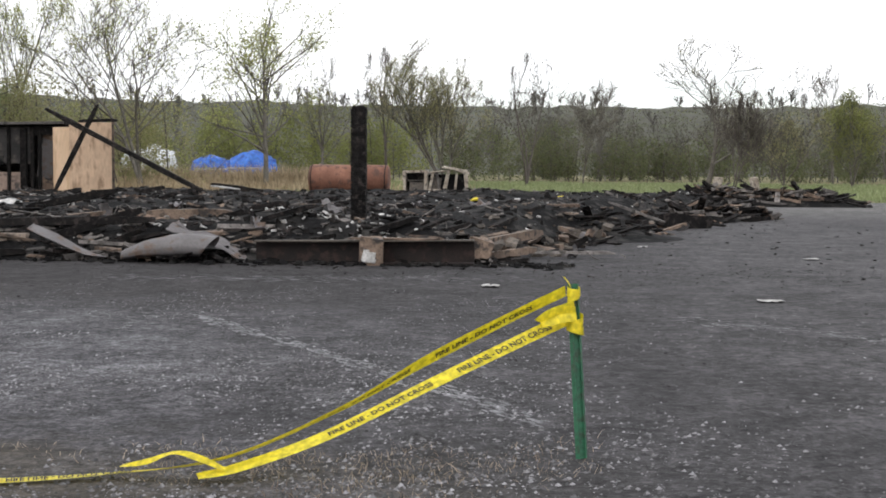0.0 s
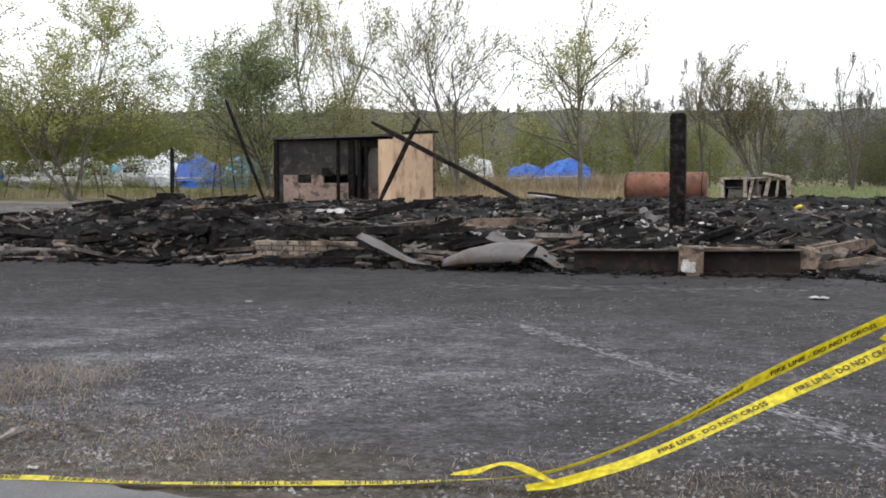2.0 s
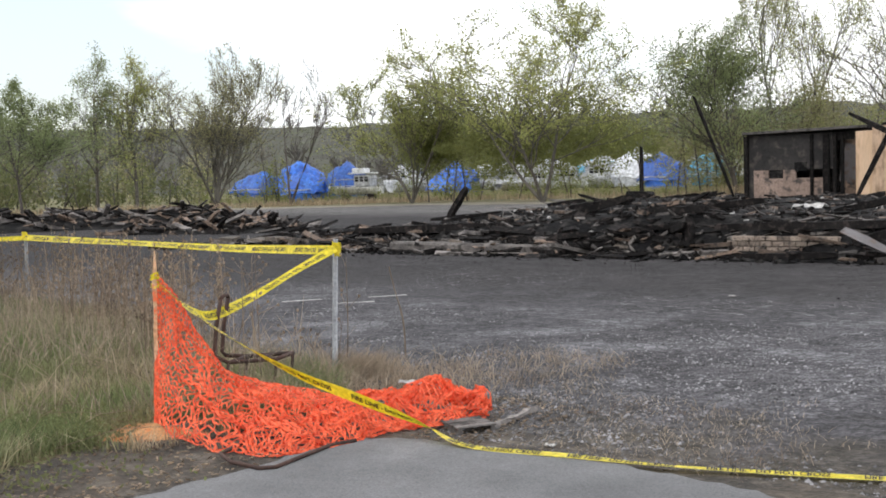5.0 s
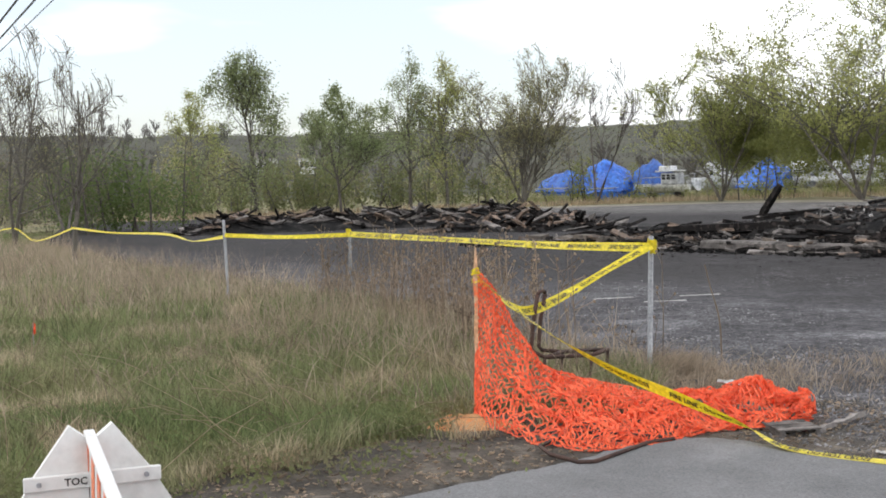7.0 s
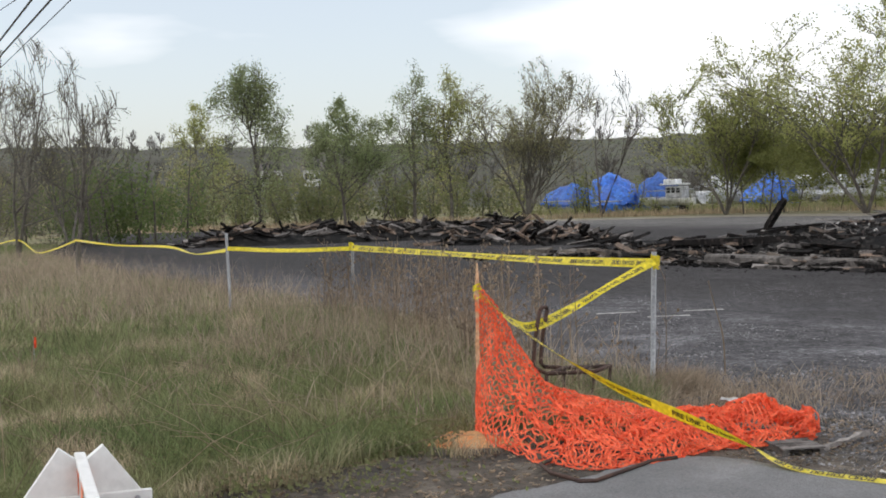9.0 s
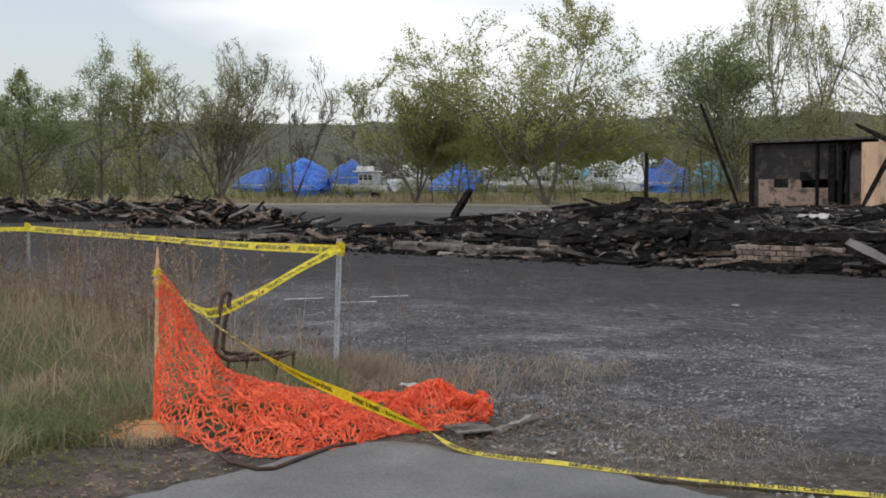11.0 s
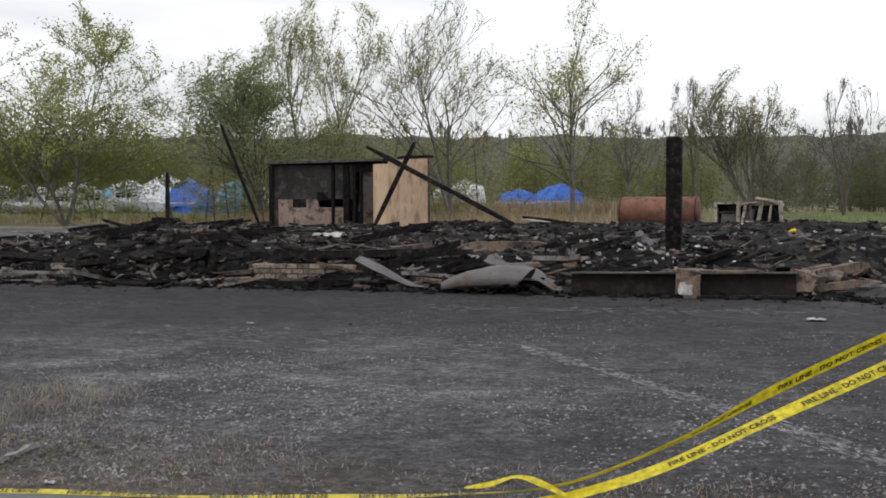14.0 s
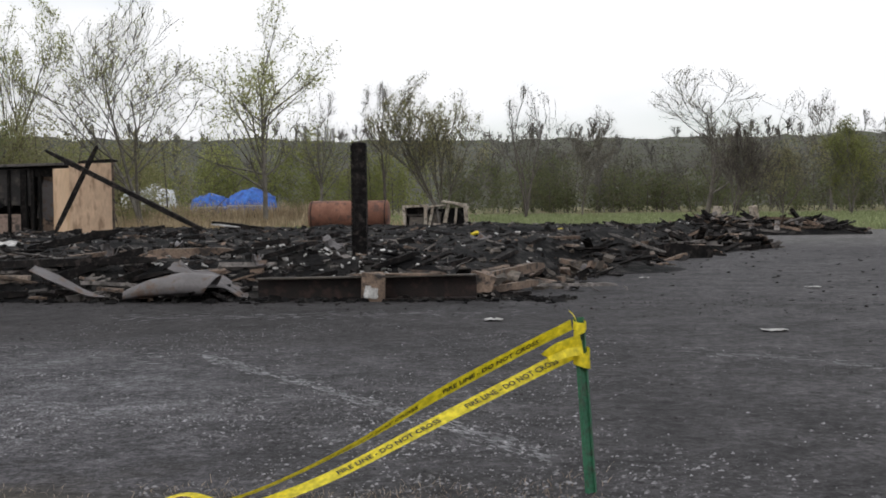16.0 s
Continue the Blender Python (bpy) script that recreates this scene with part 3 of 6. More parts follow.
tree(-50.1, 14.5, 9.6, 3.1, "tall forked leafless tree at the tape's end", 23, LEAF_OLIVE, 1300, 0.08, stems=2, fork=(9, 6, 4), spread=0.95, puff=0.15, twig=0.011, lift=0.1)
tree(-99.7, 46.7, 10.6, 2.0, SPARSE, 24, LEAF_SPRING, 2000, 0.22, fork=(16, 5, 3), spread=1.2, lift=0.0)
tree(-48.0, 17.0, 7.0, 2.4, "leafless grey tree in the far grass", 25, TWIG, 700, 0.08, stems=2, fork=(8, 5, 4), spread=0.8, puff=0.15, twig=0.009)


def belt(name, line, height, depth, density, leaves, size, label, seed, stems=0.0, rough=0.35, low=0.0):
    """A hedge of undergrowth along a line: leaves in overlapping tufts of uneven height, over thin stems."""
    rng = np.random.default_rng(seed)
    centres, s = [], Shape()
    for (x, y), (p, q) in zip(line, line[1:]):
        d = math.hypot(p - x, q - y)
        for _ in range(max(3, int(d * density))):
            f = rng.uniform(0, 1)
            cx, cy = x + (p - x) * f + rng.normal() * depth * 0.4, y + (q - y) * f + rng.normal() * depth * 0.4
            top = height * rng.uniform(1 - rough, 1 + rough * 0.5) * (1 + 0.25 * wobble(cx, cy, 0.09, seed))
            r, low_ = top * rng.uniform(0.22, 0.36), low * rng.uniform(0.35, 1.25)
            n = int(60 * r * r / (size * size) * 0.085)
            ball = rng.normal(size=(n, 3))
            ball *= (rng.uniform(0.25, 1, n) ** 0.4 / np.linalg.norm(ball, axis=1))[:, None]
            c = ball * (r, r, (top - low_) * 0.5) + (cx, cy, low_ + (top - low_) * 0.5)
            centres.append(c[c[:, 2] > 0.05])
            if rng.uniform() < stems:
                tip = (cx + rng.normal() * 0.7, cy + rng.normal() * 0.7, top * rng.uniform(0.9, 1.25))
                s.tube([(cx, cy, 0), ((cx + tip[0]) / 2 + rng.normal() * 0.2, (cy + tip[1]) / 2, tip[2] / 2), tip], [0.07, 0.05, 0.015], 3, cap=False)
    tagged(new(name, quads(name, np.concatenate(centres), size, leaves, rng)), label, "shrubs", kind="stuff")
    if stems:
        solid("undergrowth_stems", s, DARKBARK, "thin bare stems among the undergrowth", "shrubs", kind="stuff")


tree(-21.0, 116.0, 12.0, 2.6, BARE, 71, TWIG, 900, 0.14, fork=(10, 6, 4))
tree(14.4, 117.0, 10.5, 2.4, BARE, 72, TWIG, 800, 0.14, DARKBARK, fork=(10, 6, 4))
tree(26.0, 112.0, 8.5, 2.6, "low tree in yellow-green bud at the wood's edge", 73, LEAF_YELLOW, 5200, 0.2, stems=3, fork=(9, 5, 3), spread=0.8)
tree(3.0, 121.0, 9.0, 2.6, "leafless grey tree with a low spreading crown", 74, TWIG, 1200, 0.14, stems=2, fork=(9, 6, 4))
tree(31.0, 119.0, 9.5, 2.8, BARE, 75, TWIG, 900, 0.14, fork=(10, 6, 4))
tree(19.5, 108.0, 6.5, 2.4, "low tree in reddish-brown bud at the wood's edge", 76, LEAF_OLIVE, 2600, 0.14, DARKBARK, stems=4, fork=(8, 5, 3), spread=0.9)


belt("shrub_belt", [(-120, 8), (-98, 20), (-90, 38), (-87, 52), (-83, 62), (-81.5, 65)], 3.5, 5, 2.8, LEAF_DARK, 0.15, "dense green spring undergrowth along the lot", 31, 0.7, 0.55)
belt("yellow_shrub_belt", [(-96, 118), (-60, 128), (-42, 124), (-24, 126), (-16, 132)], 7.6, 6, 1.4, LEAF_YELLOW, 0.17, "yellow-green spring thicket behind the boats", 32, 0.5, 0.4)
belt("yellow_thicket", [(-63, 71), (-57, 68), (-49, 68), (-43, 70)], 6.8, 3.8, 2.1, LEAF_YELLOW, 0.12, "yellow-green bushes standing before the boats", 33, 0.12, 0.5, 3.2)
belt("boat_yard_bush", [(-90, 62), (-80, 68), (-70, 71), (-60, 75), (-46, 80), (-38, 82)], 1.3, 2.2, 1.2, LEAF_YELLOW, 0.11, "low yellow-green brush before the boat yard", 43, 0.25, 0.7)
belt("boat_yard_sapling", [(-88, 64), (-79, 70), (-69, 73), (-60, 77), (-52, 81)], 3.6, 2.0, 0.5, LEAF_YELLOW, 0.13, "thin leafy saplings before the boat yard", 44, 1.0, 0.5)
belt("budding_wood_belt", [(-128, 14), (-108, 34), (-97, 58), (-93, 78)], 5.2, 6, 0.5, LEAF_OLIVE, 0.17, "olive budding thicket behind the lot's edge trees", 45, 0.4, 0.45)
belt("olive_shrub_belt", [(-14, 140), (10, 150), (40, 140), (75, 128), (110, 110)], 5.0, 7, 2.0, LEAF_SHADE, 0.18, "dark green and brown undergrowth below the woods", 34, 0.5, 0.8)
belt("bare_wood_belt", [(-20, 158), (10, 166), (45, 158), (90, 140), (130, 115)], 8.5, 14, 0.8, HILLTWIG, 0.18, "leafless grey-brown wood behind the field", 35, 1.0, 0.5)
belt("left_wood_belt", [(-150, 6), (-125, 40), (-112, 75), (-100, 105)], 5.5, 10, 0.4, TWIG, 0.2, "leafless grey-brown wood behind the lot", 36, 1.0, 0.5)
belt("green_bush", [(-61, 21), (-53, 23.5)], 4.0, 2.2, 2.2, LEAF_DEEP, 0.1, "green leafy bushes in the far grass", 37, 0.3)
belt("green_bush", [(-70, 13), (-60, 17)], 3.4, 3.0, 1.8, LEAF_DEEP, 0.1, "green leafy bushes beside the far grass", 38, 0.5)
belt("bare_thicket", [(-47, 82), (-38, 85), (-28, 87)], 7.2, 2.5, 1.2, LEAF_OLIVE, 0.12, "brownish budding thicket behind the shed", 39, 1.0, 0.4)
belt("bare_thicket", [(-66, 15), (-58, 17), (-54, 20)], 5.0, 2.4, 0.7, TWIG, 0.07, "grey leafless thicket behind the young trees", 40, 0.4, 0.4)


def far_wood(name, label, count, seed, near, reach, tall, bark, left=-30, right=80):
    """Many small leafless trees on the hill, few shapes turned and sized anew, in one mesh."""
    rng = random.Random(seed)
    kinds = []
    for k in range(7):
        s = Shape()
        for pts, radii, level in skeleton(rng, 1 + k % 2, (8, 4), 0.8, 2, 0.12)[0]:
            s.tube(pts, [max(r, 0.009) for r in radii], 3, cap=False)
        v = np.array([tuple(p) for p in s.v])
        kinds.append((v / v[:, 2].max(), s.f))
    whole = Shape()
    for _ in range(count):
        v, f = rng.choice(kinds)
        a, d = radians(rng.uniform(left, right)), near + reach * rng.random()
        x, y, h, turn = -math.sin(a) * d, math.cos(a) * d, tall * rng.uniform(0.6, 1.25), rng.uniform(0, 6.28)
        w = h * rng.uniform(0.8, 1.3)
        c, q = math.cos(turn) * w, math.sin(turn) * w
        p = np.stack([x + v[:, 0] * c - v[:, 1] * q, y + v[:, 0] * q + v[:, 1] * c, max(0, hill(x, y)) - 0.3 + v[:, 2] * h], 1)
        whole.add(p.tolist(), f)
    solid(name, whole, bark, label, "woods", kind="stuff")


FARBARK = material("far_bark", (0.1, 0.094, 0.085), (0.15, 0.142, 0.13), scale=0.05, fine=1.5, bump=0, island=0.3)
far_wood("hill_wood", "leafless grey trees standing close on the far hill", 520, 301, 250, 200, 5.5, FARBARK)
far_wood("field_wood", "leafless grey trees at the foot of the far hill", 150, 302, 150, 90, 7.0, FARBARK)


# ---- burnt building: large things ----
def build_shed():
    root = thing("shed", "burnt box-like shed with sooty wall, open doorway and bare plywood corner", "shed")
    x0, x1, x2, x3, y, top = -19.85, -16.7, -15.95, -13.8, 40.0, 2.78
    low = 0.5
    s = Shape()
    s.block(pose((x0 + x1) / 2, y, 2.2), x1 - x0, 0.12, 1.2, 0.01)
    s.block(pose((x0 + -19.1) / 2, y, 1.05), -19.1 - x0, 0.12, 1.1, 0.01)
    part("upper_wall", s, SOOTWALL, root, "soot-blackened upper wall")
    s = Shape()
    s.block(pose(-18.3, y - 0.015, 0.92), 2.6, 0.1, 0.8, 0.01)
    s.block(pose(-19.33, y - 0.015, 1.45), 0.55, 0.1, 0.3, 0.01)
    s.block(pose(-18.3, y - 0.015, 1.45), 0.45, 0.1, 0.3, 0.01)
    part("lower_wall", s, PINKWALL, root, "scorched pinkish lower wall")
    # Near-black blocks put the inner shade of two wall holes into colour.
    part("wall_hole", Shape().block(pose(-18.8, y + 0.02, 1.45), 0.5, 0.1, 0.28, 0.01), ASH, root)
    part("wall_hole", Shape().block(pose(-17.9, y - 0.04, 1.7), 0.45, 0.06, 0.3, 0.01), ASH, root)
    for x, w in ((x0, 0.16), (-17.5, 0.1), (-17.0, 0.22), (x1, 0.12), (-16.45, 0.1)):
        part("stud", Shape().block(pose(x, y - 0.09, 1.65), w, 0.1, 2.25, 0.015), CHAR, root)
    part("back_wall", Shape().block(pose(-17.6, y + 2.6, 1.6), 4.4, 0.1, 2.2, 0.01), SOOTWALL, root)
    part("side_wall", Shape().block(pose(x0 + 0.05, y + 1.3, 1.6), 0.1, 2.5, 2.2, 0.01), SOOTWALL, root)
    part("hanging_sheet", Shape().box(pose(-16.35, y + 0.25, 1.75, 0, 8, 20), 0.42, 0.03, 1.3, 0.06, random.Random(5)), SHEETMETAL, root, "grey metal sheet hanging in the doorway")
    part("lintel", Shape().block(pose(-16.1, y - 0.02, 2.68), 1.4, 0.14, 0.3, 0.01), CHAR, root)
    part("door_remnant", Shape().box(pose(-16.25, y + 0.5, 1.7, 0, 0, 50), 0.7, 0.05, 2.0, 0.05, random.Random(3)), SCORCHED, root, "scorched door hanging open")
    s = Shape()
    s.block(pose((x0 + x3) / 2 - 0.9, y + 1.2, top + 0.1, 0, -0.9, 0), x3 - x0 - 1.7, 2.9, 0.1, 0.015)
    part("roof", s, CHAR, root, "flat charred roof edge")
    part("roof_edge", Shape().block(pose((x0 + x3) / 2 - 0.9, y - 0.3, top + 0.12, 0, -0.9, 0), x3 - x0 - 1.7, 0.04, 0.09, 0.01), GREYWOOD, root)
    part("plywood_panel", Shape().block(pose(-15.55, y - 0.5, 1.62, 0, 0, -24), 0.75, 0.04, 2.32, 0.006), PLYWOOD, root, "bare tan plywood sheet")
    part("plywood_panel", Shape().block(pose(-14.53, y - 0.62, 1.68, 0, 0, 3), 1.42, 0.04, 2.5, 0.006), STAINEDPLY, root, "smoke-stained tan plywood sheet")
    part("panel_batten", Shape().block(pose(x3 - 0.02, y - 0.6, 1.68, 0, 0, 3), 0.07, 0.08, 2.55, 0.006), SCORCHED, root)
    part("plywood_side", Shape().block(pose(-14.1, y - 0.2, 1.68, 0, 0, 25), 0.04, 0.8, 2.4, 0.006), PLYWOOD, root)


build_shed()


def bar(name, a, b, r, mat, label, category, group="", n=6, taper=0.7, wob=0.03, seed=0):
    rng = random.Random(seed)
    a, b = Vector(a), Vector(b)
    pts = [a.lerp(b, k / 6) + Vector([rng.uniform(-wob, wob) for _ in range(3)]) * (0 < k < 6) for k in range(7)]
    return solid(name, Shape().tube(pts, [r * (1 - (1 - taper) * k / 6) for k in range(7)], n), mat, label, category, group)


def timber(name, a, b, w, d, mat, label, category="timber", group="", seed=0):
    """A squared timber between two points with broken ends and uneven sides."""
    rng = random.Random(seed)
    a, b = Vector(a), Vector(b)
    m = Matrix.Translation((a + b) / 2) @ (b - a).to_track_quat("X", "Z").to_matrix().to_4x4()
    length, s, n = (b - a).length, Shape(), 7
    verts = []
    for k in range(n + 1):
        f = k / n - 0.5
        e = 0.62 if k in (0, n) else rng.uniform(0.86, 1.05)
        for y, z in ((-1, -1), (1, -1), (1, 1), (-1, 1)):
            verts.append(tuple(m @ Vector((f * length + (rng.uniform(-0.06, 0.06) if k in (0, n) else 0), y * w / 2 * e + rng.uniform(-0.008, 0.008), z * d / 2 * e + rng.uniform(-0.008, 0.008)))))
    faces = [(k * 4 + i, k * 4 + (i + 1) % 4, k * 4 + 4 + (i + 1) % 4, k * 4 + 4 + i) for k in range(n) for i in range(4)]
    s.add(verts, faces + [(3, 2, 1, 0), tuple(range(n * 4, n * 4 + 4))])
    return solid(name, s, mat, label, category, group)


timber("fallen_pole", (-15.4, 38.0, 3.27), (-10.3, 38.0, 0.68), 0.17, 0.15, CHAR, "charred pole slanting from the shed roof to the floor", "pole", seed=1)
timber("fallen_pole", (-13.9, 38.25, 3.42), (-15.3, 38.2, 0.7), 0.15, 0.13, CHAR, "charred pole crossing another before the shed", "pole", seed=2)
timber("roof_stub", (-14.5, 38.3, 2.93), (-13.35, 38.5, 2.98), 0.16, 0.1, CHAR, "short charred beam end on the crossed poles", "timber", seed=3)
timber("leaning_pole", (-22.4, 41.0, 4.32), (-20.85, 41.0, 0.6), 0.1, 0.1, CHAR, "tall thin charred pole leaning alone beside the shed", "pole", seed=4)
timber("standing_pole", (-22.84, 38.0, 2.55), (-22.88, 38.0, 0.5), 0.11, 0.11, CHAR, "thin upright charred pole on a burnt box", "pole", seed=5)
timber("burnt_box", (-22.75, 36.9, 0.75), (-21.75, 36.9, 0.75), 0.6, 0.55, CHAR, "low charred box in the rubble", "box", seed=6)
timber("slanted_post", (-26.64, 33.0, 1.28), (-27.5, 33.1, 0.3), 0.22, 0.18, CHAR, "short thick charred post leaning in the rubble", "post", seed=7)
timber("grey_beam", (-10.6, 39.4, 1.0), (-8.9, 39.0, 0.8), 0.14, 0.12, CHAR, "charred beam lying beside a pale board", "timber", seed=8)


def build_post():
    root = thing("charred_post", "thick square post burnt to cracked black charcoal", "post")
    rng = random.Random(9)
    s = Shape()
    s.block(pose(-3.28, 22.6, 1.6), 0.24, 0.24, 2.16, 0.02)
    part("core", s, CHAR, root)
    # alligator-cracked scales on the faces towards the lot
    s = Shape()
    for i in range(30):
        for j in range(4):
            w, h = 0.068 * rng.uniform(0.9, 1), 0.068 * rng.uniform(0.85, 1)
            x, z = -0.105 + 0.07 * j, 0.58 + 0.0695 * i
            s.block(pose(-3.28 + x, 22.48, z + rng.uniform(-0.006, 0.006)), w, rng.uniform(0.006, 0.016), h, 0.004)
            s.block(pose(-3.16, 22.6 + x, z), rng.uniform(0.006, 0.016), w, h, 0.004)
            s.block(pose(-3.40, 22.6 + x, z), rng.uniform(0.006, 0.016), w, h, 0.004)
    part("char_crust", s, CHAR, root, "cracked charcoal surface")


build_post()


STEELGREY = material("dull_burnt_steel", (0.11, 0.085, 0.078), (0.17, 0.14, 0.13), scale=2, fine=30, rough=0.7, metal=0.2, bump=0.2)


def build_tank():
    root = thing("fuel_tank", "rusty brown cylindrical steel tank lying on its side", "tank")
    xa, xb, y, z, r = -9.1, -6.15, 48.3, 1.08, 0.57
    s = Shape()
    pts = [(xa - 0.08, y, z), (xa - 0.05, y, z), (xa, y, z), (xb, y, z), (xb + 0.05, y, z), (xb + 0.08, y, z)]
    s.tube(pts, [r * 0.55, r * 0.9, r, r, r * 0.9, r * 0.55], 32)
    part("barrel", s, RUST, root, smooth=True)
    part("end_cap", Shape().tube([(xa - 0.1, y, z), (xa - 0.085, y, z)], [r * 0.5, r * 0.56], 28), STEELGREY, root, "greyish flat end of the tank", smooth=True)
    for x in (xa + 0.05, xb - 0.05):
        part("weld_band", Shape().tube([(x - 0.02, y, z), (x + 0.02, y, z)], r + 0.008, 32), DARKRUST, root)
    for x in (xa + 0.5, xb - 0.5):
        part("saddle", Shape().block(pose(x, y, 0.27), 0.2, 0.9, 0.56, 0.02), DARKRUST, root)


build_tank()


def build_wreck():
    rng = random.Random(12)
    y = 46.5
    root = thing("burnt_cabinet", "scorched pale cabinet with its front burnt open", "cabinet")
    x, w, h, b = -4.86, 0.78, 0.92, 0.5
    for px, pz, sx, sz in ((x - w / 2, b + h / 2, 0.1, h), (x + w / 2, b + h / 2, 0.1, h), (x, b + h, w + 0.12, 0.08), (x, b + 0.06, w, 0.12)):
        part("panel", Shape().box(pose(px, y, pz, 0, rng.gauss(0, 2), 0), sx, 0.6, sz, 0.012, rng), PANEL, root, "scorched pale panel")
    part("back", Shape().block(pose(x, y + 0.28, b + h / 2), w, 0.03, h, 0.005), SOOTWALL, root)
    part("drawer_front", Shape().box(pose(x + 0.06, y - 0.2, b + 0.3, 0, 4, 0), w * 0.7, 0.04, 0.42, 0.015, rng), STONE, root)
    part("shelf", Shape().block(pose(x, y, b + 0.58), w - 0.1, 0.5, 0.05, 0.008), STONE, root)
    root = thing("wrecked_appliance", "leaning tan frames of burnt appliances on the ash", "appliance")
    for k, (px, lean, wide, z) in enumerate(((-4.3, 12, 0.09, 0.95), (-4.02, -8, 0.08, 0.9), (-3.72, 14, 0.1, 1.0), (-3.38, 6, 0.08, 0.85), (-2.98, -5, 0.14, 1.0))):
        part("strut", Shape().box(pose(px, y - 0.15 + 0.08 * (k % 2), 0.5 + z / 2, 0, lean, 20 * (k % 3)), wide, 0.1, z, 0.018, rng), PANEL if k != 1 else GREYWOOD, root)
    for px, pz, l, tilt in ((-4.05, 1.42, 0.62, -7), (-3.5, 1.52, 0.72, 9), (-3.15, 1.42, 0.5, 16), (-3.9, 0.72, 0.6, 3)):
        part("rail", Shape().box(pose(px, y - 0.1, pz, 0, tilt, rng.gauss(0, 8)), l, 0.3, 0.07, 0.025, rng), PANEL, root)
    part("shell", Shape().box(pose(-3.75, y + 0.25, 0.92), 1.5, 0.4, 0.8, 0.06, rng), ASH, root)
    part("door", Shape().box(pose(-4.15, y - 0.05, 0.9, 0, 10, 25), 0.42, 0.05, 0.62, 0.03, rng), STONE, root)


build_wreck()


def build_foundation():
    # brick course along the front
    root = tagged(new("foundation_wall"), "sooty brick and block foundation along the burnt front", "foundation", kind="structure")
    part("mortar_core", Shape().block(pose(-9.75, 20.93, 0.16), 2.1, 0.26, 0.5, 0.01), MORTAR, root)
    proto, rng = Shape().block(Matrix(), 0.21, 0.11, 0.083, 0.008).mesh("brick", BRICK), random.Random(7)
    for row in range(4):
        for k in range(9):
            x = -10.68 + k * 0.222 + (0.11 if row % 2 else 0)
            if rng.random() < 0.12 and row == 3:
                continue
            b = new("brick", proto)
            b.parent = root
            b.matrix_world = pose(x, 20.8 + rng.uniform(-0.012, 0.012), 0.1 + row * 0.095, rng.uniform(-2, 2), rng.uniform(-1.5, 1.5), rng.uniform(-3, 3))
    # rough pale footing further along
    for k in range(26):
        x = -24.5 + k * 0.5 + rng.uniform(-0.1, 0.1)
        if -10.9 < x < -8.6:
            continue
        w = rng.uniform(0.3, 0.6)
        part("footing_block", Shape().box(pose(x, 20.95 + rng.uniform(-0.15, 0.15), 0.12 + rng.uniform(-0.04, 0.06), rng.uniform(-12, 12), rng.uniform(-8, 8), rng.uniform(-15, 15)), w, 0.3, rng.uniform(0.12, 0.26), 0.04, rng), STONE, root)
    for k in range(44):
        f = k / 43
        x, y = -1.0 + 3.3 * f + rng.uniform(-0.5, 0.5), 21.0 + 10.0 * f
        part("footing_block", Shape().box(pose(x, y, 0.16 + rng.uniform(-0.12, 0.16), rng.uniform(-30, 30), rng.uniform(-25, 25), 70 + rng.uniform(-60, 60)), rng.uniform(0.1, 0.34), rng.uniform(0.08, 0.22), rng.uniform(0.05, 0.16), 0.04, rng), (STONE, SCORCHED, CHAR, STONE)[k % 4], root)
    # rusted channel beam at the near corner
    root = thing("steel_beam", "long dark rusted steel channel beam along the front edge", "beam")
    part("web", Shape().block(pose(-2.85, 20.42, 0.14, 0, -0.8, 0), 3.6, 0.03, 0.5, 0.005), DARKRUST, root)
    part("flange", Shape().block(pose(-2.85, 20.33, 0.395, 0, -0.8, 0), 3.6, 0.2, 0.03, 0.008), STONE, root, "ash-dusted upper flange")
    part("flange", Shape().block(pose(-2.85, 20.33, 0.02, 0, -0.8, 0), 3.6, 0.2, 0.04, 0.008), DARKRUST, root)
    root = thing("concrete_pier", "scorched tan block standing against the steel beam", "block")
    part("body", Shape().box(pose(-2.72, 20.2, 0.2, 3, 2, 4), 0.36, 0.24, 0.52, 0.05, rng), SCORCHED, root)
    part("pale_face", Shape().box(pose(-2.72, 20.06, 0.16, 3, 5, 4), 0.2, 0.03, 0.16, 0.03, rng), PALE, root)
    solid("wooden_crate_end", Shape().box(pose(-1.0, 20.7, 0.28, 5, 8, 20), 0.36, 0.3, 0.3, 0.05, rng), SCORCHED, "scorched broken crate at the beam's end", "block")
    solid("concrete_slab", Shape().block(pose(-16.6, 20.62, 0.14, 0, 0.4, 1), 4.2, 0.5, 0.2, 0.04), GREYWOOD, "long pale concrete slab at the foot of the rubble", "slab")
    timber("tan_board", (-3.1, 20.3, 0.43), (-1.55, 20.3, 0.44), 0.16, 0.035, SCORCHED, "tan scorched board lying on the steel beam", "board", seed=401)
    timber("sill_timber", (-1.15, 20.95, 0.3), (0.0, 23.3, 0.42), 0.16, 0.15, SCORCHED, "tan half-burnt sill timber along the heap's side", "timber", seed=402)
    timber("sill_timber", (-0.95, 20.9, 0.12), (-0.1, 22.3, 0.16), 0.14, 0.12, SCORCHED, "tan half-burnt timber under the sill", "timber", seed=403)
    timber("pale_pole", (-0.05, 21.9, 0.14), (1.3, 22.6, 0.1), 0.07, 0.06, GREYWOOD, "pale grey pole end lying off the heap", "pole", seed=404)
    timber("charred_roll", (2.9, 33.6, 0.28), (4.4, 34.4, 0.12), 0.45, 0.4, CHAR, "thick charred log lying at the heap's side", "log", seed=405)
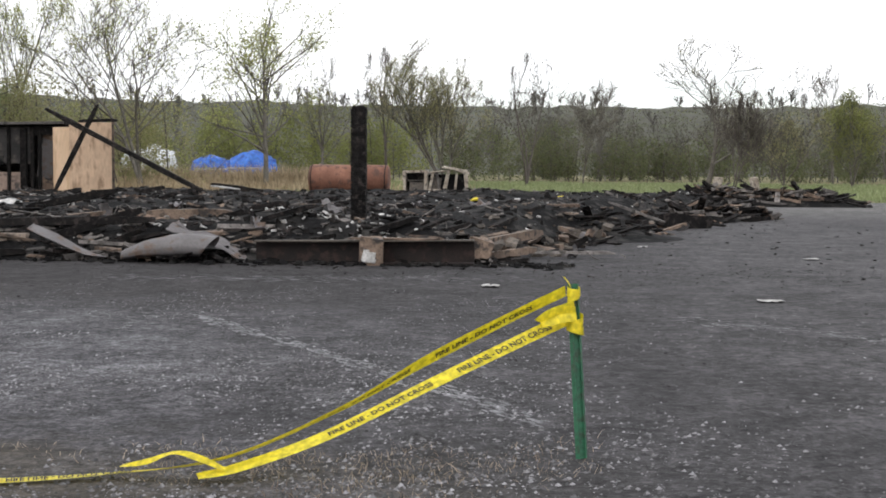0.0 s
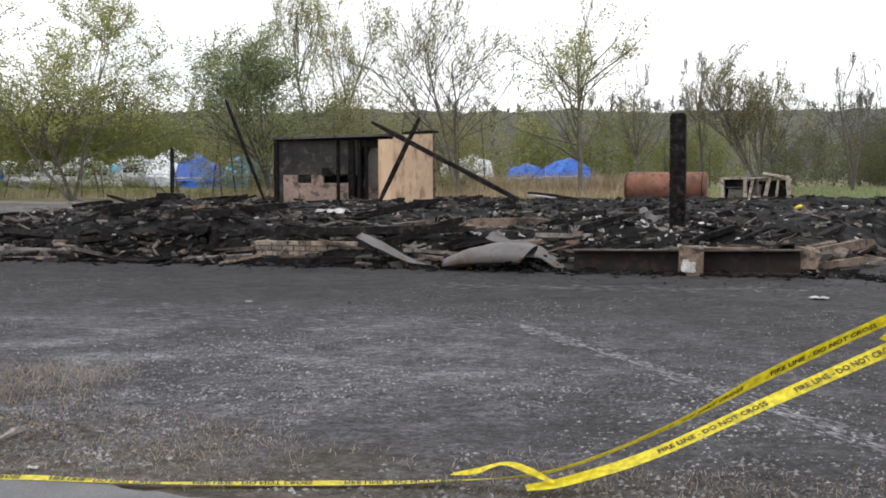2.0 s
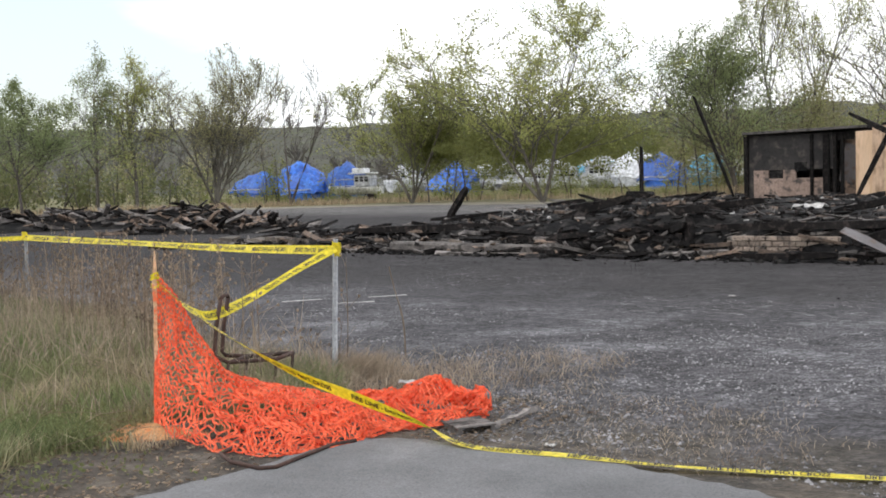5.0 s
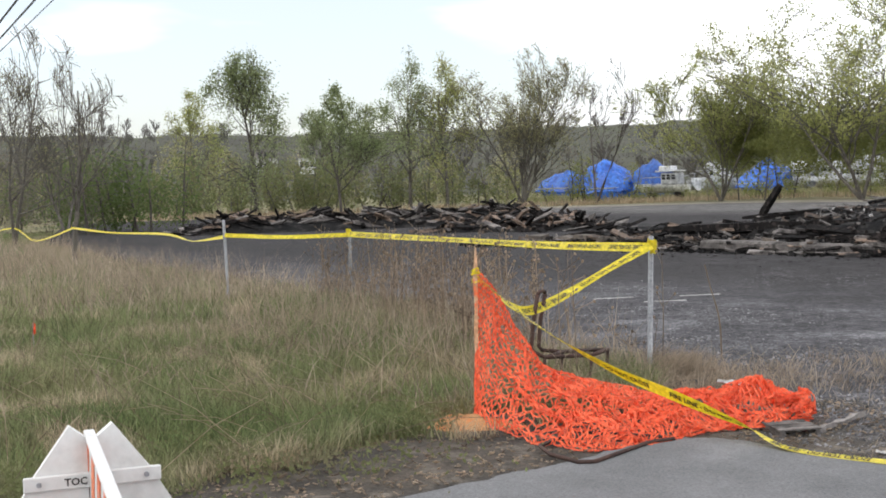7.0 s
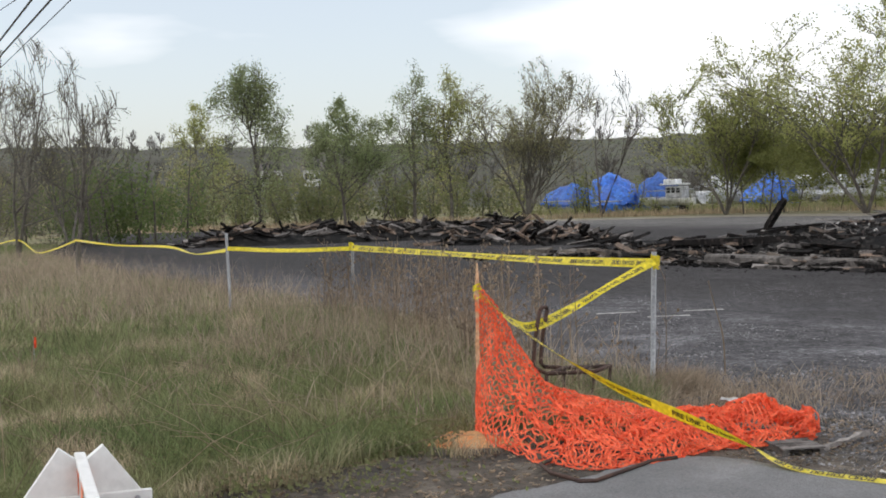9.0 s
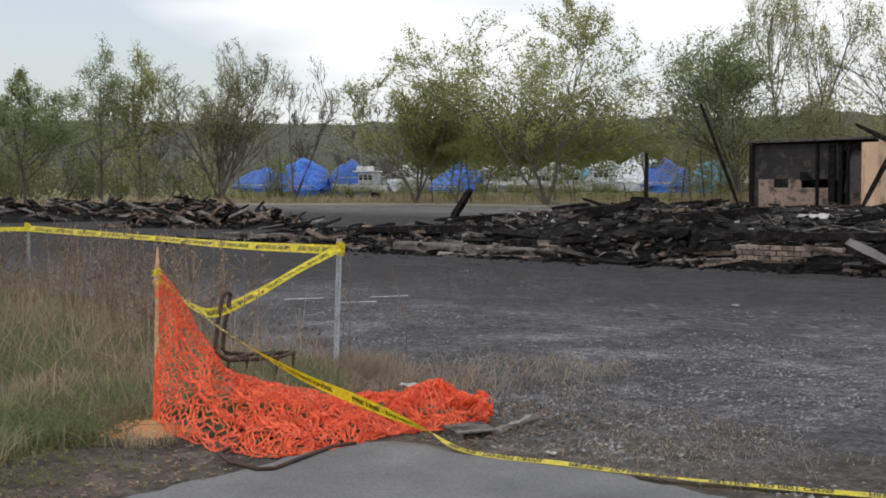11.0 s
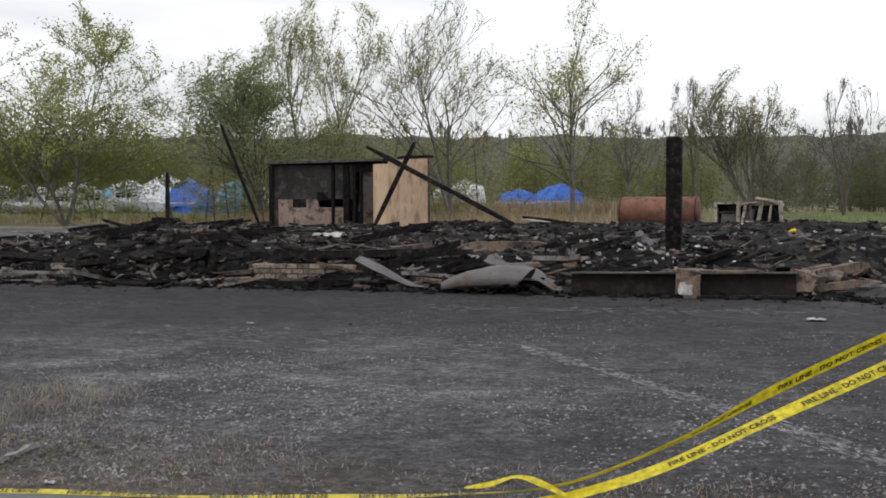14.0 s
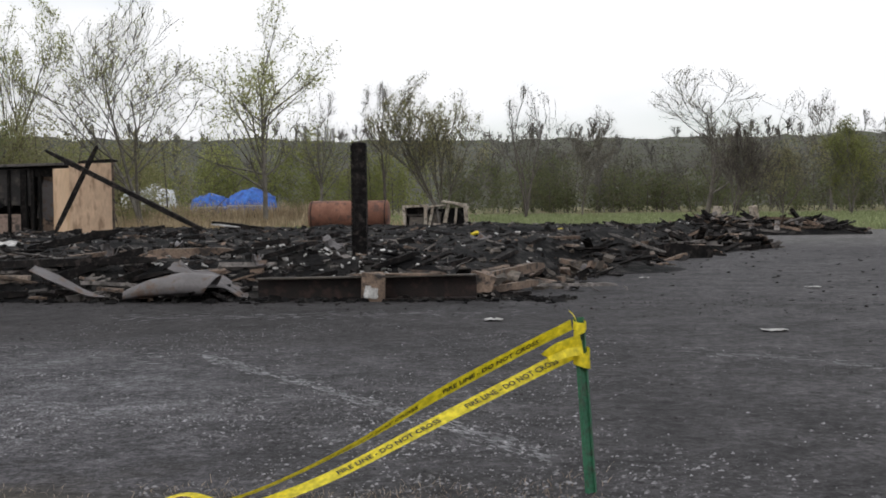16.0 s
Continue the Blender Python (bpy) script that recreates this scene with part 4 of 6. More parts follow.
    timber("charred_stick", (1.6, 31.6, 0.75), (2.9, 31.0, 0.3), 0.07, 0.06, GREYWOOD, "pale stick leaning out of the heap", "stick", seed=406)
    timber("pale_board", (-10.55, 39.2, 0.95), (-9.6, 39.1, 0.85), 0.5, 0.04, PALE, "white board lying under the fallen pole's end", "board", seed=407)
    timber("charred_trestle", (-25.6, 38.2, 0.92), (-24.3, 38.0, 0.6), 0.1, 0.1, CHAR, "charred trestle leaning on the ash", "trestle", seed=409)
    timber("scorched_log", (-7.5, 23.5, 0.66), (-5.85, 23.5, 0.68), 0.24, 0.2, SCORCHED, "thick tan timber half burnt in the ash", "timber", seed=31)
    timber("upright_stub", (-11.67, 21.0, 0.72), (-11.63, 21.0, 0.0), 0.2, 0.12, CHAR, "short charred stub standing at the front", "post", seed=32)
    timber("front_beam", (-11.2, 21.1, 0.56), (-6.6, 21.2, 0.66), 0.16, 0.14, CHAR, "long charred beam lying over the brick footing", "beam", seed=33)
    timber("front_beam", (-10.7, 20.42, 0.05), (-8.6, 20.45, 0.14), 0.16, 0.12, CHAR, "charred beam leaning on the brick footing", "beam", seed=34)
    timber("front_beam", (-8.5, 20.85, 0.3), (-6.9, 21.5, 0.82), 0.18, 0.16, CHAR, "charred beam slanting up into the rubble", "beam", seed=35)
    timber("front_beam", (-20.5, 21.2, 0.45), (-14.0, 21.8, 0.62), 0.18, 0.16, CHAR, "long charred beam lying along the front", "beam", seed=36)
    timber("front_beam", (-13.6, 20.7, 0.45), (-16.2, 21.2, 0.25), 0.2, 0.12, CHAR, "charred board slanting off the heap", "beam", seed=37)


build_foundation()


def build_sheets():
    # long pointed blade, its tip raised, leaning back on the rubble
    def a(u, v):
        lower = 0.13 * math.sin(math.pi * min(1, 0.18 + u * 0.82)) * (1 - 0.5 * u)
        return (-8.36 + 1.25 * u - 0.02 * v, 20.3 - 0.3 * (1 - v) * (1 - 0.6 * u), 0.62 - 0.52 * u ** 0.85 + 0.04 * math.sin(6 * u) - lower * (1 - v) + 0.012 * wobble(u * 6, v * 5))
    solid("metal_sheet", Shape().sheet(a, 22, 6, 0.012), SHEETMETAL, "bent pointed sheet of pale scorched metal at the front", "sheet metal", "fire-bent metal sheets", smooth=True)
    # half-rolled sheet, its open end towards the beam
    def b(u, v):
        r = 0.08 + 0.15 * min(1, u * 1.5) ** 0.7
        t = radians(-35 + 215 * v)
        x = -6.8 + 1.42 * u + 0.16 * math.sin(t) * u * u
        return (x, 20.1 + 0.1 * u - math.cos(t) * r * 1.25, 0.04 + r * 0.9 + math.sin(t) * r * (0.95 + 0.1 * math.sin(5 * u)) + 0.03 * math.sin(math.pi * u) + 0.018 * wobble(u * 7, v * 3, 1, 2))
    solid("metal_sheet", Shape().sheet(b, 26, 14, 0.012), SHEETMETAL, "half-rolled sheet of brownish scorched metal at the front", "sheet metal", "fire-bent metal sheets", smooth=True)
    # crumpled sheet hanging down from the heap
    def c(u, v):
        fold = 0.07 * math.sin(11 * u + 3 * v) + 0.05 * math.sin(17 * v - 4 * u) + 0.07 * wobble(u * 6, v * 5, 1, 4)
        return (-6.2 + 1.35 * u + 0.16 * v + 0.04 * math.sin(13 * v), 20.5 + 0.35 * v - 0.12 * u + fold, 0.54 - 0.5 * u + 0.1 * v * (1 - 0.4 * u) + fold * 0.5)
    solid("metal_sheet", Shape().sheet(c, 26, 14, 0.012), SHEETMETAL, "crumpled bluish metal sheet sliding off the heap", "sheet metal", "fire-bent metal sheets")


build_sheets()


# ---- loose debris ----
def scatter(name, count, seed, where, size, mat, label, tilt=14.0, lift=0.0, jag=0.015):
    rng, s = random.Random(seed), Shape()
    for _ in range(count):
        x, y, z = where(rng)
        l, w, t = size(rng)
        s.box(pose(x, y, z + t / 2 + lift, rng.gauss(0, tilt), rng.gauss(0, tilt * 0.5), rng.uniform(0, 180) if rng.random() < 0.55 else rng.gauss(0, 20)), l, w, t, min(jag, t * 0.6), rng)
    return solid(name, s, mat, label, "debris", kind="stuff")


def on_mound(rng):
    while True:
        x, y = rng.uniform(-36, 7), 20.3 + 27 * rng.random() ** 1.6
        z = mound(x, y)
        if z > 0.1:
            return x, y, z - 0.03


def on_rough(rng):
    while True:
        x, y, z = on_mound(rng)
        if x < -8 - 0.15 * (y - 21) or rng.random() < 0.22:
            return x, y, z


def front_edge(rng):
    while True:
        x, y = rng.uniform(-26, -0.5), 20.3 + abs(rng.gauss(0, 0.8))
        if not (-11.0 < x < -8.5 and y < 21.05) and not (-4.9 < x < -0.9 and y < 20.65):
            break
    return x, y, max(0, mound(x, y)) * rng.uniform(0.3, 1.0)


def right_edge(rng):
    y = rng.uniform(21, 42)
    x = -1.5 + (y - 21) * 0.34 + rng.gauss(0, 0.6)
    return x, y, max(0, mound(x, y))


board = lambda rng: (rng.uniform(0.25, 1.5), rng.uniform(0.05, 0.18), rng.uniform(0.02, 0.08))
chip = lambda rng: (rng.uniform(0.04, 0.24), rng.uniform(0.03, 0.13), rng.uniform(0.02, 0.08))
scatter("charred_boards", 330, 41, on_rough, board, CHAR, "charred boards strewn over the ash")
scatter("charred_chips", 4200, 42, on_mound, chip, CHAR, "black lumps and splinters in the ash", 30)
def on_lot(rng):
    while True:
        x, y = rng.uniform(-24, 9), 20.6 - abs(rng.gauss(0, 1.5)) if rng.random() < 0.75 else rng.uniform(9, 20)
        if y > 9 and (y > 14 or x > -1):
            return x, y, 0.008


scatter("charcoal_crumbs", 1500, 61, on_lot, lambda r: (r.uniform(0.01, 0.035), r.uniform(0.008, 0.02), r.uniform(0.004, 0.012)), CHAR, "crumbs of charcoal strewn over the lot", 12, 0.0, 0.006)
scatter("ash_splinters", 1500, 62, on_mound, lambda r: (r.uniform(0.05, 0.5), r.uniform(0.015, 0.06), r.uniform(0.01, 0.05)), GREYWOOD, "thin ash-grey splinters in the ash", 35)
scatter("brown_splinters", 500, 63, on_mound, lambda r: (r.uniform(0.05, 0.45), r.uniform(0.015, 0.07), r.uniform(0.01, 0.05)), SCORCHED, "thin brown splinters in the ash", 35)
scatter("front_splinters", 800, 64, front_edge, lambda r: (r.uniform(0.05, 0.5), r.uniform(0.015, 0.07), r.uniform(0.01, 0.06)), GREYWOOD, "broken grey-brown bits along the burnt front", 40)
scatter("scorched_boards", 100, 43, on_rough, board, SCORCHED, "brown half-burnt boards in the ash")
scatter("grey_boards", 130, 44, on_rough, lambda r: (r.uniform(0.2, 1.1), r.uniform(0.05, 0.16), r.uniform(0.01, 0.05)), GREYWOOD, "ash-grey boards in the ash")
scatter("pale_fragments", 420, 45, on_mound, lambda r: (r.uniform(0.03, 0.14), r.uniform(0.02, 0.08), r.uniform(0.01, 0.04)), PALE, "white fragments in the ash", 30, 0.01)


def rubble(name, label, where, seed, kinds, turn=25):
    """Boards lying in a row of rubble, each a part of its own."""
    rng = random.Random(seed)
    root = thing(name, label, "debris")
    for mat, tag, n in kinds:
        shared = [Shape().box(Matrix(), 1, 1, 1, 0.09, rng).mesh("board", mat) for _ in range(8)]
        for _ in range(n):
            x, y, z = where(rng)
            l, w, t = rng.uniform(0.3, 1.7), rng.uniform(0.06, 0.2), rng.uniform(0.02, 0.09)
            p = part("board", rng.choice(shared), mat, root, tag)
            p.matrix_world = pose(x, y, z + t / 2, rng.gauss(0, 16), rng.gauss(0, 8), rng.uniform(0, 180) if rng.random() < 0.4 else rng.gauss(0, turn)) @ Matrix.Diagonal((l, w, t, 1))
    return root


rubble("front_rubble", "charred, brown and grey boards fallen along the burnt front", front_edge, 46, ((CHAR, "", 230), (SCORCHED, "brown half-burnt board", 80), (GREYWOOD, "ash-grey board", 60)))
rubble("side_rubble", "charred boards fallen along the heap's side", right_edge, 50, ((CHAR, "", 70), (SCORCHED, "brown half-burnt board", 14)), 60)
scatter("corner_fragments", 80, 52, lambda r: (lambda x, y: (x, y, mound(x, y)))(r.gauss(-3.6, 1.6), 21.0 + abs(r.gauss(0, 1.0))), lambda r: (r.uniform(0.03, 0.12), r.uniform(0.02, 0.08), r.uniform(0.01, 0.03)), PALE, "white plaster fragments near the burnt corner", 30, 0.02)
scatter("lot_chips", 420, 53, lambda r: (lambda x, y: (x, y, max(0.012, mound(x, y))))(r.uniform(-24, 9), 18.5 + 24 * r.random() ** 1.2), lambda r: (r.uniform(0.02, 0.1), r.uniform(0.02, 0.05), r.uniform(0.008, 0.02)), CHAR, "small black splinters blown over the lot", 8)
scatter("ash_skirt", 1300, 54, lambda r: (r.uniform(-27, 0.5), 20.6 - abs(r.gauss(0, 0.32)), 0.0), lambda r: (r.uniform(0.03, 0.2), r.uniform(0.03, 0.15), r.uniform(0.015, 0.06)), ASH, "crumbs of black ash at the foot of the heap", 20)
scatter("front_chips", 900, 49, front_edge, chip, CHAR, "black lumps along the front", 40)
scatter("edge_rubble", 160, 51, right_edge, chip, STONE, "pale rubble along the heap's side", 30)


def pile(x0, y0, x1, y1, width, high, seed, label):
    """A long windrow of burnt planks: its core, and planks lying through one another."""
    rng = random.Random(seed)
    root = thing("debris_pile", label, "debris pile", "burnt debris piles")
    dx, dy = x1 - x0, y1 - y0
    length = math.hypot(dx, dy)
    ang = math.degrees(math.atan2(dy, dx))
    def place(f, g):
        return x0 + dx * f - dy / length * g, y0 + dy * f + dx / length * g
    def top(f, g):
        return high * max(0, (1 - (g / width * 2) ** 2)) * min(1, f * 9, (1 - f) * 6) * (0.75 + 0.35 * wobble(f * length, g, 0.7, seed))
    def core(u, v):
        g = (v - 0.5) * width
        x, y = place(u, g)
        return x, y, top(u, g) * 0.75 - 0.02
    part("core", Shape().sheet(core, 60, 10), ASH, root, smooth=True)
    for mat, label, n in ((CHAR, "", 260), (GREYWOOD, "ash-grey plank", 110), (SCORCHED, "brown half-burnt plank", 90)):
        shared = [Shape().box(Matrix(), 1, 1, 1, 0.09, rng).mesh("plank", mat) for _ in range(6)]
        for _ in range(int(n * length / 14)):
            f, g = rng.random(), rng.gauss(0, width * 0.2)
            x, y = place(f, g)
            l, w, t = rng.uniform(0.3, 1.7), rng.uniform(0.06, 0.22), rng.uniform(0.03, 0.14)
            p = part("plank", rng.choice(shared), mat, root, label)
            p.matrix_world = pose(x, y, max(0.05, top(f, g) * rng.uniform(0.5, 1.08)), rng.gauss(0, 16), rng.gauss(0, 15), ang + rng.gauss(0, 45)) @ Matrix.Diagonal((l, w, t, 1))
    return root


pile(-47.5, 21.5, -40.5, 37, 4.5, 0.85, 61, "long windrow of burnt planks on the lot")
pile(-36.5, 26.5, -30, 29, 2.5, 0.4, 62, "low windrow of burnt planks joining the heap")
pile(4.6, 54.5, 13.4, 55.5, 3.0, 0.9, 63, "pile of burnt planks at the field's edge")
pile(3.5, 37, 6.5, 41, 2.0, 0.55, 64, "low tail of burnt rubble beside the lot")


def clutter():
    """Single beams, crumpled sheets and wires that stand out of the heap."""
    rng = random.Random(141)
    for k in range(46):
        x, y = rng.uniform(-25, -1), 21 + 20 * rng.random() ** 1.7
        a, l = rng.gauss(0, 40), rng.uniform(0.6, 2.2) if x < -8 else rng.uniform(0.4, 1.0)
        z = mound(x, y)
        d = Vector((math.cos(radians(a)), math.sin(radians(a)), 0)) * l / 2
        rise = l * abs(rng.gauss(0, 0.11))
        timber("charred_beam", Vector((x, y, z - 0.02)) - d, Vector((x, y, z + 0.06 + rise)) + d, rng.uniform(0.09, 0.2), rng.uniform(0.08, 0.16), CHAR, "charred beam lying askew in the ash", "beam", "beams in the burnt heap", seed=200 + k)
    for k in range(14):
        x, y = -25.3 + rng.gauss(0, 0.9), 36.5 + rng.gauss(0, 0.5)
        a, l = rng.gauss(8, 14), rng.uniform(0.7, 2.0)
        d = Vector((math.cos(radians(a)), math.sin(radians(a)), rng.gauss(-0.12, 0.06))) * l / 2
        z = max(mound(x, y), 0.1) + 0.1 + 0.025 * k
        timber("grey_plank", Vector((x, y, z)) - d, Vector((x, y, z)) + d, rng.uniform(0.1, 0.2), 0.04, GREYWOOD, "ash-grey plank stacked loosely behind the leaning post", "plank", "stacked grey planks", seed=300 + k)
    for k, (x, y, a, l) in enumerate(((-43.0, 27.0, 140, 1.1), (-41.0, 33.0, 50, 0.8), (-44.6, 24.5, 60, 0.7))):
        d = Vector((math.cos(radians(a)) * 0.8, math.sin(radians(a)) * 0.25, abs(math.sin(radians(a))))).normalized() * l
        z = max(0.05, mound(x, y)) + 0.05
        bar("burnt_branch", (x, y, z - 0.1), Vector((x, y, z)) + d, 0.04, CHAR, "charred crooked branch sticking out of the debris", "branch", "branches in the debris", wob=0.06, seed=330 + k)
    for k in range(8):
        x, y = rng.uniform(-9, 1), 21 + 8 * rng.random() ** 1.4
        z, w, h, a = mound(x, y), rng.uniform(0.25, 0.6), rng.uniform(0.2, 0.4), rng.uniform(0, 180)
        m = pose(x, y, z, rng.gauss(0, 18), rng.gauss(0, 18), a)
        def f(u, v, k=k, m=m, w=w, h=h):
            return tuple(m @ Vector(((u - 0.5) * w, (v - 0.5) * h, 0.08 + 0.07 * math.sin(u * 7 + k) * math.cos(v * 6 + k) + 0.08 * wobble(u * 6, v * 6, 1, k))))
        solid("metal_scrap", Shape().sheet(f, 8, 7, 0.008), SHEETMETAL, "crumpled grey scrap of burnt sheet in the ash", "scrap", "scraps in the burnt heap")
    for k in range(18):
        x, y = rng.uniform(-18, 1), 20.5 + 4 * rng.random()
        z, pts, a, r = mound(x, y), [], rng.uniform(0, 6.28), rng.uniform(0.15, 0.5)
        for i in range(12):
            a += rng.uniform(-0.2, 0.8)
            pts.append((x + math.cos(a) * r + i * 0.03, y + math.sin(a) * r * 0.5, z + 0.05 + rng.uniform(0, 0.12) + 0.1 * math.sin(i * 0.6)))
        solid("burnt_wire", Shape().tube(pts, 0.009, 4), GREYWOOD if k % 2 else DARKRUST, "curled burnt wire on the heap", "wire", "wires in the burnt heap")
    for x in (7.2, 8.75):
        solid("tan_panel_scrap", Shape().box(pose(x, 55.0, 1.0, rng.gauss(0, 6), rng.gauss(0, 6), rng.uniform(-20, 20)), 0.4, 0.12, 0.5, 0.05, rng), PANEL, "tan scrap of panel standing in the debris pile", "panel", "panel scraps")
    for x, y in ((2.9, 36.0), (0.8, 30.5)):
        solid("yellow_scrap", Shape().box(pose(x - 2.5, y, mound(x - 2.5, y) + 0.1, rng.gauss(0, 20), rng.gauss(0, 20), 30), 0.16, 0.07, 0.03, 0.02, rng), YELLOW, "bright yellow scrap in the ash", "scrap", "scraps in the burnt heap")


clutter()


# ---- tapes ----
def smooth_line(ctrl, n):
    """Points of a smooth curve through the controls (x, y, z, twist)."""
    c = [Vector(p) for p in ctrl]
    c = [c[0] * 2 - c[1]] + c + [c[-1] * 2 - c[-2]]
    line = []
    for i in range(1, len(c) - 2):
        for k in range(n):
            t = k / n
            a, b, d, e = c[i - 1], c[i], c[i + 1], c[i + 2]
            line.append(0.5 * (2 * b + (d - a) * t + (2 * a - 5 * b + 4 * d - e) * t * t + (3 * b - a - 3 * d + e) * t ** 3))
    return line + [c[-2]]


def lettering(body, size):
    cu = bpy.data.curves.new("lettering", "FONT")
    cu.body, cu.size, cu.resolution_u, cu.offset = body, size, 2, size * 0.025
    ob = new("lettering", cu)
    bpy.context.view_layer.update()
    me = bpy.data.meshes.new_from_object(ob.evaluated_get(bpy.context.evaluated_depsgraph_get()))
    verts, faces = [v.co.copy() for v in me.vertices], [tuple(p.vertices) for p in me.polygons]
    bpy.data.objects.remove(ob)
    bpy.data.curves.remove(cu)
    bpy.data.meshes.remove(me)
    return verts, faces


WORDS = lettering("FIRE LINE - DO NOT CROSS", 0.05)
WORDS_LONG = max(v.x for v in WORDS[0])


def tape(ctrl, label, width=0.076, n=12, words=True, flip=1):
    line = smooth_line([(x, y, z, tw) for x, y, z, tw in ctrl], n)
    pts, turn = [Vector(p[:3]) for p in line], [radians(p[3]) for p in line]
    along, frames = [0.0], []
    for i, p in enumerate(pts):
        d = (pts[min(i + 1, len(pts) - 1)] - pts[max(i - 1, 0)]).normalized()
        up = (Vector((0, 0, 1)) - d * d.z).normalized()
        side = d.cross(up)
        across = up * math.cos(turn[i]) + side * math.sin(turn[i])
        frames.append((across, d.cross(across)))
        if i:
            along.append(along[-1] + (p - pts[i - 1]).length)
    s = Shape()
    verts = []
    for p, (across, nor) in zip(pts, frames):
        verts += [tuple(p + across * width * f + nor * 0.006 * math.sin(f * 5)) for f in (-0.5, -0.17, 0.17, 0.5)]
    s.add(verts, [(i * 4 + j, i * 4 + j + 1, i * 4 + j + 5, i * 4 + j + 4) for i in range(len(pts) - 1) for j in range(3)])
    root = thing("barrier_tape", label, "barrier tape", "yellow fire line tapes")
    part("band", s, YELLOW, root, smooth=True)
    if words:
        def at(u, v, off):
            u = min(max(u, 0), along[-1])
            i = min(int(np.searchsorted(along, u)), len(pts) - 1)
            i = max(i, 1)
            f = (u - along[i - 1]) / max(along[i] - along[i - 1], 1e-6)
            a = frames[i - 1][0].lerp(frames[i][0], f)
            return tuple(pts[i - 1].lerp(pts[i], f) + a * v + frames[i][1] * (off + 0.006 * math.sin(v / width * 5)))
        start = 0.12
        while start + WORDS_LONG < along[-1]:
            s = Shape()
            for off in (0.0025, -0.0025):
                s.add([at(start + v.x if flip > 0 else start + WORDS_LONG - v.x, v.y - 0.018, off) for v in WORDS[0]], WORDS[1])
            part("lettering", s, INK, root, "black printed words")
            start += WORDS_LONG + 0.16
    return root


def wrap(root, x, y, z, r, turns=3, seed=0, band=0.03):
    """Tape wound round a post."""
    rng, s = random.Random(seed), Shape()
    for k in range(turns):
        h, tilt, ring = z + rng.uniform(-0.035, 0.035), rng.uniform(-0.02, 0.02), []
        for i in range(15):
            a = 2 * math.pi * i / 14
            ring.append((x + math.cos(a) * (r + 0.002 * k), y + math.sin(a) * (r + 0.002 * k), h + tilt * math.cos(a + k)))
        s.add([(p, q, w + e) for p, q, w in ring for e in (-band, band)], [(2 * i, 2 * i + 2, 2 * i + 3, 2 * i + 1) for i in range(14)])
    part("knot", s, YELLOW, root)


t_ground = tape([(-6.95, 5.16, 0.95, 60), (-6.55, 5.34, 0.63, 70), (-5.95, 5.44, 0.38, 30), (-5.45, 5.5, 0.25, 10), (-4.98, 5.58, 0.12, 50), (-4.6, 5.52, 0.05, 85), (-4.0, 5.62, 0.048, 90), (-3.4, 5.72, 0.045, 80), (-2.66, 6.0, 0.035, 90), (-2.05, 6.2, 0.045, 80), (-1.45, 6.3, 0.12, 60), (-0.9, 6.58, 0.33, 50), (-0.45, 6.83, 0.57, 25), (0.0, 7.03, 0.79, 25), (0.28, 7.14, 0.92, 25)],
                "yellow printed tape trailing over the ground up to the green post")
wrap(t_ground, 0.325, 7.12, 0.91, 0.034, 3, 1, 0.016)
wrap(t_ground, -6.95, 5.15, 0.96, 0.025, 4, 2, 0.007)
t_loose = tape([(0.3, 7.12, 0.77, 0), (0.18, 7.06, 0.72, 35), (-0.4, 6.7, 0.47, 52), (-0.95, 6.42, 0.22, 58), (-1.35, 6.25, 0.09, 62), (-1.55, 6.17, 0.055, 75)], "loose end of yellow printed tape fluttering from the green post", flip=-1)
tape([(0.34, 7.06, 0.8, 0), (0.24, 7.0, 0.79, 20), (0.14, 6.97, 0.76, 40), (0.2, 6.98, 0.8, 10), (0.33, 7.05, 0.84, 0)], "short loop of yellow tape knotted on the green post", words=False)
tape([(0.31, 7.14, 0.9, 0), (0.3, 7.12, 0.96, 30), (0.27, 7.1, 1.0, 60)], "torn end of yellow tape on top of the green post", width=0.03, words=False)
tape([(-1.42, 6.22, 0.08, 60), (-1.55, 6.2, 0.14, 20), (-1.68, 6.22, 0.16, 60), (-1.84, 6.26, 0.1, 30), (-1.98, 6.28, 0.07, 70)], "torn curling end of yellow tape on the gravel", width=0.034, words=False)
wrap(t_loose, 0.335, 7.09, 0.75, 0.042, 4, 3, 0.024)
tape([(-7.27, 7.18, 1.05, 40), (-7.34, 6.79, 0.89, 62), (-7.38, 6.43, 0.74, 55), (-7.26, 5.92, 0.64, 25), (-7.15, 5.62, 0.7, 30), (-7.0, 5.22, 0.91, 65)], "yellow tape sagging between the steel stake and the lath")
t_line = tape([(-7.3, 7.25, 1.03, 0), (-9.2, 7.75, 0.99, 25), (-11.3, 8.3, 0.98, 45), (-13.3, 8.8, 0.97, 20), (-15.2, 9.28, 0.96, 0)], "yellow printed tape strung between two steel stakes")
wrap(t_line, -7.3, 7.23, 1.04, 0.03, 5, 4, 0.025)
wrap(t_line, -15.2, 9.3, 0.97, 0.034, 3, 5)
tape([(-15.2, 9.3, 0.95, 0), (-16.0, 8.7, 0.94, 20), (-16.85, 8.2, 0.98, 0)], "yellow tape between two far stakes", width=0.06, words=False)
tape([(-16.95, 8.22, 0.95, 0), (-18.4, 8.5, 0.86, 60), (-19.0, 8.6, 0.86, 80), (-21.5, 9.3, 0.9, 30), (-25.5, 9.9, 0.86, 50), (-29.1, 10.35, 0.92, 0)], "yellow tape running slack to a young tree", width=0.05, words=False)
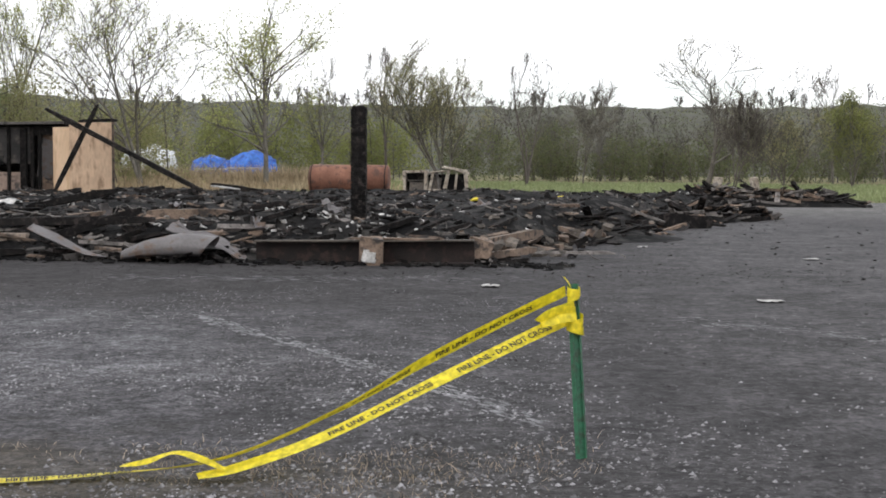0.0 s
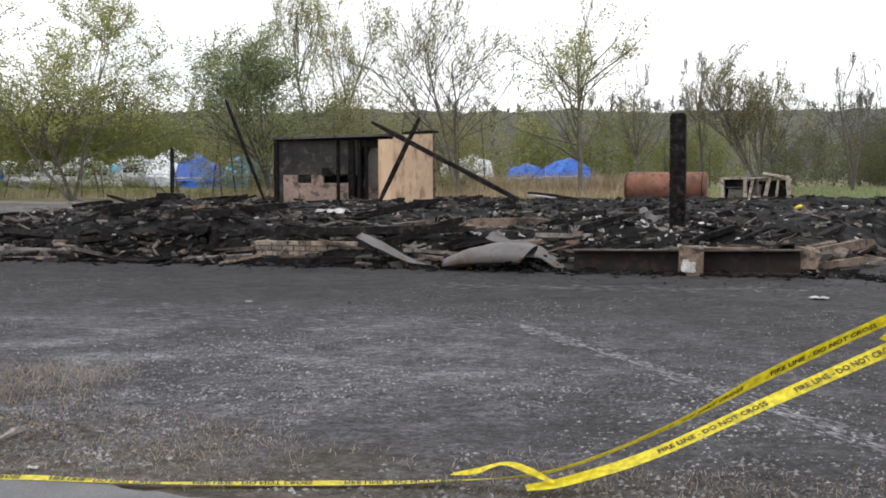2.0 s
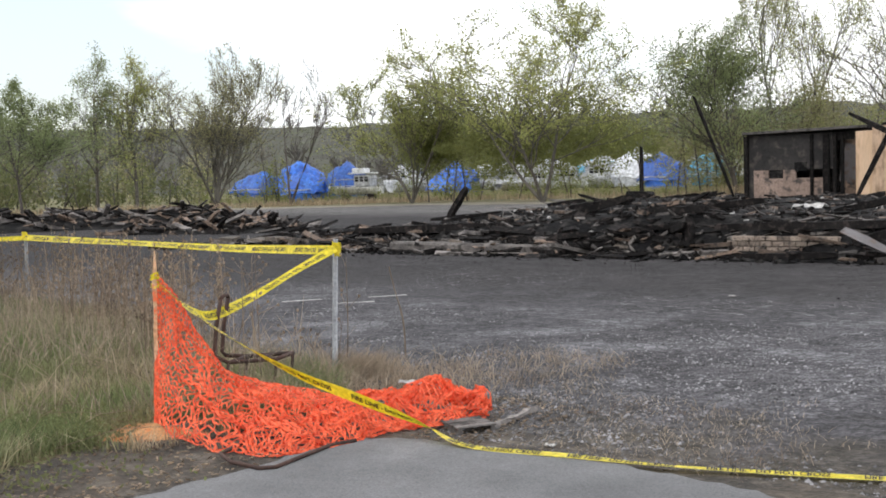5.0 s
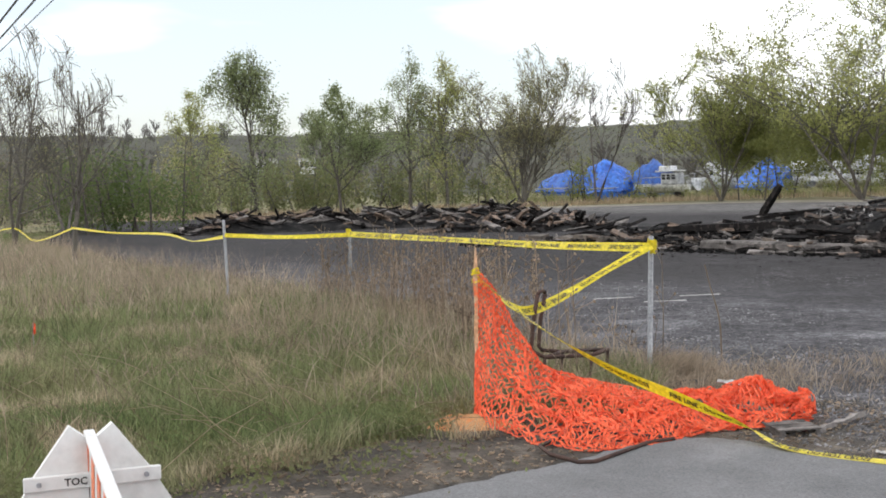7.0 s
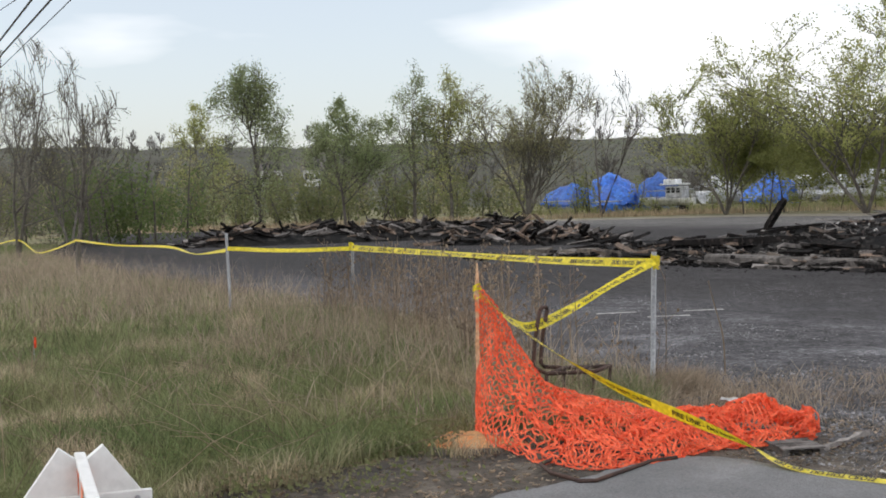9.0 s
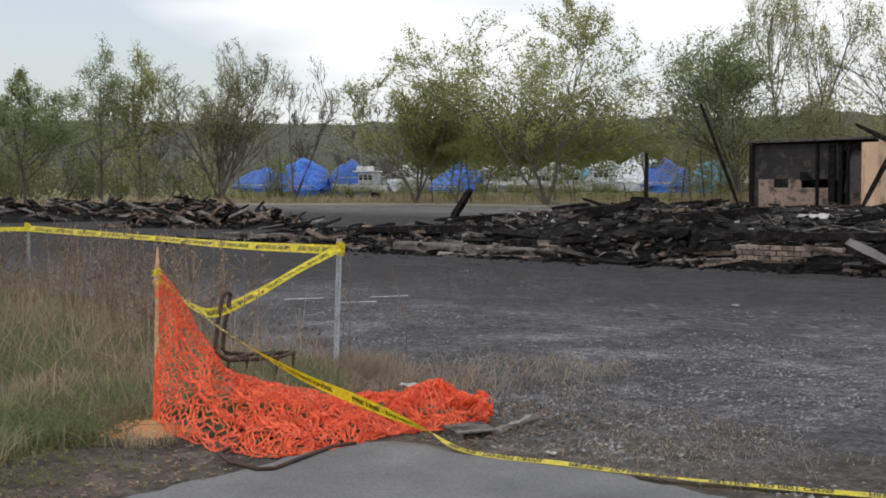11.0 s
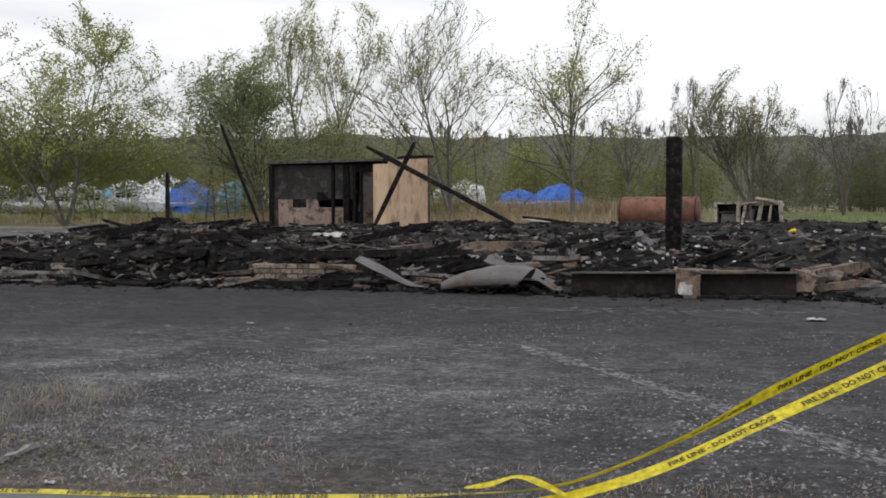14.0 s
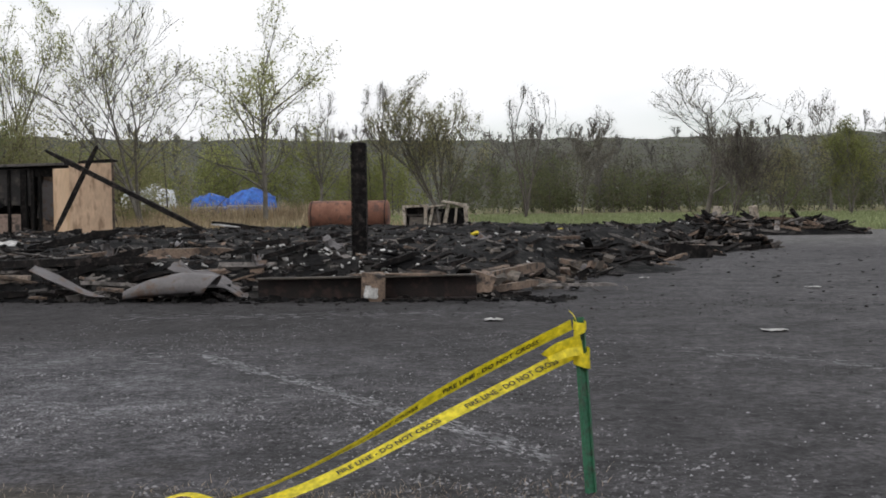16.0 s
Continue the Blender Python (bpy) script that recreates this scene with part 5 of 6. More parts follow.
tape([(-29.2, 10.4, 0.9, 0), (-32.5, 11.0, 0.62, 20), (-37.5, 12.2, 0.42, 30), (-43.2, 13.45, 0.68, 0), (-47.0, 13.7, 0.45, 30), (-50.3, 14.2, 0.6, 20), (-50.4, 14.4, 1.15, 0)], "yellow tape drooping between young trees", width=0.05, words=False)


# ---- posts ----
def channel_post(name, base, top, w, mat, label, holes=True, foot=0.1):
    """A U-shaped steel post: web, two flanges and a row of dark holes."""
    root = thing(name, label, "post", "tape posts")
    base, top = Vector(base), Vector(top)
    d = (top - base).normalized()
    turn = d.to_track_quat("Z", "Y").to_matrix().to_4x4()
    length = (top - base).length + foot
    m = Matrix.Translation(base - d * foot) @ turn
    part("web", Shape().block(m @ pose(0, 0, length / 2), w, 0.006, length, 0.001), mat, root)
    for x, a in ((-w / 2, 35), (w / 2, -35)):
        part("flange", Shape().block(m @ pose(x, 0.009, length / 2, 0, 0, 90 - a), w * 0.55, 0.005, length, 0.001), mat, root)
    if holes:
        for k in range(int(length / 0.07)):
            part("hole", Shape().block(m @ pose(0, -0.0045, 0.06 + k * 0.07), 0.01, 0.004, 0.012, 0.001), INK, root)
    return root


channel_post("green_post", (0.38, 6.97, 0.0), (0.32, 7.15, 0.96), 0.05, GREENPAINT, "green painted steel post wrapped with yellow tape")
channel_post("steel_stake", (-7.12, 6.98, 0.0), (-7.32, 7.24, 1.12), 0.03, STEEL, "grey galvanised stake holding the yellow tape")
channel_post("steel_stake", (-15.15, 9.27, 0.0), (-15.22, 9.33, 1.02), 0.03, STEEL, "grey galvanised stake in the dry weeds", False)
channel_post("steel_stake", (-16.75, 8.17, 0.0), (-16.95, 8.24, 1.2), 0.03, STEEL, "grey galvanised stake at the grass edge", False)
LATHWOOD = material("painted_lath", (0.55, 0.3, 0.16), (0.62, 0.4, 0.25), (0.75, 0.16, 0.06), scale=5, fine=40, bump=0.2)
timber("lath_stake", (-6.87, 5.07, -0.05), (-6.96, 5.16, 1.1), 0.026, 0.036, LATHWOOD, "pale wooden lath stained with orange paint holding the net", "stake", seed=50)


# ---- orange net ----
def net_surface():
    top = [Vector(p) for p in ((-7.0, 5.2, 1.0), (-6.95, 5.32, 0.84), (-6.86, 5.45, 0.56), (-6.72, 5.54, 0.32), (-6.56, 5.64, 0.24), (-6.32, 5.88, 0.18), (-6.15, 6.03, 0.13), (-5.95, 6.2, 0.14), (-5.7, 6.34, 0.16), (-5.45, 6.46, 0.13), (-5.25, 6.52, 0.05))]
    low = [Vector(p) for p in ((-6.62, 4.72, 0.02), (-6.3, 4.6, 0.02), (-6.0, 4.66, 0.02), (-5.7, 4.71, 0.02), (-5.45, 4.8, 0.02), (-5.27, 4.95, 0.02), (-5.3, 5.25, 0.02), (-5.34, 5.6, 0.02), (-5.24, 5.85, 0.02), (-5.12, 6.05, 0.02), (-5.13, 6.35, 0.02))]
    def along(c, u):
        f = min(u, 0.9999) * (len(c) - 1)
        i = int(f)
        return c[i].lerp(c[i + 1], f - i)
    def at(u, v, layer):
        a, b = along(top, u), along(low, u)
        p = b.lerp(a, v)
        if u < 0.25:
            # the upright wing hangs straight from the lath
            k = 1 - u / 0.25
            foot = Vector((-6.93 + u * 0.8, 5.12 + u * 0.3, 0.0))
            p = p.lerp(foot.lerp(a, v), k * 0.75)
        crumple = min(1, u * 3.2)
        bulge = math.sin(math.pi * v) * 0.12 * crumple * (0.6 + 0.8 * wobble(u * 4, v, 1, 3 + layer))
        q = Vector((u * 9 + layer * 7, v * 4.5, layer * 3.0))
        w = Vector((noise.noise(q), noise.noise(q + Vector((9, 3, 1))), noise.noise(q + Vector((2, 8, 5)))))
        q2 = q * 2.7
        w2 = Vector((noise.noise(q2), noise.noise(q2 + Vector((9, 3, 1))), noise.noise(q2 + Vector((2, 8, 5)))))
        w.z, w2.z = w.z * 0.75, w2.z * 0.85
        q3 = q * 6.5
        w3 = Vector((noise.noise(q3), noise.noise(q3 + Vector((9, 3, 1))), noise.noise(q3 + Vector((2, 8, 5)))))
        p = p + (w * 0.14 + w2 * 0.075 + w3 * 0.032) * (0.12 + 0.88 * crumple) * (0.3 + 0.7 * math.sin(math.pi * min(1, v * 0.8 + 0.2))) + Vector((0, 0, bulge))
        p.z = max(p.z, 0.03 + 0.012 * layer)
        return p
    return at


def build_net():
    at = net_surface()
    root = thing("safety_net", "crumpled bright orange plastic safety net slumped from a lath", "safety fence")
    for layer, (nu, nv) in enumerate(((92, 24), (74, 18))):
        s = Shape()
        # the upright wing keeps one layer
        def strand(f, steps, w, v0):
            pts = [f(k / steps) for k in range(steps + 1)]
            verts = []
            for i, p in enumerate(pts):
                d = (pts[min(i + 1, steps)] - pts[max(i - 1, 0)])
                d = d.normalized() if d.length > 1e-6 else Vector((1, 0, 0))
                e = d.cross(v0).normalized() * w
                verts += [tuple(p - e), tuple(p + e)]
            s.add(verts, [(2 * i, 2 * i + 1, 2 * i + 3, 2 * i + 2) for i in range(steps)])
        u0 = (0.0, 0.34)[layer]
        face = Vector((0.6, -0.6, 0.5)).normalized()
        for j in range(nv + 1):
            v = j / nv
            strand(lambda k: at(u0 + (1 - u0) * k, min(1, max(0, v + 0.36 / nv * math.sin(k * nu * math.pi))), layer), nu * 2, 0.006, face)
        for i in range(nu + 1):
            u = u0 + (1 - u0) * i / nu
            strand(lambda k: at(min(1, max(0, u + 0.2 / nu * math.sin(k * nv * math.pi))), k, layer), nv * 2, 0.0036, face)
        part("mesh_layer", s, ORANGE, root)
    return root


build_net()


# ---- things by the net ----
def pipe(root, name, pts, r, mat, n=8):
    return part(name, Shape().tube([Vector(p) for p in pts], r, n), mat, root, smooth=True)


CHAIRRUST = material("rusty_tube", (0.04, 0.022, 0.018), (0.075, 0.038, 0.028), scale=6, fine=60, rough=0.8, bump=0.3)


def build_chair():
    root = thing("chair_frame", "rusty tubular steel chair frame without seat in the weeds", "chair")
    a = Vector((-7.27, 5.9, -0.05))
    right, deep = Vector((0.5, 0.86, 0)) * 0.5, Vector((-0.35, 0.75, 0)) * 0.4
    def p(u, v, z):
        return a + right * u + deep * v + Vector((0, 0, z))
    for v in (0, 1):
        pipe(root, "back_tube", [p(0.12, v * 0.4, 0.8), p(0.04, v * 0.4, 0.6), p(0.0, v * 0.4, 0.4), p(0.05, v * 0.4, 0.37), p(0.2, v, 0.33), p(0.92, v, 0.33)], 0.0155, CHAIRRUST)
    pipe(root, "back_rail", [p(0.12, 0, 0.8), p(0.13, 0.08, 0.82), p(0.13, 0.32, 0.82), p(0.12, 0.4, 0.8)], 0.014, CHAIRRUST)
    for u in (0.22, 0.58, 0.92):
        pipe(root, "seat_rail", [p(u, 0, 0.33), p(u, 1, 0.33)], 0.016, CHAIRRUST)
    for u, v in ((0.2, 0), (0.2, 1), (0.92, 0), (0.92, 1)):
        pipe(root, "leg", [p(u, v, 0.33), p(u - 0.06, v, 0.05)], 0.012, CHAIRRUST)


build_chair()


def build_litter():
    rng = random.Random(80)
    root = thing("pallet_piece", "small broken piece of grey wooden pallet", "pallet")
    m = pose(-5.0, 6.02, 0.0, 0, 0, 62)
    for k in range(4):
        part("slat", Shape().block(m @ pose(0, -0.108 + 0.072 * k, 0.06), 0.27, 0.062, 0.012, 0.003), GREYWOOD, root)
    for x in (-0.11, 0.11):
        part("runner", Shape().block(m @ pose(x, 0, 0.033), 0.03, 0.28, 0.042, 0.004), GREYWOOD, root)
    timber("stick", (-4.87, 6.1, 0.03), (-4.97, 6.72, 0.05), 0.03, 0.03, GREYWOOD, "grey weathered stick lying on the gravel", "stick", seed=81)
    root = thing("bent_frame", "rusty bent angle-iron frame lying at the tarmac edge", "metal frame")
    pts = [(-5.77, 4.86, 0.05), (-5.67, 4.59, 0.05), (-5.45, 4.48, 0.05), (-5.19, 4.46, 0.05), (-5.14, 4.53, 0.05), (-5.29, 5.1, 0.05), (-5.26, 5.28, 0.05)]
    pipe(root, "bar", pts, 0.013, CHAIRRUST, 5)
    pipe(root, "cross_bar", [(-5.9, 4.98, 0.05), (-5.5, 5.1, 0.07), (-5.28, 5.2, 0.07)], 0.009, CHAIRRUST, 5)
    def sand(u, v):
        a, r = u * 2 * math.pi, v * (0.3 + 0.06 * math.sin(3 * u * 6.28))
        return -6.62 + math.cos(a) * r * 1.25, 4.86 + math.sin(a) * r, 0.012 + 0.07 * (1 - v) ** 1.3
    solid("sand_mound", Shape().sheet(sand, 24, 6), SANDY, "small heap of orange-stained sand at the lath", "sand", smooth=True)
    def paper(x, y, l, w, label, z=0.012):
        def f(u, v):
            return x + (u - 0.5) * l, y + (v - 0.5) * w, z + 0.015 + 0.035 * abs(wobble(u * 3, v * 3, 1, x)) 
        solid("paper_scrap", Shape().sheet(f, 6, 5, 0.004), PALE, label, "litter", "white litter on the lot", smooth=True)
    for x, y, l, w in ((-0.61, 16.8, 0.24, 0.22), (2.82, 15.4, 0.3, 0.2), (4.75, 22.7, 0.26, 0.22), (0.85, 24.0, 0.12, 0.1), (2.0, 25.5, 0.2, 0.12), (-5.62, 6.28, 0.3, 0.1), (-4.26, 5.85, 0.06, 0.05), (-7.4, 14.3, 0.08, 0.06)):
        paper(x, y, l, w, "crumpled white scrap on the gravel", 0.2 if x == -5.62 else 0.012)
    solid("pale_rag", Shape().sheet(lambda u, v: (-11.85 + 0.7 * u, 25.8 + 0.4 * v, mound(-12, 25.8) + 0.05 + 0.12 * math.sin(3.1 * v) + 0.05 * wobble(u * 6, v * 5, 1, 8)), 12, 8, 0.01), PALE, "pale crumpled cloth on the ash", "cloth", smooth=True)
    for x, y in ((-11.5, 11.75), (-11.7, 12.62), (-12.36, 11.65)):
        solid("lot_marking", Shape().block(pose(x, y, 0.014, 0, 0, 62 + rng.uniform(-8, 8)), 0.55, 0.09, 0.006, 0.001), PALE, "short faded white line on the lot", "marking", "faded lot markings")


SANDY = material("orange_sand", (0.42, 0.21, 0.09), (0.5, 0.27, 0.12), (0.55, 0.2, 0.07), scale=5, fine=60, rough=1, bump=0.6)
STRIPE = material("orange_stripe", (0.75, 0.16, 0.06), (0.82, 0.22, 0.09), (0.7, 0.3, 0.18), scale=6, fine=40, rough=0.45, bump=0.03)
build_litter()


def build_barricade():
    root = thing("barricade", "white plastic trestle barricade with an orange-striped rail", "barricade")
    near, far = Vector((-2.29, 0.74, 0)), Vector((-3.43, 1.09, 0))
    along = (near - far).normalized()
    for base in (far, near):
        side = Vector((0.28, 0.96, 0)).normalized()
        for s in (-1, 1):
            poly = [(0.057, 0.96), (0.012, 0.925), (0.012, 0.66), (0.34, 0.0), (0.62, 0.0), (0.16, 0.82)]
            verts = [tuple(base + side * u * s + along * t + Vector((0, 0, z))) for t in (-0.018, 0.018) for u, z in poly]
            n = len(poly)
            part("leg_panel", Shape().add(verts, [tuple(range(n)), tuple(range(2 * n - 1, n - 1, -1))] + [(i, (i + 1) % n, n + (i + 1) % n, n + i) for i in range(n)]), WHITEPLASTIC, root)
        m = Matrix.Translation(base + along * 0.026 + Vector((0, 0, 0.815))) @ pose(0, 0, 0, 0, 0, math.degrees(math.atan2(side.y, side.x)))
        bar_ = part("cross_bar", Shape().block(m, 0.36, 0.014, 0.04, 0.003), WHITEPLASTIC, root)
        for x in (-0.14, 0.14):
            part("bolt", Shape().tube([tuple(m @ Vector((x, -0.006, 0))), tuple(m @ Vector((x, -0.016, 0)))], 0.007, 8), STEEL, bar_)
        if base is far:
            verts, faces = lettering("TOC", 0.028)
            part("stencil", Shape().add([tuple(m @ Vector((v.x - 0.075, -0.0095, v.y - 0.01))) for v in verts], faces), INK, bar_, "black stencilled letters")
    mid = (near + far) / 2 + Vector((0, 0, 0.82))
    turn = math.degrees(math.atan2(along.y, along.x))
    rail = part("rail", Shape().block(Matrix.Translation(mid) @ pose(0, 0, 0, 0, 0, turn), 1.34, 0.018, 0.2, 0.004), WHITEPLASTIC, root)
    for k in range(7):
        for s in (-1, 1):
            m = Matrix.Translation(mid) @ pose(0, 0, 0, 0, 0, turn) @ pose(-0.63 + 0.21 * k, s * 0.0105, 0)
            verts = [tuple(m @ Vector((x, y, z))) for y in (-0.001, 0.001) for x, z in ((-0.1, -0.09), (0.0, -0.09), (0.1, 0.09), (0.0, 0.09))]
            part("stripe", Shape().add(verts, [(0, 1, 2, 3), (7, 6, 5, 4), (0, 4, 5, 1), (2, 6, 7, 3), (1, 5, 6, 2), (3, 7, 4, 0)]), STRIPE, rail, "orange reflective stripe")
    top = part("rail_cap", Shape().block(Matrix.Translation(mid + Vector((0, 0, 0.105))) @ pose(0, 0, 0, 0, 0, turn), 1.34, 0.03, 0.014, 0.003), WHITEPLASTIC, root)


build_barricade()


# ---- boats and distance ----
def boat(x, y, length, beam, deck, top, cover, label, turn=0.0, hull=True, seed=0, cabin=False):
    root = thing("boat", label, "boat", "laid-up boats")
    rng = random.Random(seed)
    m = pose(x, y, 0, 0, 0, turn)
    def skin(u, v):
        a = -math.pi / 2 + math.pi * v
        fore = (1 - max(0, (u - 0.6) / 0.4) ** 2 * 0.93)
        return tuple(m @ Vector(((u - 0.5) * length, math.sin(a) * beam / 2 * fore, 0.55 + (deck - 0.55) * (1 - math.cos(a) ** 1.5 * (1 - 0.35 * max(0, u - 0.6))))))
    if hull:
        part("hull", Shape().sheet(skin, 16, 10, 0.03), BOATWHITE, root, "white boat hull", smooth=True)
    for f in (-0.3, 0.25):
        part("stand", Shape().block(m @ pose(f * length, 0, 0.3), 0.15, beam * 0.7, 0.6, 0.02), DARKRUST, root)
    if cabin:
        part("cabin", Shape().block(m @ pose(length * 0.12, 0, deck + 0.5), length * 0.34, beam * 0.7, 1.0, 0.1), BOATWHITE, root)
        for k in (-1, 0, 1):
            part("window", Shape().block(m @ pose(length * 0.12 + k * length * 0.1, -beam * 0.355, deck + 0.62), length * 0.075, 0.03, 0.4, 0.01), DARKGLASS, root)
        part("cabin_roof", Shape().block(m @ pose(length * 0.08, 0, deck + 1.12), length * 0.46, beam * 0.8, 0.12, 0.04), BOATWHITE, root)
        part("flybridge", Shape().block(m @ pose(length * 0.03, 0, deck + 1.36), length * 0.24, beam * 0.62, 0.38, 0.06), BOATWHITE, root)
        for k in (-1, 1):
            part("rail", Shape().tube([tuple(m @ Vector(p)) for p in ((-length * 0.45, k * beam * 0.4, deck), (-length * 0.45, k * beam * 0.4, deck + 0.6), (-length * 0.1, k * beam * 0.42, deck + 0.65), (length * 0.3, k * beam * 0.36, deck + 0.65), (length * 0.46, 0, deck + 0.7))], 0.03, 4), STEEL, root)
        part("mast", Shape().tube([tuple(m @ Vector((-length * 0.05, 0, deck + 1.2))), tuple(m @ Vector((-length * 0.08, 0, deck + 2.3 + (seed % 4) * 0.35)))], [0.035, 0.02], 5), STEEL, root)
        part("deck", Shape().block(m @ pose(-0.1 * length, 0, deck - 0.05), length * 0.8, beam * 0.8, 0.08, 0.02), BOATWHITE, root)
    if cover:
        px = rng.uniform(0.35, 0.6)
        def tarp(u, v):
            a = (v - 0.5) * 2
            fore = 1 - max(0, (u - 0.65) / 0.35) ** 2 * 0.7
            ridge = 1 - 0.5 * abs(u - px) / max(px, 1 - px)
            z = deck - 0.35 + (top - deck + 0.35) * ridge * (1 - abs(a) ** 1.7) + 0.2 * wobble(u * 6, v * 6, 1, seed) + 0.12 * wobble(u * 15, v * 15, 1, seed)
            if u in (0.0, 1.0):
                z = deck - 0.4
            return tuple(m @ Vector(((u - 0.5) * length * 1.03, a * beam / 2 * fore * 1.05, z)))
        part("cover", Shape().sheet(tarp, 20, 16, 0.02), cover, root)
        def skirt(u, v):
            a, r = u * 2 * math.pi, 1.0
            fore = 1 - max(0, (math.cos(a) * 0.5 + 0.5 - 0.65) / 0.35) ** 2 * 0.5
            return tuple(m @ Vector((math.cos(a) * length * 0.515, math.sin(a) * beam * 0.52 * fore, deck - 0.3 - 0.8 * v + 0.05 * math.sin(a * 14))))
        part("skirt", Shape().sheet(skirt, 40, 3), cover, root, smooth=True)
    return root


BLUE = "boat under a bright blue tarpaulin on the far yard"
WHITE = "boat shrink-wrapped in white plastic on the far yard"
TEAL = "boat under a faded teal tarpaulin on the far yard"
CRUISER = "weathered white cabin cruiser among covered boats"
boat(-54.9, 95.5, 3.9, 3.2, 1.4, 3.5, BLUETARP, BLUE, 8, seed=1)
boat(-59.6, 98, 5.2, 3.2, 1.7, 4.0, WHITEWRAP, WHITE, -5, seed=2)
boat(-52.6, 100, 4.2, 3.0, 1.6, 3.4, TEALTARP, TEAL, 4, seed=3)
boat(-83.4, 80, 4.2, 3.0, 1.5, 3.7, BLUETARP, BLUE, 60, seed=4)
boat(-80.4, 77.5, 3.6, 2.8, 1.1, 2.7, BLUETARP, BLUE, 25, seed=21)
boat(-77.4, 79.5, 3.6, 3.0, 1.3, 3.5, BLUETARP, BLUE, 50, seed=5)
boat(-90.5, 81, 5.0, 3.0, 1.2, 2.9, BLUETARP, "boat under a dull blue tarpaulin among brush", 15, seed=6)
boat(-72.9, 76.4, 4.3, 2.2, 1.2, 2.5, None, "white motor boat with a small cabin on the far yard", 18, seed=7, cabin=True)
boat(-80.0, 90, 4.4, 2.6, 1.5, 2.9, None, CRUISER, 30, seed=8, cabin=True)
boat(-74.4, 91, 3.8, 2.6, 1.7, 3.3, BLUETARP, BLUE, -20, seed=9)
boat(-71.0, 86.0, 3.6, 2.6, 1.1, 2.8, BLUETARP, BLUE, 12, seed=10)
boat(-72.6, 90.8, 2.8, 2.2, 1.3, 2.6, BLUETARP, BLUE, -25, seed=22)
boat(-68.2, 97, 4.4, 2.6, 1.5, 3.0, None, CRUISER, 35, seed=11, cabin=True)
boat(-64.6, 90.5, 3.8, 2.4, 1.1, 2.5, None, CRUISER, 8, seed=12, cabin=True)
boat(-62.6, 97.5, 4.2, 2.4, 1.8, 3.1, None, CRUISER, -30, seed=23, cabin=True)
boat(-66.0, 102, 4.0, 2.6, 1.9, 3.5, TEALTARP, TEAL, 20, seed=24)
boat(-71.5, 103, 4.2, 2.8, 1.7, 3.4, WHITEWRAP, WHITE, 40, seed=14)
boat(-57.5, 106, 4.4, 2.8, 1.7, 3.2, None, CRUISER, 15, seed=13, cabin=True)
boat(-33.4, 103, 4.6, 2.4, 1.7, 3.3, WHITEWRAP, WHITE, 0, seed=15)
boat(-29.0, 107, 3.8, 2.6, 1.3, 2.5, BLUETARP, BLUE, 25, seed=16)
boat(-25.8, 108, 4.2, 2.6, 1.4, 3.0, BLUETARP, BLUE, 12, seed=17)
boat(-46.0, 106, 4.6, 2.6, 1.5, 2.9, None, CRUISER, 20, seed=18, cabin=True)


for k, (x, y, deck) in enumerate(((-70.4, 90.0, 1.3), (-68.6, 91.2, 1.5), (-67.0, 91.0, 1.2), (-65.4, 93.6, 1.6), (-63.2, 92.0, 1.2), (-61.6, 93.8, 1.4), (-69.4, 96.0, 1.9), (-76.0, 86.5, 1.7), (-50.0, 99.5, 1.3), (-48.2, 101.5, 1.5))):
    boat(x, y, 4.6, 2.5, deck, deck + 1.4, None, CRUISER, 25 + 17 * (k % 4), seed=40 + k, cabin=True)


def house(x, y, z, w, d, h, turn, label):
    root = thing("house", label, "house", "far houses")
    m = pose(x, y, z, 0, 0, turn)
    part("wall", Shape().block(m @ pose(0, 0, h / 2 - 3), w, d, h + 6, 0.05), WHITEPLASTIC, root)
    s = Shape()
    s.add([tuple(m @ Vector(p)) for p in ((-w / 2 - 0.4, -d / 2 - 0.4, h), (w / 2 + 0.4, -d / 2 - 0.4, h), (w / 2 + 0.4, d / 2 + 0.4, h), (-w / 2 - 0.4, d / 2 + 0.4, h), (-w / 2 - 0.4, 0, h + 2), (w / 2 + 0.4, 0, h + 2))], [(0, 1, 5, 4), (2, 3, 4, 5), (0, 4, 3), (1, 2, 5), (3, 2, 1, 0)])
    part("roof", s, GREYWOOD, root)
    for k in range(3):
        for r in range(2):
            part("window", Shape().block(m @ pose(-w * 0.3 + w * 0.3 * k, -d / 2 - 0.02, 1.5 + 2.6 * r), 1.0, 0.08, 1.3, 0.02), DARKGLASS, root)


house(-264, 143, 6.5, 5, 4, 3.2, 60, "small white house among far trees")
house(-259, 151, 6.6, 4, 4, 3.0, 60, "small pale house among far trees")
house(-276, 138, 7.0, 3, 4, 2.4, 65, "small pale house among far trees")
house(23, 300, 2.6, 6, 5, 2.4, 0, "low white house behind the field")


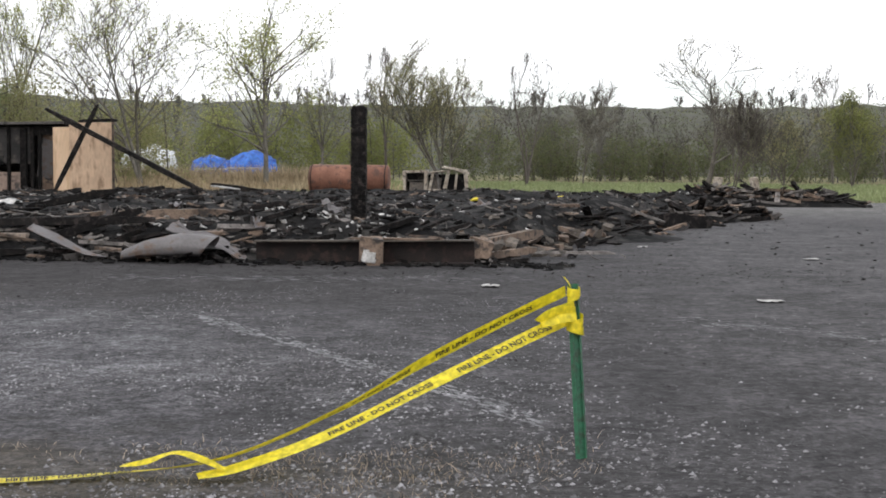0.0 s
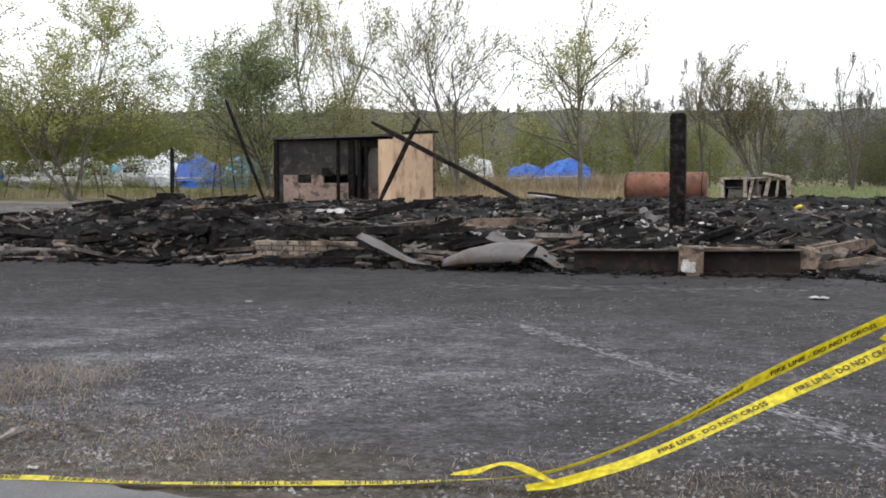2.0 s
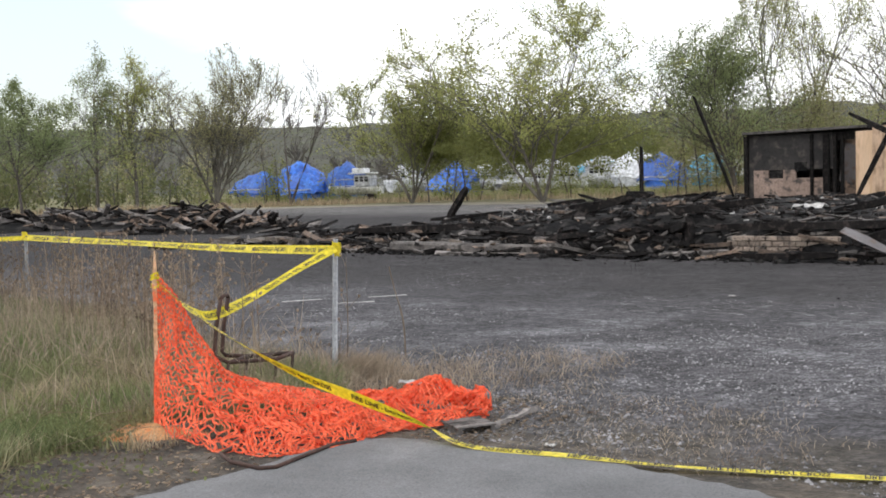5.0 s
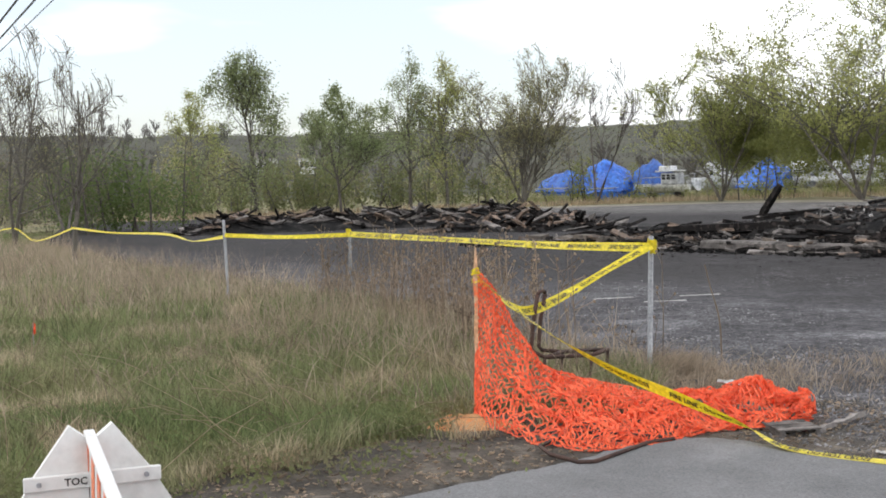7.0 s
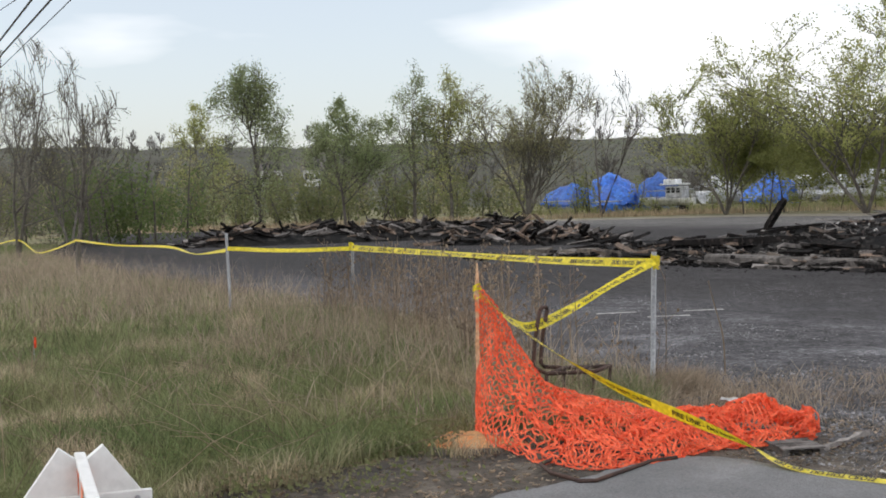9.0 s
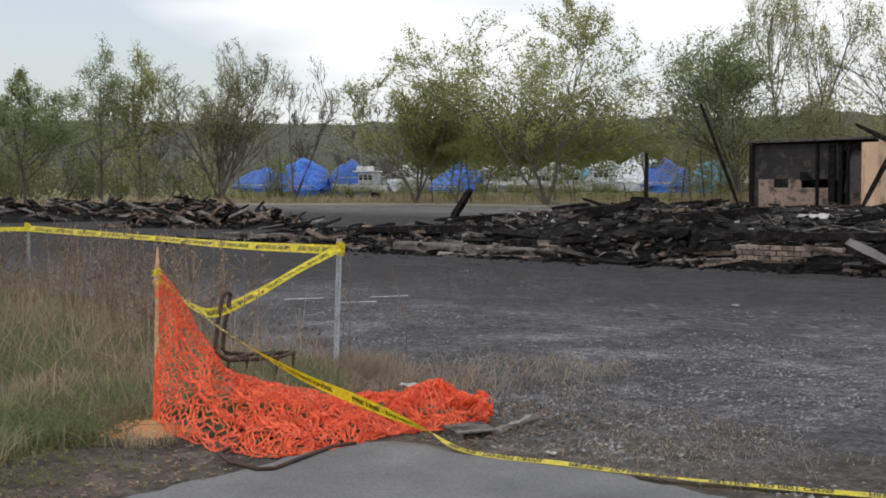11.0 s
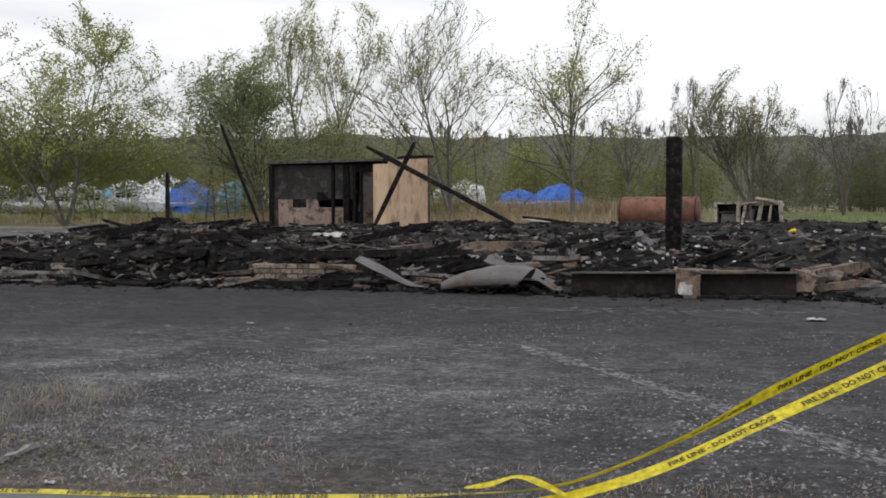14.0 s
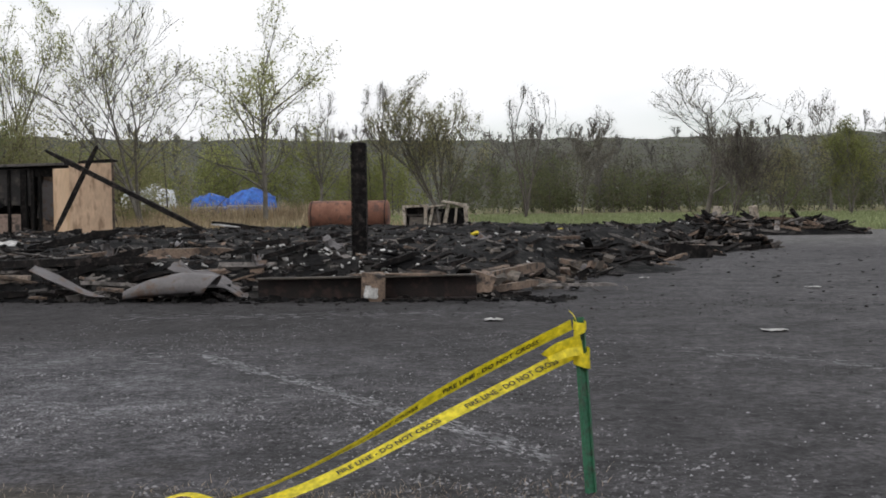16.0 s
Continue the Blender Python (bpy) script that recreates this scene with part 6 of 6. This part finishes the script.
def build_lines():
    root = thing("utility_pole", "brown wooden utility pole with crossarm and grey transformer", "utility pole")
    part("pole", Shape().tube([(-52.8, 11.9, -0.3), (-52.7, 12.4, 8.8)], [0.17, 0.12], 12), POLEWOOD, root, smooth=True)
    part("crossarm", Shape().block(pose(-52.68, 12.4, 8.25, 0, 0, 78), 2.4, 0.1, 0.12, 0.01), POLEWOOD, root)
    part("transformer", Shape().tube([(-52.55, 12.82, 6.75), (-52.55, 12.82, 6.8), (-52.55, 12.82, 7.5), (-52.55, 12.82, 7.56)], [0.2, 0.24, 0.24, 0.16], 14), STEEL, root, smooth=True)
    part("bracket", Shape().block(pose(-52.68, 12.5, 7.2, 0, 0, 70), 0.5, 0.08, 0.5, 0.01), DARKRUST, root)
    for k in (-1.05, -0.5, 0.5, 1.05):
        part("insulator", Shape().tube([(-52.68 + k * 0.2, 12.4 + k * 0.98, 8.3), (-52.68 + k * 0.2, 12.4 + k * 0.98, 8.46)], [0.05, 0.03], 8), STEEL, root)
    ends = (((-52.9, 11.4, 8.45), (-29.2, 7.33, 6.72)), ((-52.8, 11.9, 8.45), (-29.0, 7.97, 6.72)), ((-52.45, 13.4, 8.45), (-28.7, 9.1, 6.72)),
            ((-60.41, 14.43, 4.73), (-24.74, 8.29, 6.04)), ((-60.35, 14.69, 4.99), (-24.62, 8.65, 6.04)), ((-60.25, 15.07, 5.32), (-24.48, 9.02, 6.04)))
    for i, (start, past) in enumerate(ends):
        a, b = Vector(start), Vector(past)
        far = a + (b - a) * 1.7
        pts = [a.lerp(far, t / 24) - Vector((0, 0, 4 * (0.35 if i < 3 else 0.1) * (t / 24) * (1 - t / 24))) for t in range(25)]
        solid("power_line", Shape().tube(pts, 0.012 if i in (0, 1, 2, 5) else 0.024, 4), INK, "dark overhead cable running past the utility pole", "cable", "overhead cables")
    bar("flag_pole", (-57.5, 110, 0), (-57.5, 110, 6.8), 0.07, STEEL, "thin pale pole standing in the boat yard", "pole", taper=0.6)


build_lines()


# ---- grass, weeds, gravel ----
def grassy(x, y):
    """True inside the grass: left of the dirt strip and in front of the lot's edge."""
    edge = np.interp(-x, [6.3, 7.2, 9.8, 12.4, 15, 20.7, 28.6, 45, 79], [6.4, 7.0, 7.7, 8.9, 9.2, 10.2, 11.2, 15, 28])
    return ((x + 6.6) ** 2 + (y - 4.86) ** 2 > 0.16) & (x < -6.25 - 0.25 * np.sin(y * 2.1) - 0.15 * np.sin(y * 5)) & (y < edge)


def meadow():
    rng = np.random.default_rng(71)
    def field(n, x0, x1, y0, y1, bias=1.0):
        x = x1 - (x1 - x0) * rng.uniform(0, 1, n) ** bias
        y = rng.uniform(y0, y1, n)
        k = grassy(x, y)
        return np.stack([x[k], y[k], 0 * x[k]], 1)
    def tuft(p):
        return np.array([0.5 + 0.9 * wobble(a, b, 0.9, 2) for a, b, c in p])
    p = field(120000, -16, -6.2, -1.5, 9.5, 1.25)
    t = tuft(p)
    tagged(new("grass", blades("grass", p, np.clip(0.1 + 0.12 * t, 0.04, 0.34) * rng.uniform(0.5, 1.3, len(p)), 0.5, 0.008, GRASS, rng)), "rough spring grass, green with dry blades", "grass", kind="stuff")
    p = field(90000, -60, -14, -2, 20, 1.4)
    t = tuft(p)
    tagged(new("far_grass", blades("far_grass", p, np.clip(0.14 + 0.14 * t, 0.05, 0.4) * rng.uniform(0.5, 1.3, len(p)), 0.5, 0.02, GRASS, rng)), "rough grass further off, green with dry blades", "grass", kind="stuff")
    p = field(70000, -40, -6.9, 1.0, 14, 1.5)
    keep = np.array([wobble(a, b, 0.45, 6) + 0.5 * wobble(a, b, 1.3, 8) + 0.26 * (b - 5.1) > rng.uniform(-0.4, 0.9) for a, b, c in p])
    p = p[keep]
    tagged(new("dry_grass", blades("dry_grass", p, rng.uniform(0.12, 0.52, len(p)) * rng.uniform(0.6, 1.3, len(p)) * (0.75 + 0.5 * np.clip((p[:, 1] - 4.5) / 3, 0, 1)), 0.5, 0.007, STALK, rng)), "tall dry straw-coloured grass by the stakes", "grass", kind="stuff")
    # thin dead grass on the gravel near the verge and the stake
    n = 12000
    x, y = rng.uniform(-7.0, 0.5, n), rng.uniform(5.7, 9.0, n)
    k = np.array([wobble(a, b, 0.9, 15) + 0.5 * wobble(a, b, 2.5, 4) + (0.45 if a < -5.2 and b > 6.4 else 0) - 0.3 * max(0, b - 6.9) * (a > -5.5) > 0.12 + rng.uniform(-0.15, 0.25) for a, b in zip(x, y)])
    p = np.stack([x, y, 0.01 + 0 * x], 1)[k]
    tall = np.where(p[:, 0] < -5.6, 2.2, 0.8)
    tagged(new("sparse_grass", blades("sparse_grass", p, rng.uniform(0.015, 0.07, len(p)) * tall, 1.0, 0.0045, STALK, rng)), "thin trodden dead grass on the gravel", "grass", kind="stuff")
    n = 26000
    p = np.stack([rng.uniform(-75, -33, n), rng.uniform(3, 17, n), np.zeros(n)], 1)
    p = p[np.array([wobble(a, b, 0.12, 51) - 0.09 * (b - 10) + 0.02 * (-45 - a) > -0.1 for a, b, c in p])]
    tagged(new("lawn", blades("lawn", p, rng.uniform(0.1, 0.3, len(p)), 0.4, 0.045, LAWN, rng)), "greener mown grass under the far young trees", "grass", kind="stuff")
    root = thing("marker_flag", "small orange marker flag standing in the grass", "flag")
    part("wire", Shape().tube([(-12.74, 3.99, 0), (-12.74, 3.99, 0.34)], 0.004, 4), STEEL, root)
    part("cloth", Shape().sheet(lambda u, v: (-12.74 + 0.07 * u, 3.99 + 0.02 * math.sin(5 * u), 0.26 + 0.09 * v - 0.03 * u), 5, 3, 0.003), ORANGE, root, "orange plastic cloth")
    solid("pale_stone", Shape().block(pose(-10.84, 2.33, 0.07, 12, 8, 30), 0.17, 0.13, 0.13, 0.045), PALE, "pale rounded stone in the grass", "stone")
    forked = Shape()
    for dx, dy, h in ((0.14, 0.1, 0.42), (-0.2, -0.12, 0.32), (0.02, 0.05, 0.5)):
        forked.tube([(-11.85, 3.66, 0), (-11.85 + dx * 0.4, 3.66 + dy * 0.4, h * 0.5), (-11.85 + dx, 3.66 + dy, h)], [0.006, 0.005, 0.003], 4)
    solid("forked_weed", forked, STALK, "pale dead weed with three forked stalks", "weed")
    # dry tufts round the stake's foot
    n = 5200
    a, d = rng.uniform(0, 2 * np.pi, n), np.abs(rng.normal(0, 0.55, n))
    p = np.stack([-7.0 + np.cos(a) * d * 1.1, 7.15 + np.sin(a) * d * 0.8, 0.01 + 0 * d], 1)
    p = p[np.array([wobble(q, w, 2.2, 44) > -0.08 for q, w, e in p])]
    tagged(new("dry_tufts", blades("dry_tufts", p, rng.uniform(0.05, 0.24, len(p)), 0.7, 0.006, STALK, rng)), "dry straw tufts round the steel stake", "grass", kind="stuff")
    tall_weed = smooth_line([(-7.45, 8.2, 0.0, 0), (-7.47, 8.2, 0.35, 0), (-7.56, 8.2, 0.62, 0), (-7.62, 8.2, 0.82, 0)], 5)
    solid("tall_weed", Shape().tube([p[:3] for p in tall_weed], [0.006] * 8 + [0.004] * (len(tall_weed) - 8), 5), STALK, "single pale dead weed stalk standing on the gravel", "weed")
    # bushy dead weeds with side twigs along the edge of the lot
    r, s = random.Random(72), Shape()
    spots = [(r.uniform(-15, -6.9), 0) for _ in range(290)]
    for x, _ in spots:
        y = float(np.interp(-x, [6.3, 7.2, 9.8, 12.4, 15], [6.2, 6.7, 7.6, 8.7, 9.2])) + r.gauss(-0.25, 0.4)
        if x > -6.9 - (y < 5.6) * 0.6 or (x > -8.6 and r.random() < 0.75):
            continue
        h = r.uniform(0.35, 1.15)
        top = Vector((x + r.gauss(0, 0.08), y + r.gauss(0, 0.08), h))
        s.tube([(x, y, 0), Vector((x, y, 0)).lerp(top, 0.5) + Vector((r.gauss(0, 0.02), 0, 0)), top], [0.005, 0.004, 0.002], 3, cap=False)
        for _ in range(r.randint(3, 9)):
            f = r.uniform(0.45, 0.98)
            q = Vector((x, y, 0)).lerp(top, f)
            e = q + Vector((r.gauss(0, 0.08), r.gauss(0, 0.08), r.uniform(0.03, 0.13)))
            s.tube([q, e], [0.0025, 0.0015], 3, cap=False)
            s.box(Matrix.Translation(e), 0.012, 0.012, 0.02, 0.004, r)
    for _ in range(230):
        x, y = r.uniform(-11.5, -6.4), r.uniform(1.0, 6.5)
        a, l = r.uniform(0, 6.28), r.uniform(0.3, 0.9)
        q = Vector((x, y, 0.05))
        e = q + Vector((math.cos(a) * l, math.sin(a) * l, r.uniform(0.1, 0.5)))
        s.tube([q, q.lerp(e, 0.5) + Vector((0, 0, 0.05)), e], [0.003, 0.0025, 0.0015], 3, cap=False)
    solid("dead_weeds", s, STALK, "brittle brown dead weed stalks", "weeds", kind="stuff")
    # leafy ground weeds along the dirt
    n = 9000
    x, y = rng.normal(-6.55, 0.42, n), rng.uniform(1.0, 4.9, n)
    k = np.array([wobble(a, b, 1.4, 9) > 0.02 for a, b in zip(x, y)])
    c = np.stack([x, y, rng.uniform(0.02, 0.16, n)], 1)[k]
    tagged(new("ground_weeds", quads("ground_weeds", c, 0.022, LEAF_DARK, rng)), "low green leafy weeds at the dirt edge", "weeds", kind="stuff")
    # straw band before the far trees
    line = [(-80, 30), (-78, 36), (-68, 60), (-60, 73), (-44, 74), (-22, 72), (-6, 66)]
    pts = []
    for (a, b), (e, f) in zip(line, line[1:]):
        m = int(math.hypot(e - a, f - b) * 190)
        t = rng.uniform(0, 1, m)
        pts.append(np.stack([a + (e - a) * t + rng.normal(0, 1.6, m), b + (f - b) * t + np.abs(rng.normal(0, 4.0, m)), 0 * t], 1))
    p = np.concatenate(pts)
    p = p[np.array([wobble(a, b, 0.12, 31) + 0.6 * wobble(a, b, 0.5, 32) > rng.uniform(-0.8, 0.6) for a, b, c in p])]
    tagged(new("straw_band", blades("straw_band", p, rng.uniform(0.12, 0.55, len(p)) * (1 + 0.8 * (p[:, 0] > -40)), 0.2, 0.05, STRAW, rng)), "band of tall dry straw before the woods", "grass", kind="stuff")
    n = 9000
    x, y = rng.uniform(-42, -17, n), rng.normal(95, 2.0, n)
    m = 20000
    f = rng.uniform(0, 1, m)
    row = np.stack([-88 + 43 * f + rng.normal(0, 1, m), 75.5 + 14 * f + rng.normal(0, 1.5, m), 0 * f], 1)
    tagged(new("yard_brush", blades("yard_brush", row, rng.uniform(0.2, 0.9, m) * rng.uniform(0.5, 1, m), 0.3, 0.06, LEAF_OLIVE, rng)), "dull green brush before the boat yard", "brush", kind="stuff")
    tagged(new("tall_straw", blades("tall_straw", np.stack([x, y, 0 * x], 1), rng.uniform(0.6, 2.1, n) * rng.uniform(0.6, 1, n), 0.2, 0.06, STRAW, rng)), "tall dry reeds and brush before the covered boats", "grass", kind="stuff")
    # the greener field beyond the heap
    n = 42000
    x, y = rng.uniform(-18, 60, n), 60 + 66 * rng.uniform(0, 1, n) ** 1.3
    k = y > 61 + 0.1 * np.abs(x)
    x, y, n = x[k], y[k], int(k.sum())
    tagged(new("field_grass", blades("field_grass", np.stack([x, y, 0 * x], 1), rng.uniform(0.12, 0.35, n), 0.3, 0.09, LEAF_GREEN, rng)), "short green grass of the field beyond the heap", "grass", kind="stuff")


meadow()


def gravel():
    rng = np.random.default_rng(90)
    n = 300000
    y = 5.8 + 16 * rng.uniform(0, 1, n) ** 1.5
    x = rng.uniform(-16, 7.5, n)
    k = ~grassy(x, y) & ~((y < 5.75) & (x < -2)) & np.array([wobble(a, b, 0.55, 12) + 0.35 * wobble(a, b, 2.2, 3) - max(0, b - 10.5) * 0.13 > rng.uniform(-0.55, 0.4) for a, b in zip(x, y)])
    k &= (y < 20) & (rng.uniform(0, 1, n) < np.clip(1.0 - (x + 3) * 0.18, 0.14, 1))
    c = np.stack([x, y, 0.012 + 0 * x], 1)[k]
    r = (0.005 + 0.016 * rng.uniform(0, 1, len(c)) ** 3) * (1.0 - np.clip(c[:, 1] - 8, 0, 8) * 0.05)
    base = np.array([(1, 0, 0.1), (0.1, 1, 0), (-1, 0.1, 0), (0, -1, 0.1), (0.1, 0.1, 0.8)])
    v = c[:, None] + base[None] * r[:, None, None] * rng.uniform(0.6, 1.3, (len(c), 5, 1))
    tris = np.array([(0, 1, 4), (1, 2, 4), (2, 3, 4), (3, 0, 4)])
    f = (np.arange(len(c))[:, None, None] * 5 + tris[None]).reshape(-1, 3)
    me = bpy.data.meshes.new("loose_gravel")
    me.from_pydata(v.reshape(-1, 3).tolist(), [], f.tolist())
    me.materials.append(PEBBLE)
    tagged(new("loose_gravel", me), "loose pale grey gravel stones on the lot", "gravel", kind="stuff")
    # twigs, leaves and crumbs on the dirt and the tarmac's edge
    r2, s = random.Random(91), Shape()
    for _ in range(2600):
        x, y = r2.uniform(-6.7, -4.6), r2.uniform(1.5, 7.0)
        if (x > -5.35 and y < 5.6):
            continue
        s.box(pose(x, y, 0.03 if not (x > -5.3 and y < 5.5) else 0.045, r2.gauss(0, 12), r2.gauss(0, 12), r2.uniform(0, 180)), r2.uniform(0.012, 0.04), r2.uniform(0.004, 0.014), 0.005, 0.002, r2)
    solid("dirt_crumbs", s, STALK, "bits of twig and leaf on the dirt", "litter", kind="stuff")


gravel()


def scuffs():
    """Pale scraped marks on the lot: flat worn patches along a line."""
    rng = random.Random(97)
    for (x0, y0), (x1, y1), n, w in (((-3.6, 13.2), (0.2, 7.9), 150, 0.07), ((-6.0, 17.4), (-0.5, 17.9), 120, 0.3), ((1.5, 13.6), (4.5, 11.2), 60, 0.12), ((-8.5, 13.2), (-3.0, 12.6), 90, 0.5)):
        s = Shape()
        for _ in range(n * 3):
            f = rng.random()
            x, y = x0 + (x1 - x0) * f + rng.gauss(0, w), y0 + (y1 - y0) * f + rng.gauss(0, w)
            a, r = math.atan2(y1 - y0, x1 - x0), rng.uniform(0.008, 0.04)
            ring = []
            for k in range(7):
                t, q = k / 7 * 6.283, r * rng.uniform(0.5, 1.3)
                u, v = math.cos(t) * q * 2.2, math.sin(t) * q * 0.6
                ring.append((x + u * math.cos(a) - v * math.sin(a), y + u * math.sin(a) + v * math.cos(a), 0.0135 + rng.uniform(0, 0.001)))
            s.add(ring, [tuple(range(7))])
        solid("scuff_marks", s, SCUFF, "pale scraped streak on the gravel", "marking", kind="stuff")


scuffs()


def build_dirt():
    rng = random.Random(95)
    line = [(-6.75, -6), (-6.7, 1.5), (-6.6, 3.0), (-6.55, 4.2), (-6.9, 5.0), (-7.0, 6.0), (-7.1, 7.0), (-6.4, 7.2), (-5.9, 6.9), (-5.2, 6.5), (-4.7, 6.1), (-3.8, 6.0), (-2.8, 5.9), (-2.0, 5.7), (-1.2, 5.3), (-1.6, 5.0), (-3.0, 5.3), (-5.0, 5.3), (-5.1, 4.0), (-5.1, -6)]
    pts = []
    for (x, y), (p, q) in zip(line, line[1:] + line[:1]):
        n = max(2, int(math.hypot(p - x, q - y) / 0.12))
        for k in range(n):
            pts.append((x + (p - x) * k / n + rng.uniform(-0.07, 0.07), y + (q - y) * k / n + rng.uniform(-0.07, 0.07), 0.017))
    bm = bmesh.new()
    bm.faces.new([bm.verts.new(p) for p in pts])
    bmesh.ops.triangulate(bm, faces=bm.faces[:])
    me = bpy.data.meshes.new("dirt_verge")
    bm.to_mesh(me)
    me.materials.append(DIRT)
    tagged(new("dirt_verge", me), "bare brown dirt verge along the tarmac", "dirt", kind="structure")


build_dirt()
